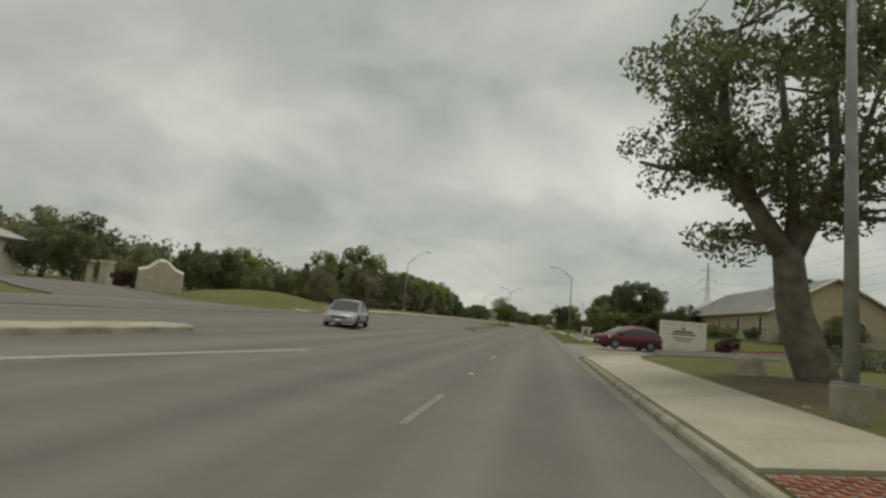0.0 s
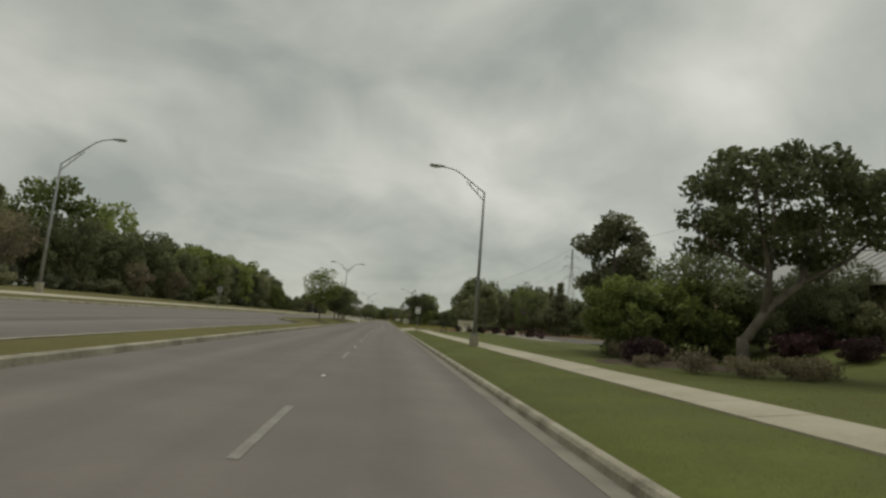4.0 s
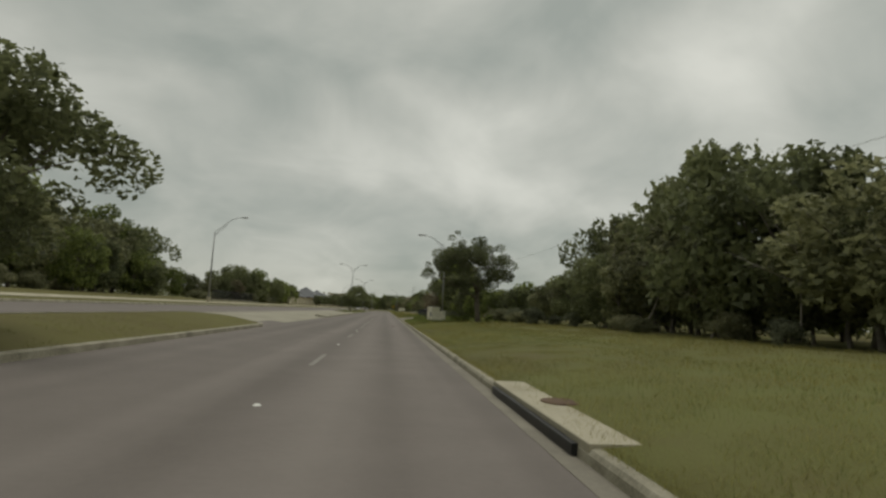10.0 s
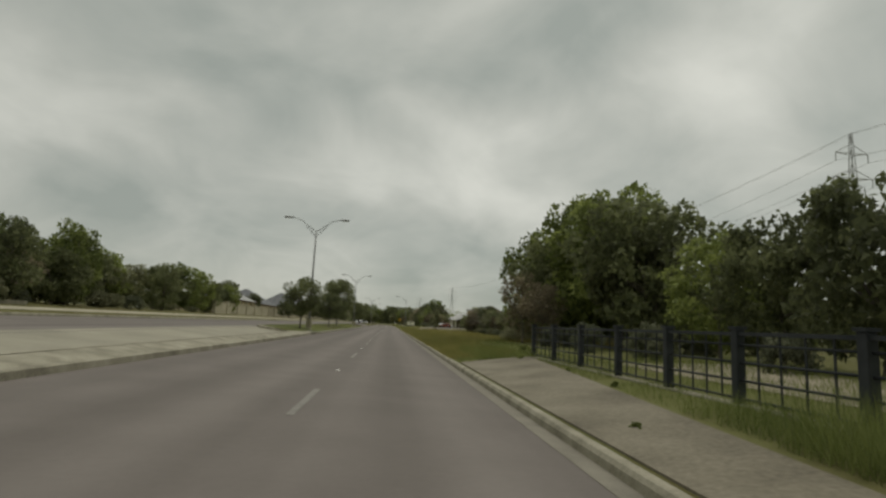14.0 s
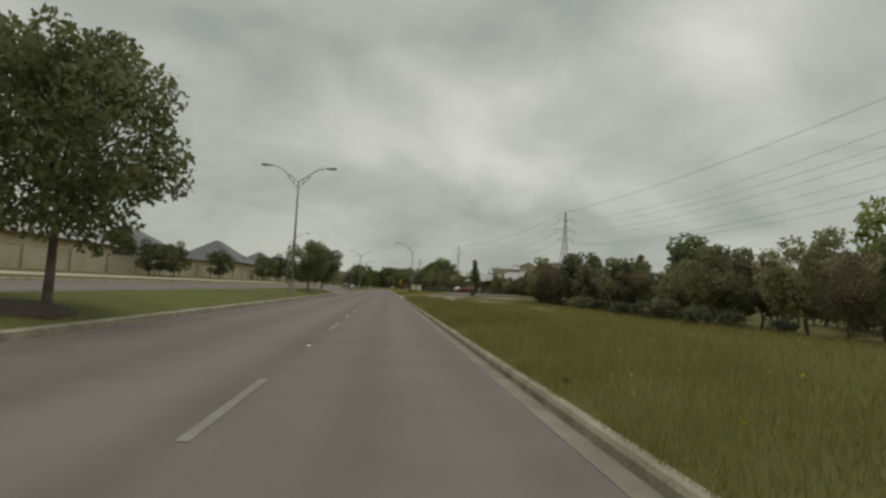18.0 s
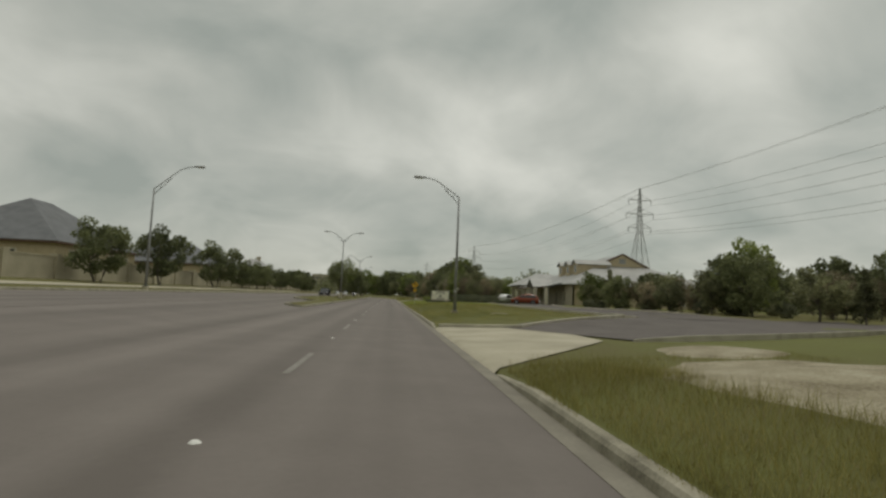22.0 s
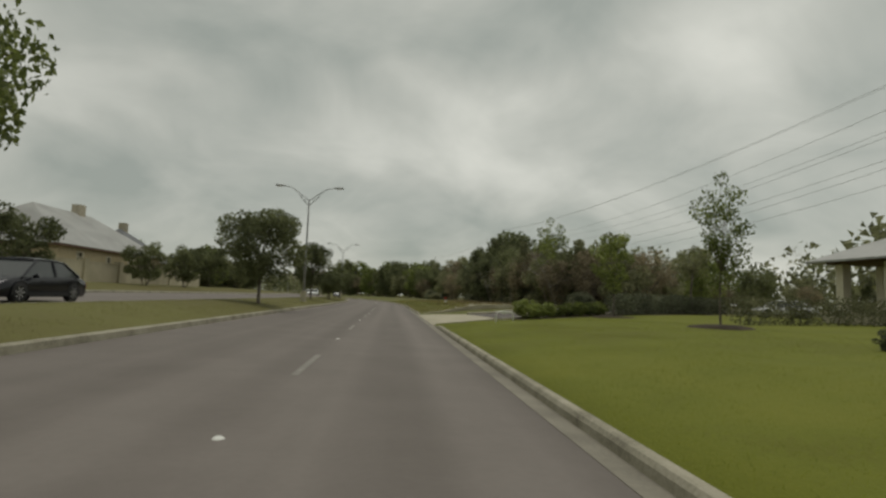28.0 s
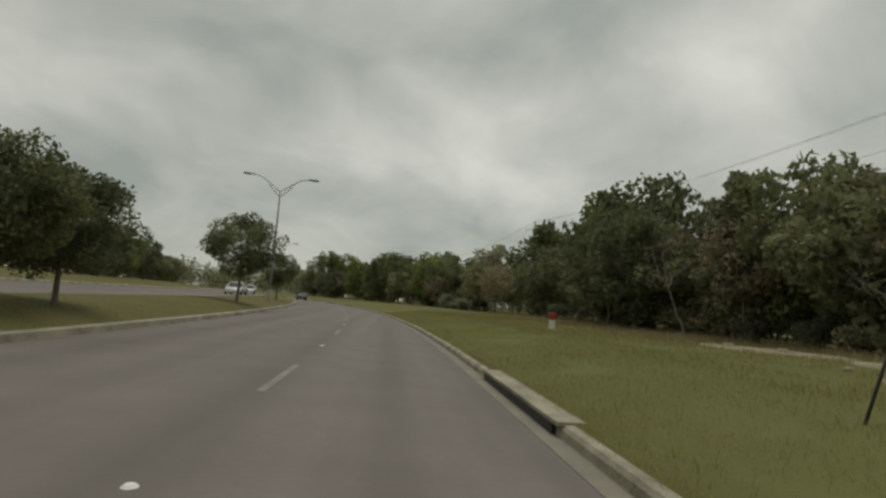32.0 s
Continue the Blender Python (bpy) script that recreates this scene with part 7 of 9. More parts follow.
def wires():
    ends = sorted(spots)
    e = empty("power_lines", pose(0, 0, 0), "dark power lines sagging between the pylons", "power line")
    for (a, ha), (b, hb) in zip(ends, ends[1:]):
        for z in (0.66, 0.78, 0.90):
            for sx in (-1, 1):
                w = 3.4 if z < 0.7 or z > 0.85 else 4.1
                pts = []
                for k in range(17):
                    u = k / 16
                    s = a + (b - a) * u
                    pts.append((LINE(s) + sx * w, s, 1.2 + (ha * (1 - u) + hb * u) * z - 1.5 - 5.5 * 4 * u * (1 - u)))
                V, F = tube(pts, [0.035] * 17, 4, False)
                mesh_object("wire", V, F, M["pylon"], e)
        for sx in (-0.3, 0.3):
            pts = [(LINE(a + (b - a) * k / 16) + sx, a + (b - a) * k / 16, 1.2 + ha * (1 - k / 16) + hb * k / 16 - 3.6 * 4 * k / 16 * (1 - k / 16)) for k in range(17)]
            V, F = tube(pts, [0.03] * 17, 4, False)
            mesh_object("shield_wire", V, F, M["pylon"], e)


wires()


def wood_pole(x, s, h=10.5):
    p = empty("utility_pole", pose(x, s, ground_z(x, s)), "brown wooden utility pole with a crossarm", "utility pole", "utility poles")
    V, F = tube([(0, 0, -0.3), (0, 0, h)], [0.16, 0.11], 8)
    mesh_object("pole", V, F, M["bark"], p, True)
    part("crossarm", box_bm(-1.3, 1.3, -0.06, 0.06, h - 0.9, h - 0.75), M["bark"], p)
    for x2 in (-1.1, 0.0, 1.1):
        V, F = tube([(x2, 0, h - 0.75), (x2, 0, h - 0.5)], [0.05, 0.04], 6)
        mesh_object("insulator", V, F, M["marker"], p)


for x, s in ((62, 385), (66, 455), (58, 330), (48, 215)):
    wood_pole(x, s)


# ---- cars ----

def suv_cabin(c, paint, gw, tw):
    """Rounded painted cabin with arched dark side windows, a bright window strip and a raked windscreen."""
    prof = [(1.42, 1.05), (1.1, 1.24), (0.75, 1.44), (0.45, 1.57), (0.1, 1.645), (-0.4, 1.69), (-0.9, 1.69), (-1.4, 1.63), (-1.75, 1.52), (-2.0, 1.36), (-2.17, 1.16), (-2.2, 1.0)]

    def side(y, z):
        t = min(1.0, max(0.0, (z - 1.0) / 0.69))
        return gw + (tw - gw) * t ** 1.6 - (0.1 * max(0.0, -1.5 - y))
    bm = bmesh.new()
    rows = []
    for y, z in prof:
        pts = [(side(y, 0.98), y, 0.98)] + [(side(y, 1.0 + (z - 1.06) * k), y, 1.0 + (z - 1.06) * k) for k in (0.5, 1.0)] + [(side(y, z) * 0.88, y, z - 0.012), (side(y, z) * 0.4, y, z + 0.015)]
        rows.append([bm.verts.new(p) for p in pts + [(-a, b, d) for a, b, d in pts[::-1]]])
    for a, b in zip(rows, rows[1:]):
        for k in range(9):
            bm.faces.new((a[k], a[k + 1], b[k + 1], b[k]))
    part("cabin", bm, paint, c, "", True)
    top_z = lambda y: lerp(sorted(prof), y) - 0.13
    for s in (-1, 1):
        for ya, yb in ((0.98, 0.02), (-0.06, -0.95), (-1.0, -1.78)):
            V, F = [], []
            for i in range(9):
                y = ya + (yb - ya) * i / 8
                z1 = max(1.1, min(top_z(y), 1.1 + (y + 1.86) * 1.6))
                V += [(s * (side(y, 1.09) + 0.012), y, 1.09), (s * (side(y, (1.09 + z1) / 2) + 0.014), y, (1.09 + z1) / 2), (s * (side(y, z1) + 0.012), y, z1)]
            for i in range(8):
                for k in (0, 1):
                    F.append((3 * i + k, 3 * i + k + 1, 3 * i + 4 + k, 3 * i + 3 + k))
            mesh_object("side_window", V, F, M["glass"], c, True)
        ys = [1.0 - 2.8 * i / 20 for i in range(21)]
        P = [(s * (side(y, max(1.1, top_z(y))) + 0.014), y, max(1.1, min(top_z(y), 1.1 + (y + 1.86) * 1.6)) + 0.012) for y in ys]
        V, F = tube(P, [0.011] * 21, 4)
        mesh_object("window_strip", V, F, M["alloy"], c)
    V, F = [], []
    for y, z in prof[:4]:
        w = side(y, z) * 0.84
        V += [(-w, y + 0.012, z + 0.004), (-w * 0.45, y + 0.012, z + 0.026), (w * 0.45, y + 0.012, z + 0.026), (w, y + 0.012, z + 0.004)]
    for i in range(3):
        for k in range(3):
            F.append((4 * i + k, 4 * i + k + 1, 4 * i + 5 + k, 4 * i + 4 + k))
    mesh_object("windscreen", V, F, M["glass"], c, True)


def car(kind, colour, label, name="car"):
    """A car that faces +y. kind: sedan, coupe, suv, pickup."""
    paint = plain("car_paint_" + kind + str(len(bpy.data.materials)), colour, 0.25, 0.3, 0.04, 0.6)
    c = empty(name, Matrix(), label, "car")
    spec = {
        "sedan": (4.7, 0.90, 1.45, 0.32, [(-2.35, 0.82), (-1.7, 0.95), (-0.9, 0.93), (0.9, 0.90), (1.8, 0.78), (2.35, 0.60)], [(-1.75, -1.0, 0.45, 1.35)]),
        "coupe": (4.6, 0.88, 1.36, 0.30, [(-2.3, 0.84), (-1.7, 0.92), (-0.8, 0.88), (0.8, 0.84), (1.7, 0.72), (2.3, 0.55)], [(-1.85, -0.8, 0.25, 1.15)]),
        "suv": (4.5, 0.92, 1.72, 0.36, [(-2.25, 1.02), (-1.8, 1.1), (-0.9, 1.07), (0.7, 1.05), (1.3, 1.05), (1.8, 0.99), (2.1, 0.92), (2.25, 0.84)], [(-2.2, -1.72, 0.28, 1.3)]),
        "pickup": (5.4, 0.98, 1.80, 0.38, [(-2.7, 1.05), (-1.5, 1.05), (-0.6, 1.05), (0.9, 1.03), (1.9, 0.98), (2.7, 0.85)], [(-0.9, -0.75, 0.55, 1.05)]),
    }[kind]
    L, hw, top, wr, belt, ((r0, r1, f1, f0),) = spec
    under = 0.2 if kind != "pickup" else 0.3

    def ring(y, zt, w):
        return [(-w * 0.9, y, under), (-w, y, under + 0.12), (-w, y, zt - 0.22), (-w * 0.95, y, zt - 0.06), (-w * 0.85, y, zt), (w * 0.85, y, zt), (w * 0.95, y, zt - 0.06), (w, y, zt - 0.22), (w, y, under + 0.12), (w * 0.9, y, under)]
    bm = bmesh.new()
    st = [(y, z, hw * (0.86 if abs(y) > L / 2 - 0.1 else 0.97 if abs(y) > L / 2 - 0.7 else 1.0)) for y, z in belt]
    st = [(-L / 2 - 0.0, belt[0][1] - 0.12, hw * 0.82)] + [(-L / 2 + 0.08, belt[0][1], hw * 0.93)] + st[1:-1] + [(L / 2 - 0.12, belt[-1][1] + 0.04, hw * 0.9), (L / 2, belt[-1][1] - 0.06, hw * 0.78)]
    rings = [[bm.verts.new(p) for p in ring(*s)] for s in st]
    for a, b in zip(rings, rings[1:]):
        for k in range(10):
            bm.faces.new((a[k], a[(k + 1) % 10], b[(k + 1) % 10], b[k]))
    bm.faces.new(rings[0]); bm.faces.new(rings[-1][::-1])
    body = part("body", bm, paint, c, "", True)
    # cabin: glass band, roof and pillars
    zb = lambda y: lerp(belt, y) - 0.03
    gw, tw = hw * 0.93, hw * 0.74
    base = [(r0, zb(r0)), (f0, zb(f0))]
    if kind == "suv":
        suv_cabin(c, paint, gw, tw)
    bm = bmesh.new()
    lo = [bm.verts.new(p) for p in ((-gw, r0, zb(r0)), (gw, r0, zb(r0)), (gw, f0, zb(f0)), (-gw, f0, zb(f0)))]
    hi = [bm.verts.new(p) for p in ((-tw, r1, top - 0.06), (tw, r1, top - 0.06), (tw, f1, top - 0.04), (-tw, f1, top - 0.04))]
    for k in range(4):
        bm.faces.new((lo[k], lo[(k + 1) % 4], hi[(k + 1) % 4], hi[k]))
    if kind != "suv":
        part("glasshouse", bm, M["glass"], c, "dark tinted windows")
    bm = bmesh.new()
    e = 0.03
    rl = [[(-tw - e, y, z - 0.05), (-tw * 0.9, y, z + 0.02), (-tw * 0.4, y, z + 0.05), (tw * 0.4, y, z + 0.05), (tw * 0.9, y, z + 0.02), (tw + e, y, z - 0.05)] for y, z in ((r1 - 0.06, top - 0.05), (r1 + 0.25, top - 0.015), ((r1 + f1) / 2, top), (f1 - 0.2, top - 0.01), (f1 + 0.06, top - 0.04))]
    rv = [[bm.verts.new(p) for p in r] for r in rl]
    for a, b in zip(rv, rv[1:]):
        for k in range(5):
            bm.faces.new((a[k], a[k + 1], b[k + 1], b[k]))
        bm.faces.new((a[0], b[0], b[5], a[5]))
    bm.faces.new(rv[0]); bm.faces.new(rv[-1][::-1])
    if kind != "suv":
        part("roof", bm, paint, c, "", True)
    mid = (r1 + f1) / 2 - 0.1
    for s in (-1, 1):
        for y0, z0, y1, z1 in ((r0, zb(r0), r1, top - 0.05), (f0, zb(f0), f1, top - 0.05), (mid, zb(mid), mid, top - 0.05)):
            V, F = tube([(s * (gw + 0.005), y0, z0), (s * (tw + 0.012), y1, z1)], [0.045, 0.035], 4)
            if kind != "suv":
                mesh_object("pillar", V, F, paint, c)
        V, F = tube([(s * (hw + 0.0), f0 - 0.45, zb(f0) + 0.02), (s * (hw + 0.16), f0 - 0.48, zb(f0) + 0.1)], [0.05, 0.09], 6)
        mesh_object("mirror", V, F, paint, c)
        if kind == "suv":
            bm = bmesh.new()
            q = [bm.verts.new((s * x, y, z)) for x, y, z in ((0.46, 2.2, 0.66), (0.80, 2.05, 0.68), (0.925, 1.66, 0.80), (0.91, 1.68, 0.90), (0.80, 1.98, 0.90), (0.50, 2.22, 0.80), (0.5, 1.9, 0.75))]
            for f in ((0, 1, 5), (1, 4, 5), (1, 2, 4), (2, 3, 4), (5, 4, 6), (4, 3, 6), (3, 2, 6), (2, 1, 6), (1, 0, 6), (0, 5, 6)):
                bm.faces.new([q[k] for k in f])
            bmesh.ops.scale(bm, vec=(1.01, 1.012, 1.0), verts=bm.verts)
            part("headlight", bm, M["lamp_glass"], c, "clear swept-back headlight")
        else:
            part("headlight", box_bm(s * hw * 0.5, s * hw * 0.86, L / 2 - 0.1, L / 2 - 0.015, belt[-1][1] - 0.13, belt[-1][1] + 0.03, None, 0.02), M["lamp_glass"], c)
        tl = part("tail_light", box_bm(s * hw * 0.6, s * hw * 0.9, -L / 2 - 0.012, -L / 2 + 0.1, belt[0][1] - 0.3, belt[0][1] - 0.12, None, 0.02), M["tail_red"], c)
        for y in (f0 - 0.95, mid - 0.75):
            part("door_handle", box_bm(s * (hw - 0.005), s * (hw + 0.025), y - 0.1, y + 0.1, zb(y) - 0.2, zb(y) - 0.165), paint, c)
        part("sill_trim", box_bm(s * (hw - 0.02), s * (hw + 0.012), -L / 2 + 1.25, L / 2 - 1.3, under + 0.02, under + 0.16), M["rubber"], c)
        for y in (-L / 2 + 0.95, L / 2 - 0.9):
            bm = bmesh.new()
            rad = wr
            R = [[bm.verts.new((s * (hw - 0.2 + dx), y + r * math.cos(a), wr + r * math.sin(a))) for a in [2 * math.pi * k / 20 for k in range(20)]] for dx, r in ((0.0, rad * 0.6), (0.0, rad * 0.95), (0.04, rad), (0.17, rad), (0.21, rad * 0.95), (0.21, rad * 0.68))]
            for a, b in zip(R, R[1:]):
                for k in range(20):
                    bm.faces.new((a[k], a[(k + 1) % 20], b[(k + 1) % 20], b[k]))
            w = part("wheel", bm, M["rubber"], c, "black tyre with alloy rim", True)
            bm = bmesh.new()
            o = [bm.verts.new((s * (hw - 0.012), y + rad * 0.68 * math.cos(a), wr + rad * 0.68 * math.sin(a))) for a in [2 * math.pi * k / 20 for k in range(20)]]
            i_ = [bm.verts.new((s * (hw - 0.03), y + rad * 0.56 * math.cos(a), wr + rad * 0.56 * math.sin(a))) for a in [2 * math.pi * k / 20 for k in range(20)]]
            for k in range(20):
                bm.faces.new((o[k], o[(k + 1) % 20], i_[(k + 1) % 20], i_[k]))
            for k in range(7):
                a = 2 * math.pi * k / 7 + 0.3
                V = [(s * (hw + 0.006), y + math.cos(a + d) * r * rad, wr + math.sin(a + d) * r * rad) for d, r in ((-0.5, 0.12), (0.5, 0.12), (0.14, 0.66), (-0.14, 0.66))]
                bm.faces.new([bm.verts.new(p) for p in V])
            part("rim", bm, M["alloy"], w)
            # added black disc: hides the body paint, stands for shade behind the spokes
            bm = bmesh.new()
            bm.faces.new([bm.verts.new((s * (hw + 0.002), y + rad * 0.69 * math.cos(a), wr + rad * 0.69 * math.sin(a))) for a in [2 * math.pi * k / 20 for k in range(20)]])
            part("brake_disc", bm, M["rubber"], w)
            bm = bmesh.new()
            arc = [bm.verts.new((s * (hw + 0.004), y + (rad + 0.07) * math.cos(a), wr + (rad + 0.07) * math.sin(a))) for a in [math.pi * k / 12 - 0.15 + 0.3 * k / 12 for k in range(13)]]
            arc2 = [bm.verts.new((s * (hw + 0.004), y + (rad - 0.02) * math.cos(a), wr + (rad - 0.02) * math.sin(a))) for a in [math.pi * k / 12 - 0.15 + 0.3 * k / 12 for k in range(13)]]
            for k in range(12):
                bm.faces.new((arc[k], arc[k + 1], arc2[k + 1], arc2[k]))
            part("wheel_arch", bm, M["rubber"], c)
    part("grille", box_bm(-hw * 0.45, hw * 0.45, L / 2 - 0.05, L / 2 + 0.008, belt[-1][1] - 0.2, belt[-1][1] - 0.04, None, 0.015), M["ink"], c)
    part("bumper", box_bm(-hw * 0.86, hw * 0.86, L / 2 - 0.15, L / 2 + 0.05, under + 0.06, under + 0.26, None, 0.04), paint if kind != "suv" else M["rubber"], c)
    part("bumper", box_bm(-hw * 0.86, hw * 0.86, -L / 2 - 0.05, -L / 2 + 0.15, under + 0.08, under + 0.3, None, 0.04), paint if kind != "suv" else M["rubber"], c)
    up = 0.16 if kind == "suv" else 0.0
    part("plate", box_bm(-0.16, 0.16, L / 2 + 0.051 - up * 0.2, L / 2 + 0.058, under + 0.12 + up, under + 0.23 + up), M["sign_white"], c)
    part("plate", box_bm(-0.16, 0.16, -L / 2 - 0.058, -L / 2 - 0.051, under + 0.14, under + 0.25), M["sign_white"], c)
    return c


def park(c, x, s, turn, z=None):
    X, Y = way(x, s)
    c.matrix_basis = pose(X, Y, (ground_z(x, s) if x > 0 else rz(x, s)) + 0.01 if z is None else z, 0, 0, turn)


park(car("suv", (0.13, 0.022, 0.03), "dark red compact SUV waiting at the side drive"), 4.35, 41.6, 107, ground_z(5.5, 41) + 0.04)
park(car("sedan", (0.36, 0.37, 0.38), "silver sedan on the opposite carriageway"), -12.75, 29.5, 188)
park(car("sedan", (0.012, 0.012, 0.016), "black sedan on the opposite carriageway"), -14.6, 452.6, 180)
park(car("coupe", (0.70, 0.70, 0.68), "white coupe far off on the opposite carriageway"), -15.0, 556.0, 184)
park(car("sedan", (0.04, 0.045, 0.055), "dark sedan driving on ahead in the lane"), -5.6, 600.0, 12)
park(car("coupe", (0.66, 0.66, 0.65), "white car far along the opposite carriageway"), -15.2, 585.0, 190)
park(car("sedan", (0.66, 0.66, 0.65), "white car parked at the clinic"), 21.2, 436.0, 80)
park(car("suv", (0.22, 0.045, 0.015), "copper red car parked at the clinic"), 19.8, 431.5, 75)
park(car("sedan", (0.60, 0.60, 0.60), "white car parked beside the pavilion"), 29.6, 474.5, 70)
park(car("suv", (0.68, 0.68, 0.67), "white SUV parked at the clinic"), 20.6, 449.0, -35)


# small painted post on the grass beside the woods
MARKER = (6.9, 519.0)
mk = empty("marker_post", pose(*way(*MARKER), ground_z(*MARKER)) @ Matrix.Scale(1.5, 4), "small white post with a red top in the grass", "marker post")
part("post", box_bm(-0.09, 0.09, -0.09, 0.09, -0.1, 0.34, None, 0.02), M["marker"], mk)
part("top", box_bm(-0.11, 0.11, -0.11, 0.11, 0.34, 0.58, None, 0.03), M["hydrant_red"], mk, "faded red top")


# weathered lid of a meter pit in the grass
tagged(mesh_object("pit_lid", *(lambda z: ([(x, s, z + h) for h in (-0.1, 0.015) for x, s in ((1.05, 378.95), (1.5, 378.9), (1.54, 379.35), (1.08, 379.4))], [(3, 2, 1, 0), (4, 5, 6, 7), (0, 1, 5, 4), (1, 2, 6, 5), (2, 3, 7, 6), (3, 0, 4, 7)]))(ground_z(1.3, 379.1)), M["concrete"]), "pale concrete pit lid lying in the grass", "pit lid")


# ---- single trees ----
def on_ground(x, s, dz=0.0):
    return ground_z(x, s) + dz


G0 = on_ground(6.3, 18.5) - 0.4
old_oak = grand_tree(71, "oak_tree", "large old live oak with leaning forked trunk and open crown", [
    ([(6.45, 18.5, G0), (6.2, 18.5, 0.9), (5.85, 18.45, 1.8), (5.62, 18.5, 2.6), (5.5, 18.5, 3.6), (5.4, 18.5, 4.6)], 0.62, 0.42),
    ([(5.4, 18.5, 4.3), (4.6, 18.4, 5.5), (3.75, 18.3, 6.9), (3.3, 18.0, 8.4), (3.2, 17.9, 9.6), (3.6, 17.8, 11.6)], 0.36, 0.09),
    ([(5.45, 18.5, 4.2), (6.0, 18.6, 5.3), (6.8, 18.9, 6.5), (7.1, 19.2, 8.2), (7.2, 19.6, 10.2), (7.6, 19.6, 12.2)], 0.36, 0.09),
    ([(5.5, 18.5, 4.5), (5.5, 18.3, 6.4), (5.2, 18.2, 8.4), (5.0, 18.2, 10.6)], 0.24, 0.07),
    ([(3.9, 18.3, 6.6), (2.8, 18.2, 7.1), (1.7, 18.4, 7.0), (0.8, 18.4, 7.2)], 0.17, 0.05),
    ([(3.4, 18.1, 8.0), (2.4, 17.6, 9.2), (1.2, 17.4, 10.6)], 0.15, 0.05),
    ([(6.8, 18.9, 6.5), (8.4, 18.6, 7.4), (9.8, 18.4, 8.2), (10.8, 18.6, 8.4)], 0.18, 0.05),
    ([(4.6, 18.4, 5.5), (4.3, 20.2, 7.4), (4.6, 21.8, 8.8)], 0.15, 0.05),
    ([(6.0, 18.6, 5.3), (6.4, 16.6, 7.2), (6.2, 15.0, 8.6)], 0.15, 0.05)],
    (5.9, 18.6, 9.5), (5.3, 4.6, 4.5), 165, 125, 0.15, 0.8, M["oak_leaf"])
old_oak.matrix_basis = Matrix.Translation((-2.17, 0, 1.47)) @ Matrix.Scale(0.865, 4) @ Matrix.Translation((2.17, 0, -1.47))


def dead_tree(seed, label, height, lean):
    """A bare trunk that forks again and again into thin twigs."""
    rng = random.Random(seed)
    t = empty("dead_tree", Matrix(), label, "tree")
    pieces = []

    def limb(p, d, length, r, depth):
        pts, q = [p], p
        for k in range(4):
            d = (d + Vector((rng.gauss(0, 0.14), rng.gauss(0, 0.14), rng.gauss(0.04, 0.1)))).normalized()
            q = q + d * length / 4
            pts.append(q)
        pieces.append(tube(pts, [r, r * 0.85, r * 0.7, r * 0.58, r * 0.45], 6 if depth < 2 else 4, False))
        if depth < 4:
            for k in range(3 if depth else 4):
                f = pts[rng.choice((2, 3, 4, 4))]
                side = Vector((rng.gauss(0, 1), rng.gauss(0, 1), rng.uniform(-0.2, 0.8))).normalized()
                limb(f, (d * 0.55 + side * 0.75).normalized(), length * rng.uniform(0.45, 0.7), r * 0.45, depth + 1)

    limb(Vector((0, 0, -0.2)), Vector((lean, 0, 1)).normalized(), height * 0.5, 0.075, 0)
    V, F = joined(pieces)
    mesh_object("trunk", V, F, M["pale_bark"], t, True)
    return t


plant(dead_tree(5, "bare pale dead tree at the edge of the woods", 7.5, 0.1), [(14.9, 491.5, 1.0, 0), (16.0, 183.0, 1.05, 120), (15.8, 168.5, 0.8, 30), (17.6, 318, 0.7, 200), (18.6, 300, 0.75, 90), (14.4, 519, 0.8, 300), (15.0, 152.5, 0.8, 10), (17.4, 186, 1.3, 250), (18.0, 335, 0.72, 20)], "bare dead trees")
plant(dead_tree(6, "leaning bare pale dead tree at the edge of the woods", 7.0, 0.5), [(15.6, 489.0, 1.0, 200), (15.4, 174.5, 0.8, 40), (19.0, 485.6, 0.9, 300), (18.0, 327, 0.7, 150), (14.2, 507, 0.75, 80), (17.2, 290, 0.7, 10), (15.0, 160, 0.7, 190), (17.8, 344, 0.72, 240)], "bare dead trees")

G1 = on_ground(8, 201) - 0.1
verge_oak = grand_tree(72, "oak_tree", "large oak with a broad open crown on the grassy verge", [
    ([(7.2, 201.2, G1), (7.15, 201.2, 1.4), (7.0, 201.2, 2.6), (7.05, 201.2, 3.8)], 0.3, 0.2),
    ([(7.05, 201.2, 3.6), (6.4, 201.2, 4.8), (6.0, 201.0, 6.2), (5.9, 201.2, 7.6)], 0.15, 0.05),
    ([(7.05, 201.2, 3.4), (7.6, 201.4, 4.8), (8.2, 201.4, 6.4), (8.5, 201.2, 7.8)], 0.15, 0.05),
    ([(7.0, 201.2, 3.0), (5.4, 201.0, 3.9), (3.6, 200.9, 4.8), (2.2, 201.0, 5.5)], 0.14, 0.04),
    ([(7.6, 201.4, 4.4), (9.2, 201.6, 5.2), (10.6, 201.6, 5.8)], 0.11, 0.04),
    ([(7.0, 201.2, 3.4), (6.8, 199.8, 4.6), (6.6, 198.6, 5.6)], 0.1, 0.04),
    ([(7.0, 201.2, 3.4), (7.2, 202.8, 4.6), (7.2, 204.2, 5.8)], 0.1, 0.04)],
    (6.2, 201.3, 6.1), (4.5, 3.6, 3.1), 135, 300, 0.095, 0.66, M["oak_leaf"])

lawn_oak = tree(73, "oak_tree", "tall rounded oak beside the pale stone house", 12.6, 3.2, 5.2, M["oak_leaf"], 90, 170, 0.18, 0.24, bare=14, cluster_r=0.2)
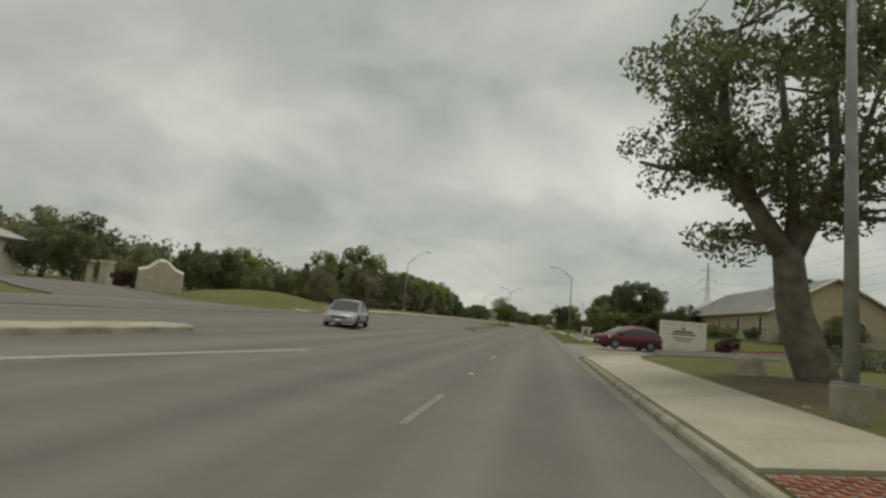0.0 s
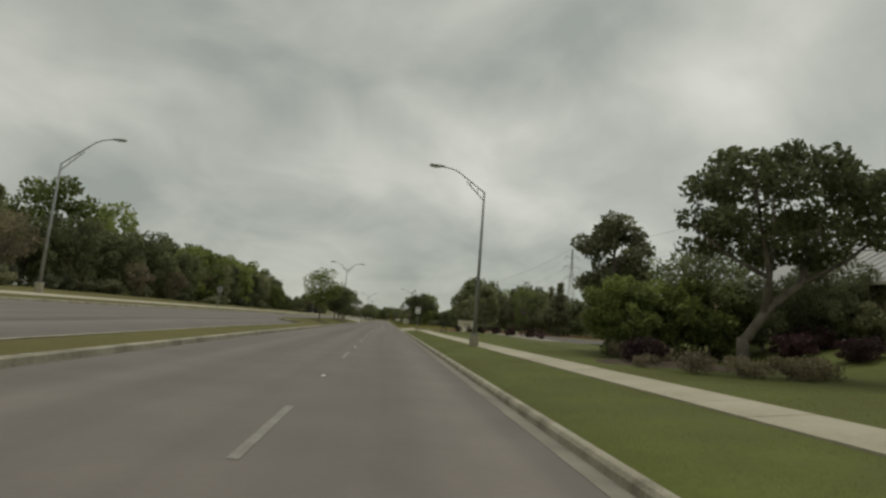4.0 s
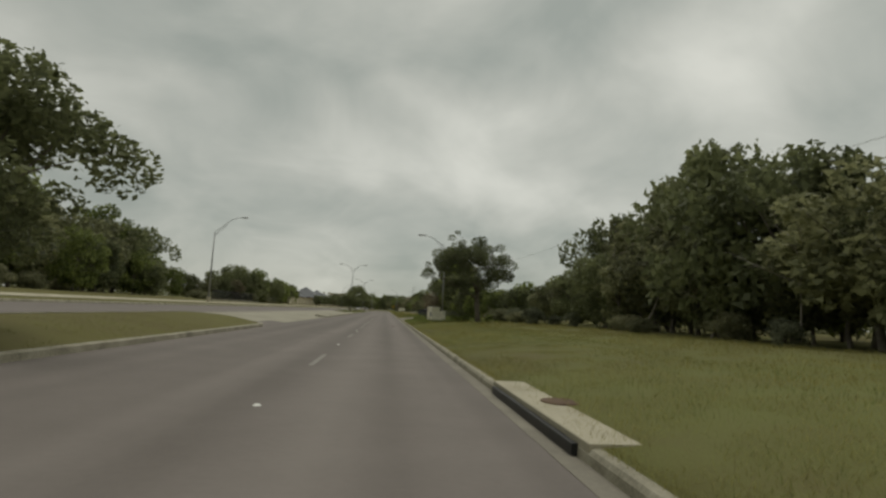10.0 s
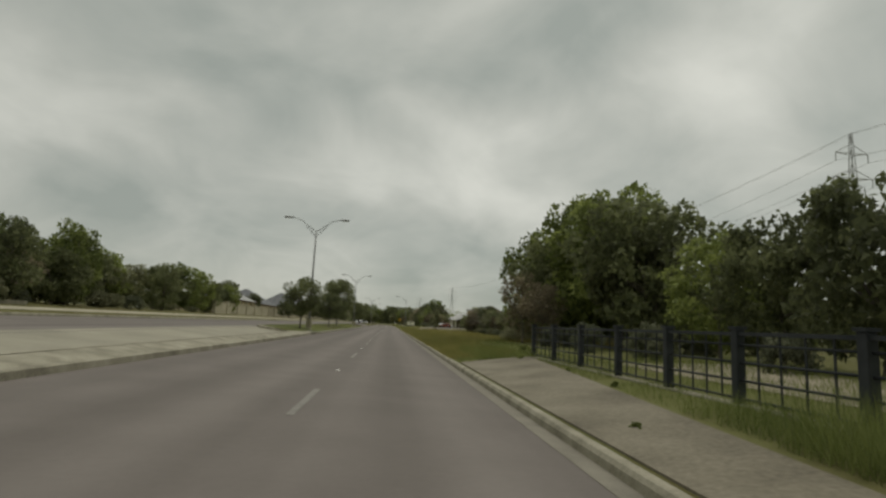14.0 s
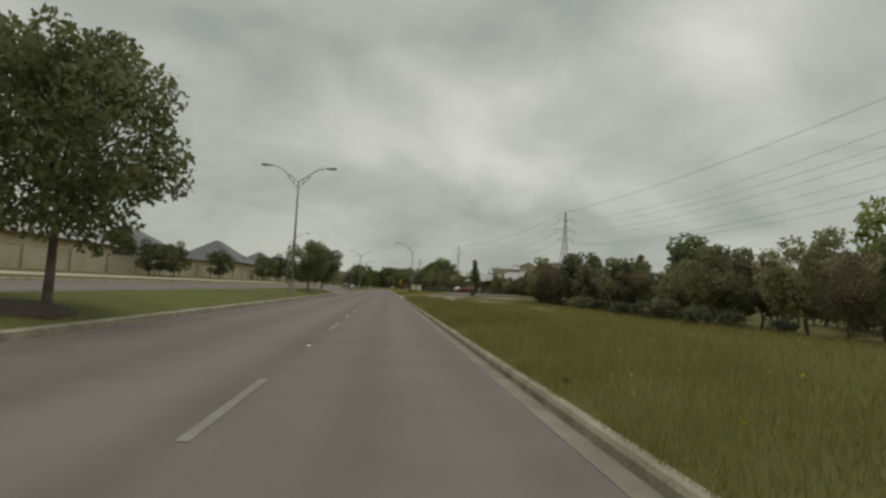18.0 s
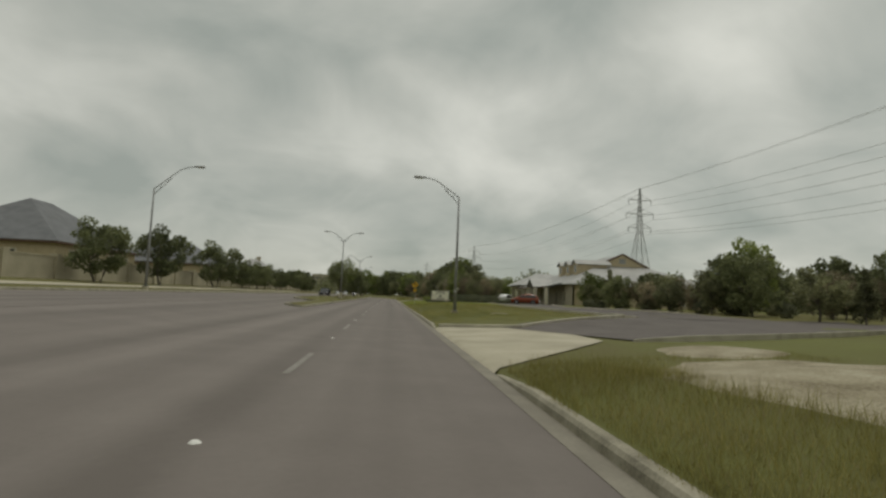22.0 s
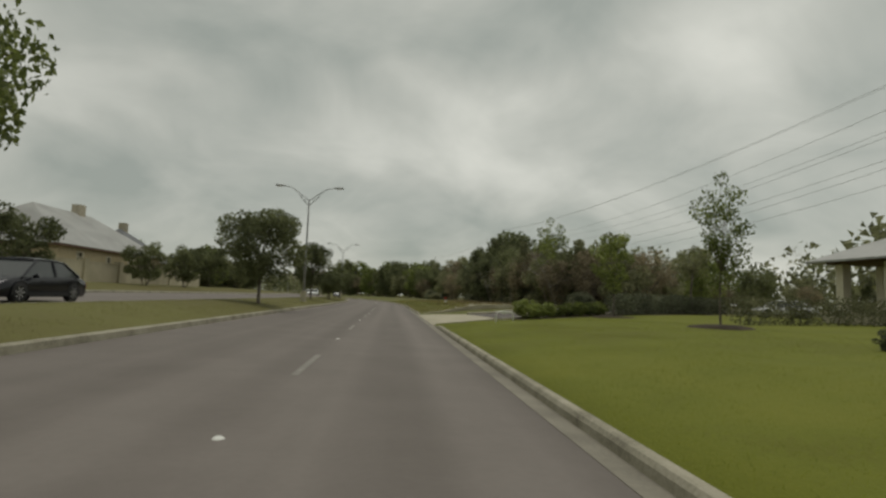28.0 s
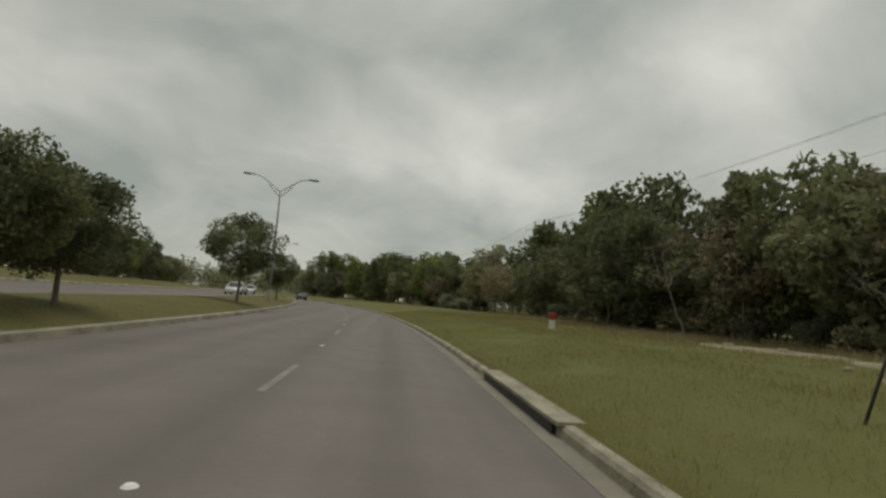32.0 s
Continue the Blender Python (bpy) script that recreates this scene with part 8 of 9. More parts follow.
plant(lawn_oak, [(24.5, 39.5, 0.52, 20), (29, 33, 0.8, 80), (36, 47, 0.9, 150), (34, 62, 0.7, 0)], "trees beside the stone house")
garden_tree = grand_tree(74, "garden_tree", "dark ragged evergreen oak with an upright crown in a planted bed", [
    ([(0, 0, -0.2), (0.02, 0.02, 0.9), (-0.05, 0.05, 2.2), (0.1, 0.0, 3.6), (0.35, 0.05, 5.0)], 0.13, 0.05),
    ([(0.02, 0.02, 1.3), (-0.6, 0.1, 2.2), (-1.0, 0.2, 3.2)], 0.06, 0.02), ([(0, 0.02, 1.5), (0.8, -0.1, 2.3), (1.4, -0.1, 3.0)], 0.06, 0.02),
    ([(0.05, 0, 3.2), (0.8, 0.1, 4.0), (1.3, 0.1, 5.2)], 0.05, 0.02), ([(0, 0, 2.4), (-0.1, 0.8, 3.4), (-0.3, 1.0, 4.6)], 0.05, 0.02), ([(0, 0, 2.4), (0.1, -0.8, 3.4), (0.3, -1.0, 4.6)], 0.05, 0.02)],
    (0.15, 0, 3.5), (1.45, 1.4, 2.45), 62, 130, 0.13, 0.46, M["dark_leaf"])
plant(garden_tree, [(9.7, 119.8, 0.98, 0), (8.9, 80.1, 1.22, 40, 1.0), (10.3, 82.2, 0.9, 200), (25, 34, 0.8, 0)], "trees in the planted beds")
garden_oak = grand_tree(75, "garden_oak_tree", "spreading oak with a low forked trunk in the garden", [
    ([(8.2, 68.6, 0.3), (8.15, 68.6, 1.1), (8.1, 68.55, 1.75)], 0.2, 0.17),
    ([(8.1, 68.55, 1.6), (8.9, 68.5, 2.7), (9.9, 68.5, 3.5), (10.3, 68.5, 4.5), (10.9, 68.6, 6.0)], 0.15, 0.05),
    ([(8.75, 68.5, 2.5), (8.85, 68.4, 3.7), (8.55, 68.3, 5.0), (8.3, 68.3, 6.6)], 0.11, 0.04),
    ([(8.9, 68.5, 2.9), (9.25, 68.8, 4.3), (9.6, 69.2, 6.6)], 0.1, 0.04),
    ([(8.85, 68.4, 3.6), (7.9, 69.0, 4.3), (7.0, 69.4, 5.2)], 0.08, 0.03),
    ([(9.9, 68.5, 3.5), (11.2, 68.2, 4.3), (12.2, 68.0, 5.2)], 0.09, 0.03)],
    (9.5, 68.7, 5.95), (3.1, 2.8, 2.0), 92, 120, 0.14, 0.56, M["oak_leaf"])
light_tree = tree(75, "young_tree", "tall light tree with thin feathery crown", 8.6, 1.4, 2.3, M["light_leaf"], 50, 60, 0.14, 0.08, "vase", bare=24)
plant(light_tree, [(12.6, 112.6, 0.72, 0), (12.9, 84.2, 0.95, 10), (10.3, 452.8, 0.74, 200, 1.3), (17.2, 497.4, 1.4, 60, 1.26), (16.0, 495.6, 1.2, 200, 1.25)], "tall light feathery trees")
bed_tree = tree(76, "garden_tree", "bushy green garden tree with branches low to the lawn", 5.6, 0.5, 3.0, M["oak_leaf"], 64, 210, 0.125, 0.09, stems=3)
plant(bed_tree, [(12.6, 77.4, 0.85, 90, 1.1), (15.6, 74.6, 0.62, 30), (17.0, 75.4, 0.72, 150), (13.9, 75.4, 0.6, 30), (25.5, 44, 0.75, 200), (23, 50.5, 0.6, 120)], "trees beside the stone house")
wall_tree = tree(77, "wall_tree", "bushy tree on the verge before the pale boundary wall", 4.6, 0.6, 2.4, M["oak_leaf"], 52, 110, 0.17, 0.1, stems=2)
plant(wall_tree, [(-26.4, 393, 1.0, 0, 1.1), (-26, 404.5, 1.05, 80, 1.1), (-25.2, 420, 1.15, 40), (-25.3, 432, 0.85, 190), (-25.6, 436.5, 0.8, 10), (-26, 362, 0.8, 100), (-26.2, 340, 0.7, 0), (-26, 345, 0.75, 130),
                 (-25.4, 444, 0.9, 70), (-26, 451, 0.9, 160), (-25.4, 462, 0.8, 20), (-26.2, 470, 0.9, 50), (-26, 488, 0.8, 220), (-25.6, 497, 0.9, 300)], "trees before the boundary wall")
back_tree = tree(78, "garden_tree", "leafy garden tree behind the boundary wall", 7.0, 1.2, 3.0, M["oak_leaf"], 46, 90, 0.26, 0.14, corners=3)
plant(back_tree, [(-38, 300, 0.9, 0), (-44, 318, 0.8, 60), (-37, 356, 0.85, 120), (-46, 372, 1.0, 200), (-36, 410, 0.8, 20), (-48, 430, 1.0, 90), (-37, 455, 0.9, 150), (-46, 482, 1.0, 270), (-60, 395, 1.1, 10), (-62, 345, 1.1, 50), (-60, 455, 1.1, 70)], "garden trees behind the wall")

# ---- shrubs, hedges and planted beds ----
red_shrub = tree(81, "shrub", "rounded dark red barberry shrub in a planted bed", 1.05, 0.0, 0.62, M["red_leaf"], 26, 70, 0.085, 0.03, twigs=6)
plant(red_shrub, [(9.5, 121, 0.9, 0), (11.5, 121.5, 1.0, 50), (11.1, 119, 1.0, 80), (12.8, 118.4, 1.1, 20), (11.45, 113.3, 1.0, 130), (13.3, 111.9, 1.1, 190), (13.9, 110.1, 1.15, 250), (8.2, 122, 0.85, 10), (6.9, 122.6, 0.8, 70),
                  (13.5, 49.4, 1.2, 0), (12.8, 48.0, 1.2, 90), (14.4, 50.2, 1.1, 30), (-34.4, 38.4, 1.5, 20), (-36.0, 39.4, 1.6, 120)], "dark red shrubs")
purple_shrub = tree(82, "shrub", "broad purple-leaved shrub beside the footway", 1.5, 0.0, 1.35, M["red_leaf"], 40, 80, 0.11, 0.04, twigs=8)
plant(purple_shrub, [(7.0, 72.6, 0.62, 0), (13.8, 73.6, 1.0, 80), (14.9, 73.9, 1.05, 200), (13.8, 70.5, 0.9, 40)], "shrubs beside the footway")
bright_bush = tree(85, "garden_bush", "tall loose bright green bush beside the footway", 4.0, 0.1, 1.7, M["light_leaf"], 50, 150, 0.12, 0.05, stems=3)
plant(bright_bush, [(7.6, 76.2, 0.92, 0), (9.0, 77.5, 1.05, 90), (10.6, 76.6, 0.98, 200), (11.8, 76.0, 1.05, 300)], "bushes beside the footway")
dry_shrub = tree(86, "shrub", "low twiggy grey-brown shrub beside the footway", 0.9, 0.0, 0.85, M["dry_leaf"], 30, 34, 0.07, 0.02, twigs=24)
plant(dry_shrub, [(6.6, 68.4, 0.8, 0), (7.5, 67.6, 0.9, 60), (8.6, 67.4, 1.0, 130), (9.6, 67.8, 1.05, 190), (10.6, 68.5, 1.0, 20), (5.9, 70.2, 0.7, 250), (7.2, 74.4, 1.1, 80), (8.6, 74.6, 1.2, 10)], "dry shrubs beside the footway")
round_shrub = tree(83, "shrub", "clipped round evergreen shrub in a planted bed", 1.3, 0.0, 1.0, M["dark_leaf"], 40, 80, 0.085, 0.03, twigs=6)
plant(round_shrub, [(16.4, 58, 1.0, 0), (16.2, 62, 1.1, 30), (16.4, 66, 1.0, 70), (16.0, 70, 1.2, 110), (16.9, 74, 1.3, 10), (17.8, 76, 1.2, 80), (15.3, 66.5, 0.8, 0), (18, 56, 0.9, 20), (19.5, 52, 0.9, 60), (20.8, 52, 1.0, 120), (22.5, 52.1, 0.9, 10)], "evergreen shrubs")
bed_shrub = tree(84, "shrub", "low grey-green shrub in the bed before the clinic", 0.75, 0.0, 0.75, M["sage_leaf"], 30, 80, 0.075, 0.03, twigs=6)
rng_bed = random.Random(84)
beds = [(4.2 + 0.55 * i + rng_bed.uniform(-0.2, 0.2), 433.2 + rng_bed.uniform(-0.3, 0.3), rng_bed.uniform(0.6, 0.85), rng_bed.uniform(0, 360)) for i in range(8)]
beds += [(9 + i * 0.95, 444 - i * 0.9 + rng_bed.uniform(-0.4, 0.4), rng_bed.uniform(0.8, 1.3), rng_bed.uniform(0, 360)) for i in range(11)]
plant(bed_shrub, beds, "shrubs in the planted beds")


def hedge(name, label, x0, x1, s0, s1, h, leaf, size, per):
    rng = np.random.default_rng(int(x0 * 7 + s0))
    n = max(3, int((abs(x1 - x0) + abs(s1 - s0)) * 2.6))
    C, R = [], []
    for i in range(n):
        u = (i + rng.uniform()) / n
        x, s = x0 + (x1 - x0) * u, s0 + (s1 - s0) * u
        z = ground_z(x, s)
        for k in (0.25, 0.7):
            C.append((x + rng.uniform(-0.15, 0.15), s + rng.uniform(-0.15, 0.15), z + h * k * rng.uniform(0.9, 1.1))); R.append(h * 0.42 * rng.uniform(0.9, 1.2))
    t = empty(name, Matrix(), label, "hedge")
    V, n = leaf_cloud(rng, C, R, per, size, 0.85)
    leaf_object("foliage", V, n, leaf, t)
    V, F = joined([tube([(c[0], c[1], ground_z(c[0], c[1]) - 0.05), (c[0] + 0.05, c[1], c[2])], [0.03, 0.015], 5) for c in C[::4]])
    mesh_object("stem", V, F, M["bark"], t)
    return t


hedge("hedge", "clipped dark green hedge behind the old oak", 12.5, 30, 32.8, 35.8, 1.15, M["dark_leaf"], 0.1, 260)
hedge("hedge", "clipped green hedge before the stone house", 15.8, 16.6, 78, 92, 1.5, M["dark_leaf"], 0.12, 200)
hedge("hedge", "loose grey-green shrub hedge before the clinic", 9.0, 24.0, 438.8, 441.5, 1.15, M["sage_leaf"], 0.09, 240)
hedge("hedge", "loose sage-green shrub hedge along the edge of the lawn", 13.8, 27.0, 457.4, 458.8, 1.3, M["brush_leaf"], 0.09, 260)
hedge("hedge", "dense loose hedge bordering the bed beside the drive", 14.0, 31, 471.6, 484.5, 1.55, M["sage_leaf"], 0.09, 260)
drive_shrub = tree(85, "shrub", "rounded yellow-green shrub at the edge of the drive", 1.15, 0.0, 0.68, M["light_leaf"], 34, 90, 0.075, 0.03, twigs=6)
plant(drive_shrub, [(6.2, 466.5, 1.15, 0), (7.1, 467.1, 0.8, 40), (8.0, 467.9, 0.85, 90), (8.9, 468.6, 0.7, 150), (9.9, 469.4, 0.8, 200), (10.9, 470.2, 0.85, 260), (11.9, 471.0, 0.8, 300), (12.9, 471.8, 0.85, 20)], "shrubs beside the drive")
slim_tree = tree(86, "young_tree", "slender upright young tree on the mulched lawn edge", 5.0, 1.0, 1.15, M["light_leaf"], 44, 60, 0.1, 0.05, bare=8)
plant(slim_tree, [(12.4, 467.8, 1.24, 0)])
crooked_tree = tree(87, "lone_tree", "small crooked dark tree behind the hedge", 6.2, 3.2, 1.7, M["dark_leaf"], 30, 90, 0.12, 0.12, "flat", bare=8)
plant(crooked_tree, [(24.8, 479.6, 1.0, 0)])

# ---- rocks and mulch ----
def rock(name, label, x, s, sx, sy, h, seed, mat, group=""):
    rng = random.Random(seed)
    bm = bmesh.new()
    bmesh.ops.create_icosphere(bm, subdivisions=3, radius=1.0)
    for v in bm.verts:
        q = v.co * 1.3 + Vector((seed * 3.1, 0, 0))
        k = 1 + 0.28 * noise.noise(q) + 0.1 * noise.noise(q * 3.2)
        c = v.co * k
        v.co = Vector((max(-0.8, min(0.85, c.x)) * sx, max(-0.85, min(0.8, c.y)) * sy, max(-0.4, min(0.72, c.z)) * h))
    ob = part(name, bm, mat, None, "", False)
    X, Y = way(x, s)
    ob.matrix_basis = pose(X, Y, on_ground(x, s) + h * 0.28, 0, 0, rng.uniform(0, 360))
    return tagged(ob, label, "rock", group)


rng_litter = random.Random(12)
for i in range(22):
    r = rng_litter.uniform(0.025, 0.07)
    rock("stone", "small pale limestone stone in the leaf litter", rng_litter.uniform(2.6, 6.0), rng_litter.uniform(10, 17), r * 1.4, r, r * 0.6, 140 + i, M["limestone"], "stones under the old oak")
rock("boulder", "pale limestone boulder on the mulched verge", 4.0, 17.3, 0.55, 0.38, 0.62, 1, M["limestone"])
for i, (x, s, r) in enumerate(((12.5, 131, 0.5), (13.8, 132, 0.65), (15.2, 131.4, 0.5), (16.8, 132.5, 0.6), (18.5, 132, 0.5), (20, 133, 0.6), (12.6, 487, 0.4), (11.5, 497, 0.3), (12.8, 498.5, 0.28), (13, 505, 0.25), (10.8, 508, 0.2), (13.6, 500, 0.35), (5.7, 486.3, 0.36), (3.9, 483.6, 0.16), (8.4, 489.0, 0.3), (5.3, 491.0, 0.14))):
    rock("boulder", "rough pale limestone rock on the ground", x, s, r, r * 0.75, r * 0.8, 5 + i, M["limestone"], "loose limestone rocks")

rng_rock = random.Random(19)
for i in range(44):
    s = rng_rock.uniform(481, 514)
    r = rng_rock.choice((0.07, 0.09, 0.12, 0.16, 0.22))
    rock("stone", "small pale limestone stone lying in the weeds", 7.4 + rng_rock.gauss(0, 1.1) + (s - 484) * 0.1, s, r, r * 0.8, r * 0.7, 40 + i, M["limestone"], "stones beside the woods")


def patch(name, label, x, s, rx, rs, mat, lift=0.02, seed=1, mound=0.0):
    """A ragged patch of ground cover laid on the grass, swelling a little in its middle."""
    n, rings = 40, 6
    V, F = [], []
    for j in range(rings + 1):
        for i in range(n):
            a = 2 * math.pi * i / n
            k = (j / rings) * (1 + 0.22 * noise.noise((math.cos(a) * 1.5 + seed * 5, math.sin(a) * 1.5, 0)) + 0.12 * noise.noise((math.cos(a) * 5 + seed, math.sin(a) * 5, 2)))
            px, ps = x + rx * k * math.cos(a), s + rs * k * math.sin(a)
            X, Y = way(px, ps)
            base = median_z(px) if -12.6 < px < -8.4 else ground_z(px, ps)
            V.append((X, Y, base + (lift if j < rings else -0.03) + mound * (1 - (j / rings) ** 2)))
    for j in range(rings):
        for i in range(n):
            F.append((j * n + i, j * n + (i + 1) % n, (j + 1) * n + (i + 1) % n, (j + 1) * n + i))
    F.append(tuple(range(n))[::-1])
    return tagged(mesh_object(name, V, F, mat, None, True), label, "", "", "structure")


patch("grass_bank", "low grassy bank beside the far carriageway", -30, 52, 4.2, 12, M["field"], 0.02, 41, 0.9)
patch("mulch", "bare brown earth and leaf litter under the old oak", 4.7, 14.6, 2.4, 5.2, M["litter"], 0.03, 1, 0.08)
patch("mulch", "dark mulch under the shrubs beside the footway", 9.5, 72.5, 4.6, 3.2, M["mulch"], 0.03, 2)
patch("mulch", "ring of dark mulch round the young lawn tree", 10.3, 452.8, 1.2, 1.2, M["mulch"], 0.03, 3, 0.12)
patch("mulch", "dark mulch of the bed round the clinic's sign", 6.2, 433.4, 2.6, 0.9, M["mulch"], 0.03, 4)
patch("mulch", "dark mulch of the curving shrub bed", 13.8, 439.6, 3.6, 4.0, M["mulch"], 0.03, 5)
draped("mulch", 0, 0, 0, 0, M["mulch"], 0.03, 12, 4, "dark mulch of the long shrub bed beside the drive", corners=((5.4, 465.0), (27, 479.5), (28, 482.5), (5.2, 466.6)))
patch("mulch", "ring of dark mulch round the slender lawn tree", 12.4, 467.6, 1.5, 1.3, M["mulch"], 0.035, 7, 0.05)
for i, (x, s) in enumerate(((-10, 143.3), (-10, 155.6), (-10, 283), (-10, 294), (-10, 337), (-10, 432), (-10, 441), (-10, 116.6))):
    patch("mulch", "bare earth under the island tree", x, s, 1.0, 1.6, M["mulch"], 0.02, 10 + i, 0.03)
SOIL = ((5.5, 352.3, 3.4, 4.8), (6.4, 358.6, 1.6, 1.6), (5.8, 349.0, 0.8, 3.0), (5.2, 343.6, 0.7, 3.2), (4.8, 338.0, 0.75, 3.0), (4.6, 332.6, 0.6, 2.2), (5.2, 327.5, 0.5, 2.0), (10, 343, 3.0, 2.4), (7.5, 334, 1.2, 3.0), (11, 327, 1.4, 2.5), (12, 352.5, 3.5, 1.5), (9.0, 494.5, 1.3, 4.0), (7.6, 499, 0.9, 2.5), (11.0, 509, 1.2, 4), (8.3, 487, 1.6, 2.4), (10.5, 503, 0.8, 2.2))
for i, (x, s, rx, rs) in enumerate(SOIL):
    patch("bare_soil", "pale stony bare soil between the weeds", x, s, rx, rs, M["pale_soil"], 0.05, 30 + i)

# ---- grass, weeds and flowers ----
def clear_of_paving(x, s):
    if x > 0:
        for a, b in DRIVES:
            if a - 0.3 + 1.3 * min(x, 4.6) < s < b + 0.3 and x < 12:
                return False
        if 25 < s < 128 and WALK_NEAR < x - lerp([(60, 0.9), (104, 0)], s) < WALK_FAR:
            return False
        if 215.5 < s < 234.6 and x < 1.5 + (s - 216) * 0.07:
            return False
        if -40 < s < 26 and x < WALK_FAR_START:
            return False
    for sx, ss, rx, rs in SOIL:
        if ((x - sx) / rx) ** 2 + ((s - ss) / rs) ** 2 < 0.75:
            return False
    return True


def blades(name, label, areas, mat, seed):
    """areas: rows of (x0, x1, s0, s1, per square metre, least height, greatest height, width)."""
    rng = np.random.default_rng(seed)
    V = []
    for x0, x1, s0, s1, dens, h0, h1, w in areas:
        w = w * 0.4
        n = int((x1 - x0) * (s1 - s0) * dens * 1.7)
        xs, ss = rng.uniform(x0, x1, n), rng.uniform(s0, s1, n)
        clump = np.array([noise.noise((a * 0.7, b * 0.7, seed)) + 0.6 * noise.noise((a * 0.17, b * 0.17, seed + 4)) for a, b in zip(xs, ss)])
        for x, s, c in zip(xs, ss, clump):
            if c < (-0.7 if h1 > 0.3 else -0.28) or not clear_of_paving(x, s):
                continue
            X, Y = way(x, s)
            z = (median_z(x) if -12.6 < x < -8.4 else ground_z(x, s)) - 0.01
            h = (h0 + (h1 - h0) * rng.uniform() ** 1.6) * (0.75 + 0.5 * min(1, max(0, c + 0.4)))
            a = rng.uniform(0, 6.283)
            lean = h * (rng.uniform(0.25, 1.0) if h1 > 0.15 else rng.uniform(0.6, 1.6))
            lx, ly = math.cos(a) * lean, math.sin(a) * lean
            cx, cy = -math.sin(a) * w * 0.6, math.cos(a) * w * 0.6
            V += [(X - cx, Y - cy, z), (X + cx, Y + cy, z), (X + lx, Y + ly, z + h)]
    V = np.array(V)
    return tagged(leaf_object(name, V, len(V) // 3, mat, None), label, "grass", "", "stuff")


def flowers(name, label, areas, mat, seed):
    rng = np.random.default_rng(seed)
    C = []
    for x0, x1, s0, s1, n, h0, h1 in areas:
        for i in range(n):
            x, s = rng.uniform(x0, x1), rng.uniform(s0, s1)
            C.append((x, s, ground_z(x, s) + rng.uniform(h0, h1)))
    V, n = leaf_cloud(rng, C, [0.02] * len(C), 4 / 0.0004, 0.024)
    return tagged(leaf_object(name, V, n, mat, None), label, "flowers", "", "stuff")


WALK_NEAR, WALK_FAR, WALK_FAR_START = 1.95, 3.2, 2.3
blades("grass", "short olive-green mown grass of the verges", [
    (0.2, 2.9, 26, 147, 190, 0.03, 0.08, 0.010), (3.8, 8, 26, 147, 90, 0.03, 0.08, 0.014), (2.3, 7, 8, 21, 45, 0.03, 0.08, 0.012), (2.3, 7, 21, 30, 120, 0.03, 0.08, 0.012),
    (-8.75, -8.5, 110, 170, 150, 0.03, 0.09, 0.012), (-12.4, -8.75, 112, 168, 45, 0.03, 0.08, 0.02), (-12.4, -8.6, 268, 352, 45, 0.03, 0.08, 0.02), (-12.4, -8.6, 405, 520, 45, 0.03, 0.08, 0.02)], M["verge"], 91)
blades("grass", "rough uncut grass beside the drive to the clinic", [(0.2, 6, 372, 420, 170, 0.04, 0.15, 0.014), (6, 11, 374, 420, 60, 0.05, 0.16, 0.02)], M["weed"], 97)
blades("lawn_grass", "bright green mown lawn before the clinic", [(0.2, 5, 418, 462, 170, 0.02, 0.06, 0.012), (5, 12, 418, 470, 50, 0.02, 0.06, 0.02)], M["lawn_blade"], 92)
blades("weeds", "rough ankle-high grass and weeds beside the road", [
    (0.2, 3.5, 148, 206, 260, 0.03, 0.13, 0.012), (3.5, 8, 148, 206, 90, 0.04, 0.16, 0.02), (8, 15, 148, 206, 40, 0.06, 0.24, 0.028), 
    (0.2, 3, 236, 262, 260, 0.08, 0.34, 0.015), (0.2, 3.2, 262, 345, 270, 0.08, 0.36, 0.015), (3.2, 8, 250, 345, 100, 0.12, 0.42, 0.022), (8, 18, 250, 348, 42, 0.15, 0.5, 0.03), (0.2, 2.8, 343, 357, 330, 0.08, 0.36, 0.015), (2.8, 8, 345, 358, 130, 0.06, 0.25, 0.016),
    (0.09, 0.3, 148, 214, 330, 0.05, 0.14, 0.012), (0.09, 0.32, 237, 354, 520, 0.05, 0.2, 0.013), (0.1, 0.3, 374, 420, 330, 0.04, 0.12, 0.012), (0.1, 0.3, 479, 550, 330, 0.04, 0.12, 0.012),
    (0.2, 4, 477, 550, 200, 0.03, 0.13, 0.013), (4, 8, 477, 550, 80, 0.05, 0.2, 0.02), (8, 16, 477, 550, 40, 0.06, 0.25, 0.028)], M["weed"], 93)
blades("dry_grass", "dry straw-coloured grass among the weeds", [
    (0.2, 14, 148, 206, 8, 0.06, 0.2, 0.012), (0.25, 17, 250, 356, 14, 0.12, 0.45, 0.014), (4, 15, 479, 550, 24, 0.08, 0.3, 0.016), (10, 16, 490, 545, 60, 0.15, 0.5, 0.02)], M["straw"], 94)
blades("green_grass", "green clumps of grass among the weeds", [
    (0.3, 6, 150, 206, 45, 0.05, 0.16, 0.014), (0.3, 5, 238, 345, 60, 0.1, 0.38, 0.016), (0.3, 5, 374, 418, 50, 0.05, 0.2, 0.014), (0.3, 6, 479, 545, 50, 0.04, 0.16, 0.014)], M["lush"], 99)
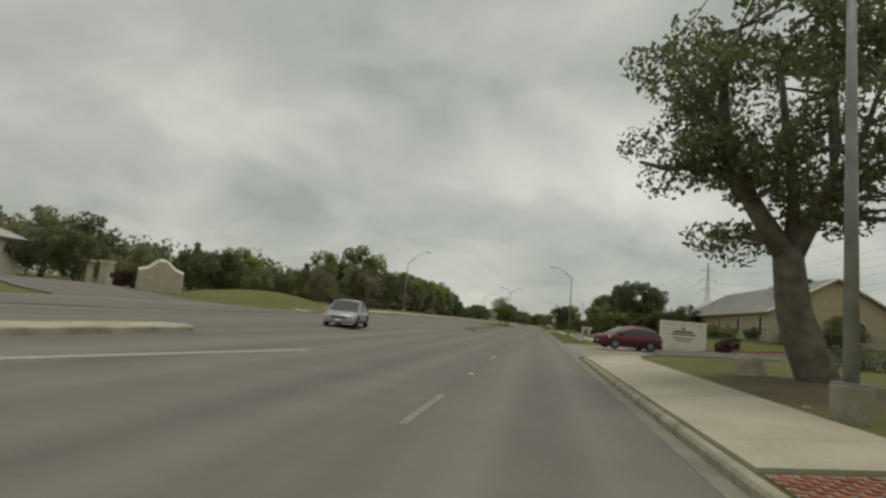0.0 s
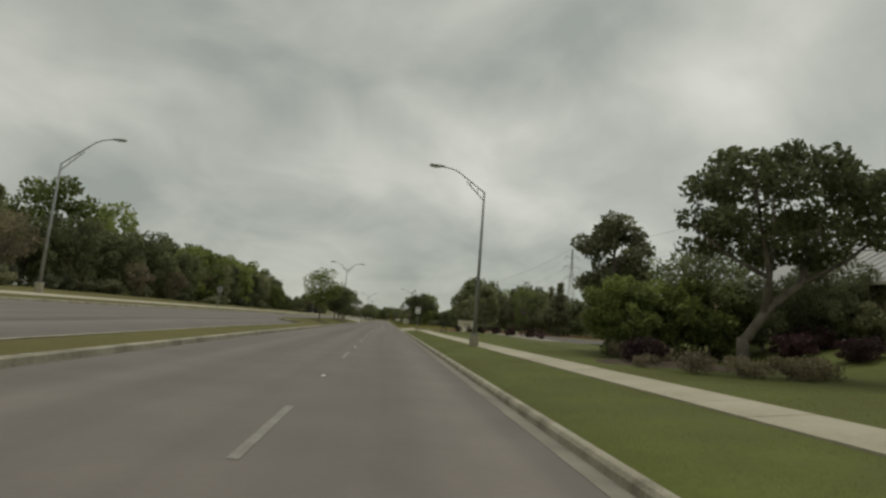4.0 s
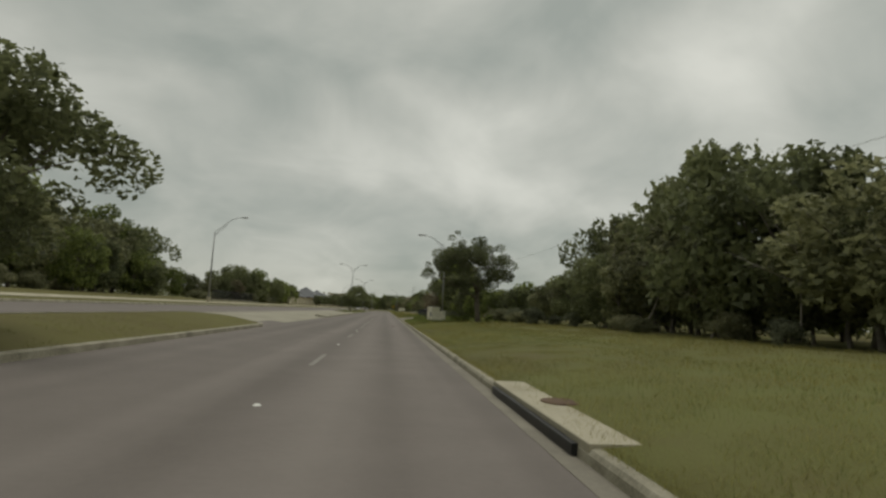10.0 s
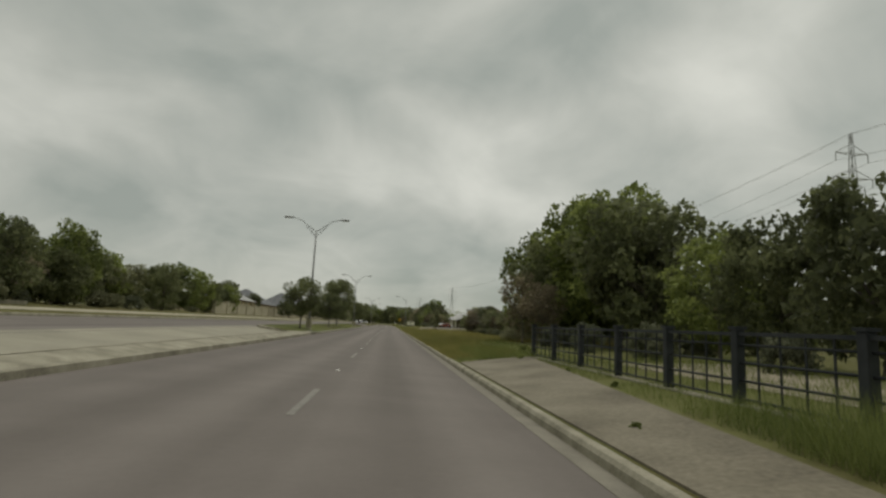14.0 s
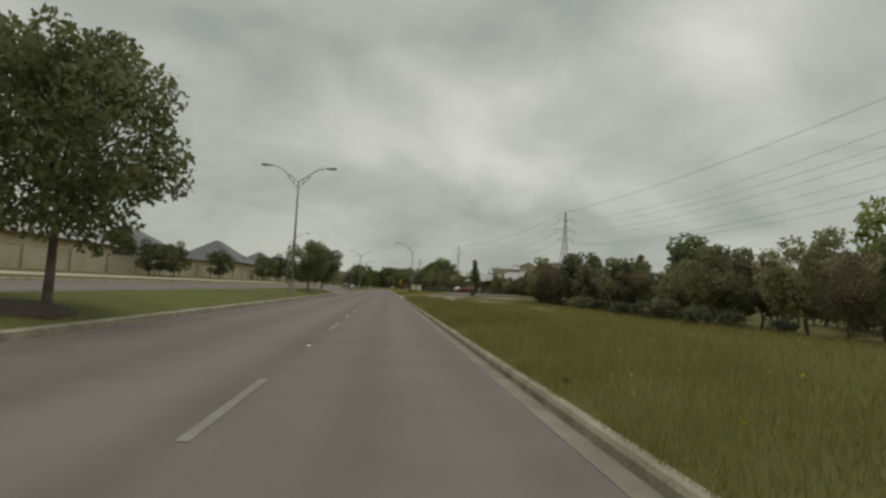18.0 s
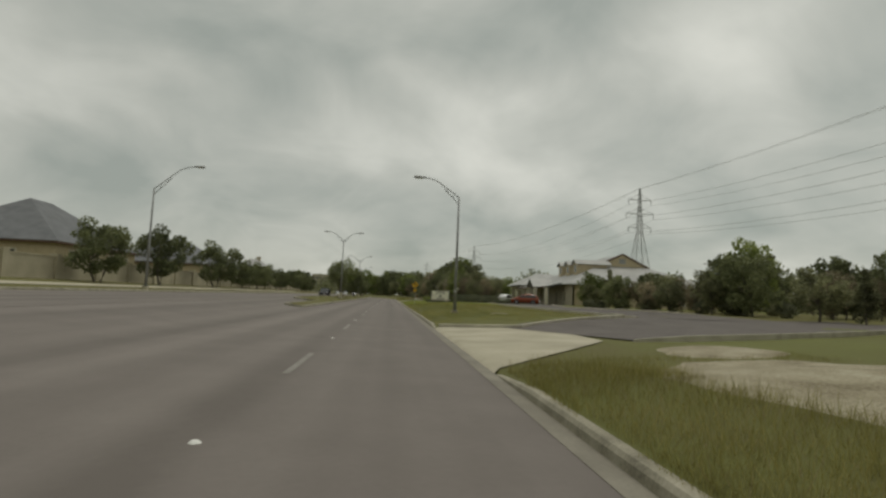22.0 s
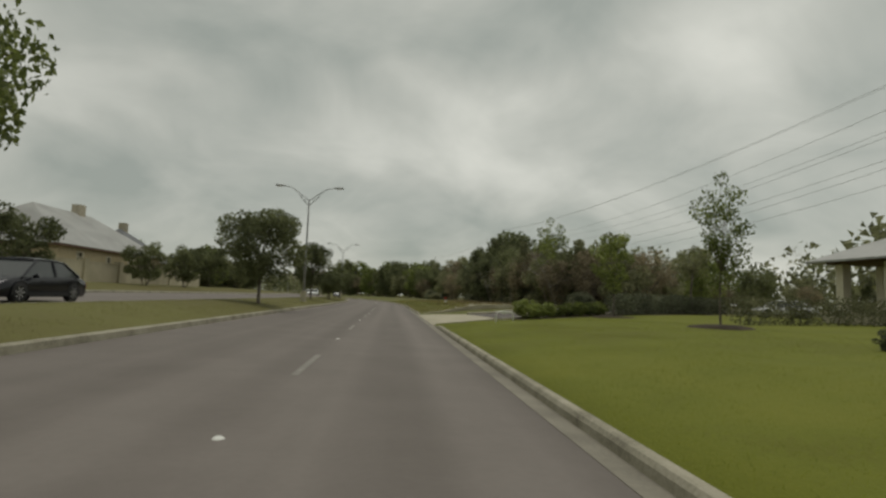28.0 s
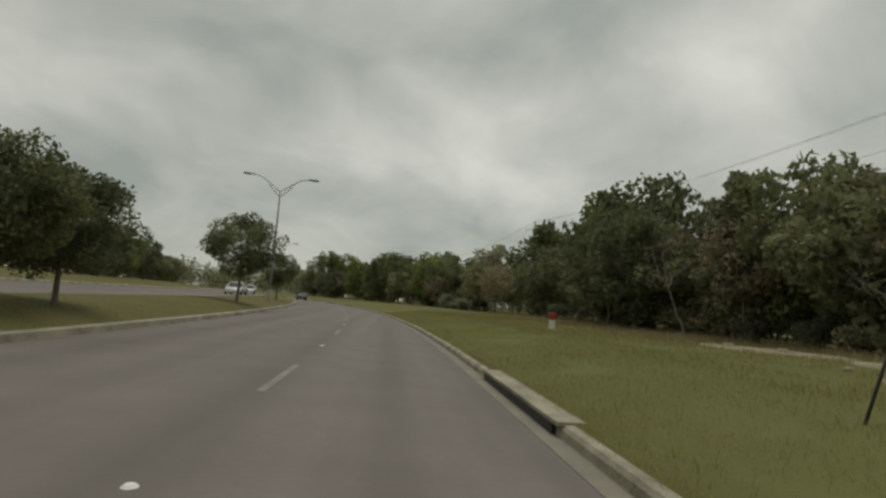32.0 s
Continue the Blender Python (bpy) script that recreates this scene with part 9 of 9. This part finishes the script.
blades("tall_grass", "waist-high green grass beside the culvert slab and the cabinets", [(1.6, 5.2, 200, 203, 150, 0.15, 0.5, 0.016), (1.5, 2.6, 203, 208.5, 190, 0.15, 0.5, 0.016), (3.8, 6.5, 204.5, 210, 130, 0.2, 0.6, 0.018), (1.3, 2.9, 216.2, 220.2, 480, 0.25, 0.72, 0.018), (1.9, 3.0, 220, 222.5, 300, 0.2, 0.5, 0.016), (0.3, 1.3, 212, 215.5, 260, 0.1, 0.4, 0.016), (1.0, 3.2, 234.6, 242, 220, 0.15, 0.5, 0.016), (0.2, 4.5, 200, 236, 170, 0.06, 0.25, 0.016), (4.5, 10, 202, 232, 60, 0.1, 0.4, 0.025)], M["lush"], 98)
flowers("wild_flowers", "small yellow wild flowers among the weeds", [(0.5, 9, 176, 205, 90, 0.1, 0.3), (0.4, 8, 252, 300, 160, 0.25, 0.55), (0.5, 4, 380, 392, 60, 0.1, 0.25), (3, 9, 310, 340, 70, 0.2, 0.5)], M["yellow_flower"], 95)
weed_clump = tree(96, "weed_clump", "leafy knee-high weed clump on the roadside", 0.7, 0.0, 0.5, M["light_leaf"], 22, 60, 0.07, 0.012, twigs=8)
plant(weed_clump, [(0.62, 334.4, 0.50, 0), (2.4, 240.4, 0.56, 40), (1.2, 241.5, 0.43, 80), (2.2, 243, 0.56, 100), (3.4, 237.5, 1.00, 70),
                  (0.45, 303.7, 0.31, 10), (0.6, 302.8, 0.46, 120), (0.75, 302.1, 0.53, 220), (1.5, 302.4, 0.56, 60), (2.6, 303.2, 0.43, 10), (1.1, 304.6, 0.37, 300), (0.5, 300.2, 0.43, 90), (1.4, 299, 0.50, 30), (3.3, 300.5, 0.50, 180),
                  (0.42, 272.4, 0.28, 10), (0.5, 270.8, 0.31, 70), (0.75, 268.4, 0.46, 20), (1.25, 268.6, 0.50, 210), (0.6, 266.5, 0.43, 140), (1.9, 267.5, 0.43, 300), (0.7, 263.2, 0.50, 0), (1.6, 262.4, 0.56, 50), (0.55, 259.5, 0.50, 110), (1.3, 258.2, 0.62, 190), (2.2, 259.4, 0.56, 250),
                  (0.55, 281, 0.25, 10), (0.6, 289.5, 0.28, 60), (0.5, 312.5, 0.25, 0), (1.4, 322.4, 0.31, 100), (0.6, 387.1, 0.31, 0), (0.45, 382.8, 0.19, 40), (5, 391.4, 0.37, 120),
                  (5.2, 205, 1.70, 0), (6.4, 204, 1.90, 20), (7.6, 203, 2.00, 60), (6, 202.4, 1.80, 130), (8.8, 203.6, 2.20, 0), (5.2, 200.8, 1.50, 200), (0.9, 221.6, 0.35, 40), (2.3, 225.6, 0.40, 0), (2.5, 229.2, 0.40, 200), (2.4, 234.2, 0.60, 0), (1, 234.9, 0.40, 0)], "weed clumps beside the road")


# ---- paving bricks of the red ramp ----
def paving_bricks():
    ramp = empty("brick_paving", Matrix(), "red paving bricks of the crossing ramp", "", "", "structure")
    bm = box_bm(-0.098, 0.098, -0.048, 0.048, -0.03, 0.012, None, 0.004)
    first = part("brick", bm, M["brick_red"], ramp)
    rng = random.Random(5)
    n = 0
    for i in range(10):
        for j in range(28):
            x = 0.33 + i * 0.203 + (0.1 if j % 2 else 0.0)
            s = 3.46 + j * 0.1015
            m = pose(x, s, ground_z(x, s) + 0.011 + rng.uniform(-0.002, 0.002), rng.uniform(-0.6, 0.6), rng.uniform(-0.6, 0.6), rng.uniform(-0.7, 0.7))
            ob = first if n == 0 else new("brick", first.data)
            ob.parent = ramp
            ob.matrix_basis = m
            n += 1
    # the part of the ramp that lies behind is one piece
    V, F = [], []
    for i in range(10):
        for j in range(29):
            x, s = 0.33 + i * 0.203 + (0.1 if j % 2 else 0.0), 0.5 + j * 0.1015
            z = ground_z(x, s) + 0.02
            k = len(V)
            V += [(x + a * 0.098, s + b * 0.048, z + c) for c in (0, -0.03) for a, b in ((-1, -1), (1, -1), (1, 1), (-1, 1))]
            F += [(k, k + 1, k + 2, k + 3), (k, k + 4, k + 5, k + 1), (k + 1, k + 5, k + 6, k + 2), (k + 2, k + 6, k + 7, k + 3), (k + 3, k + 7, k + 4, k)]
    tagged(mesh_object("bricks", V, F, M["brick_red"], ramp), "more red paving bricks of the ramp", "", "", "stuff")


paving_bricks()
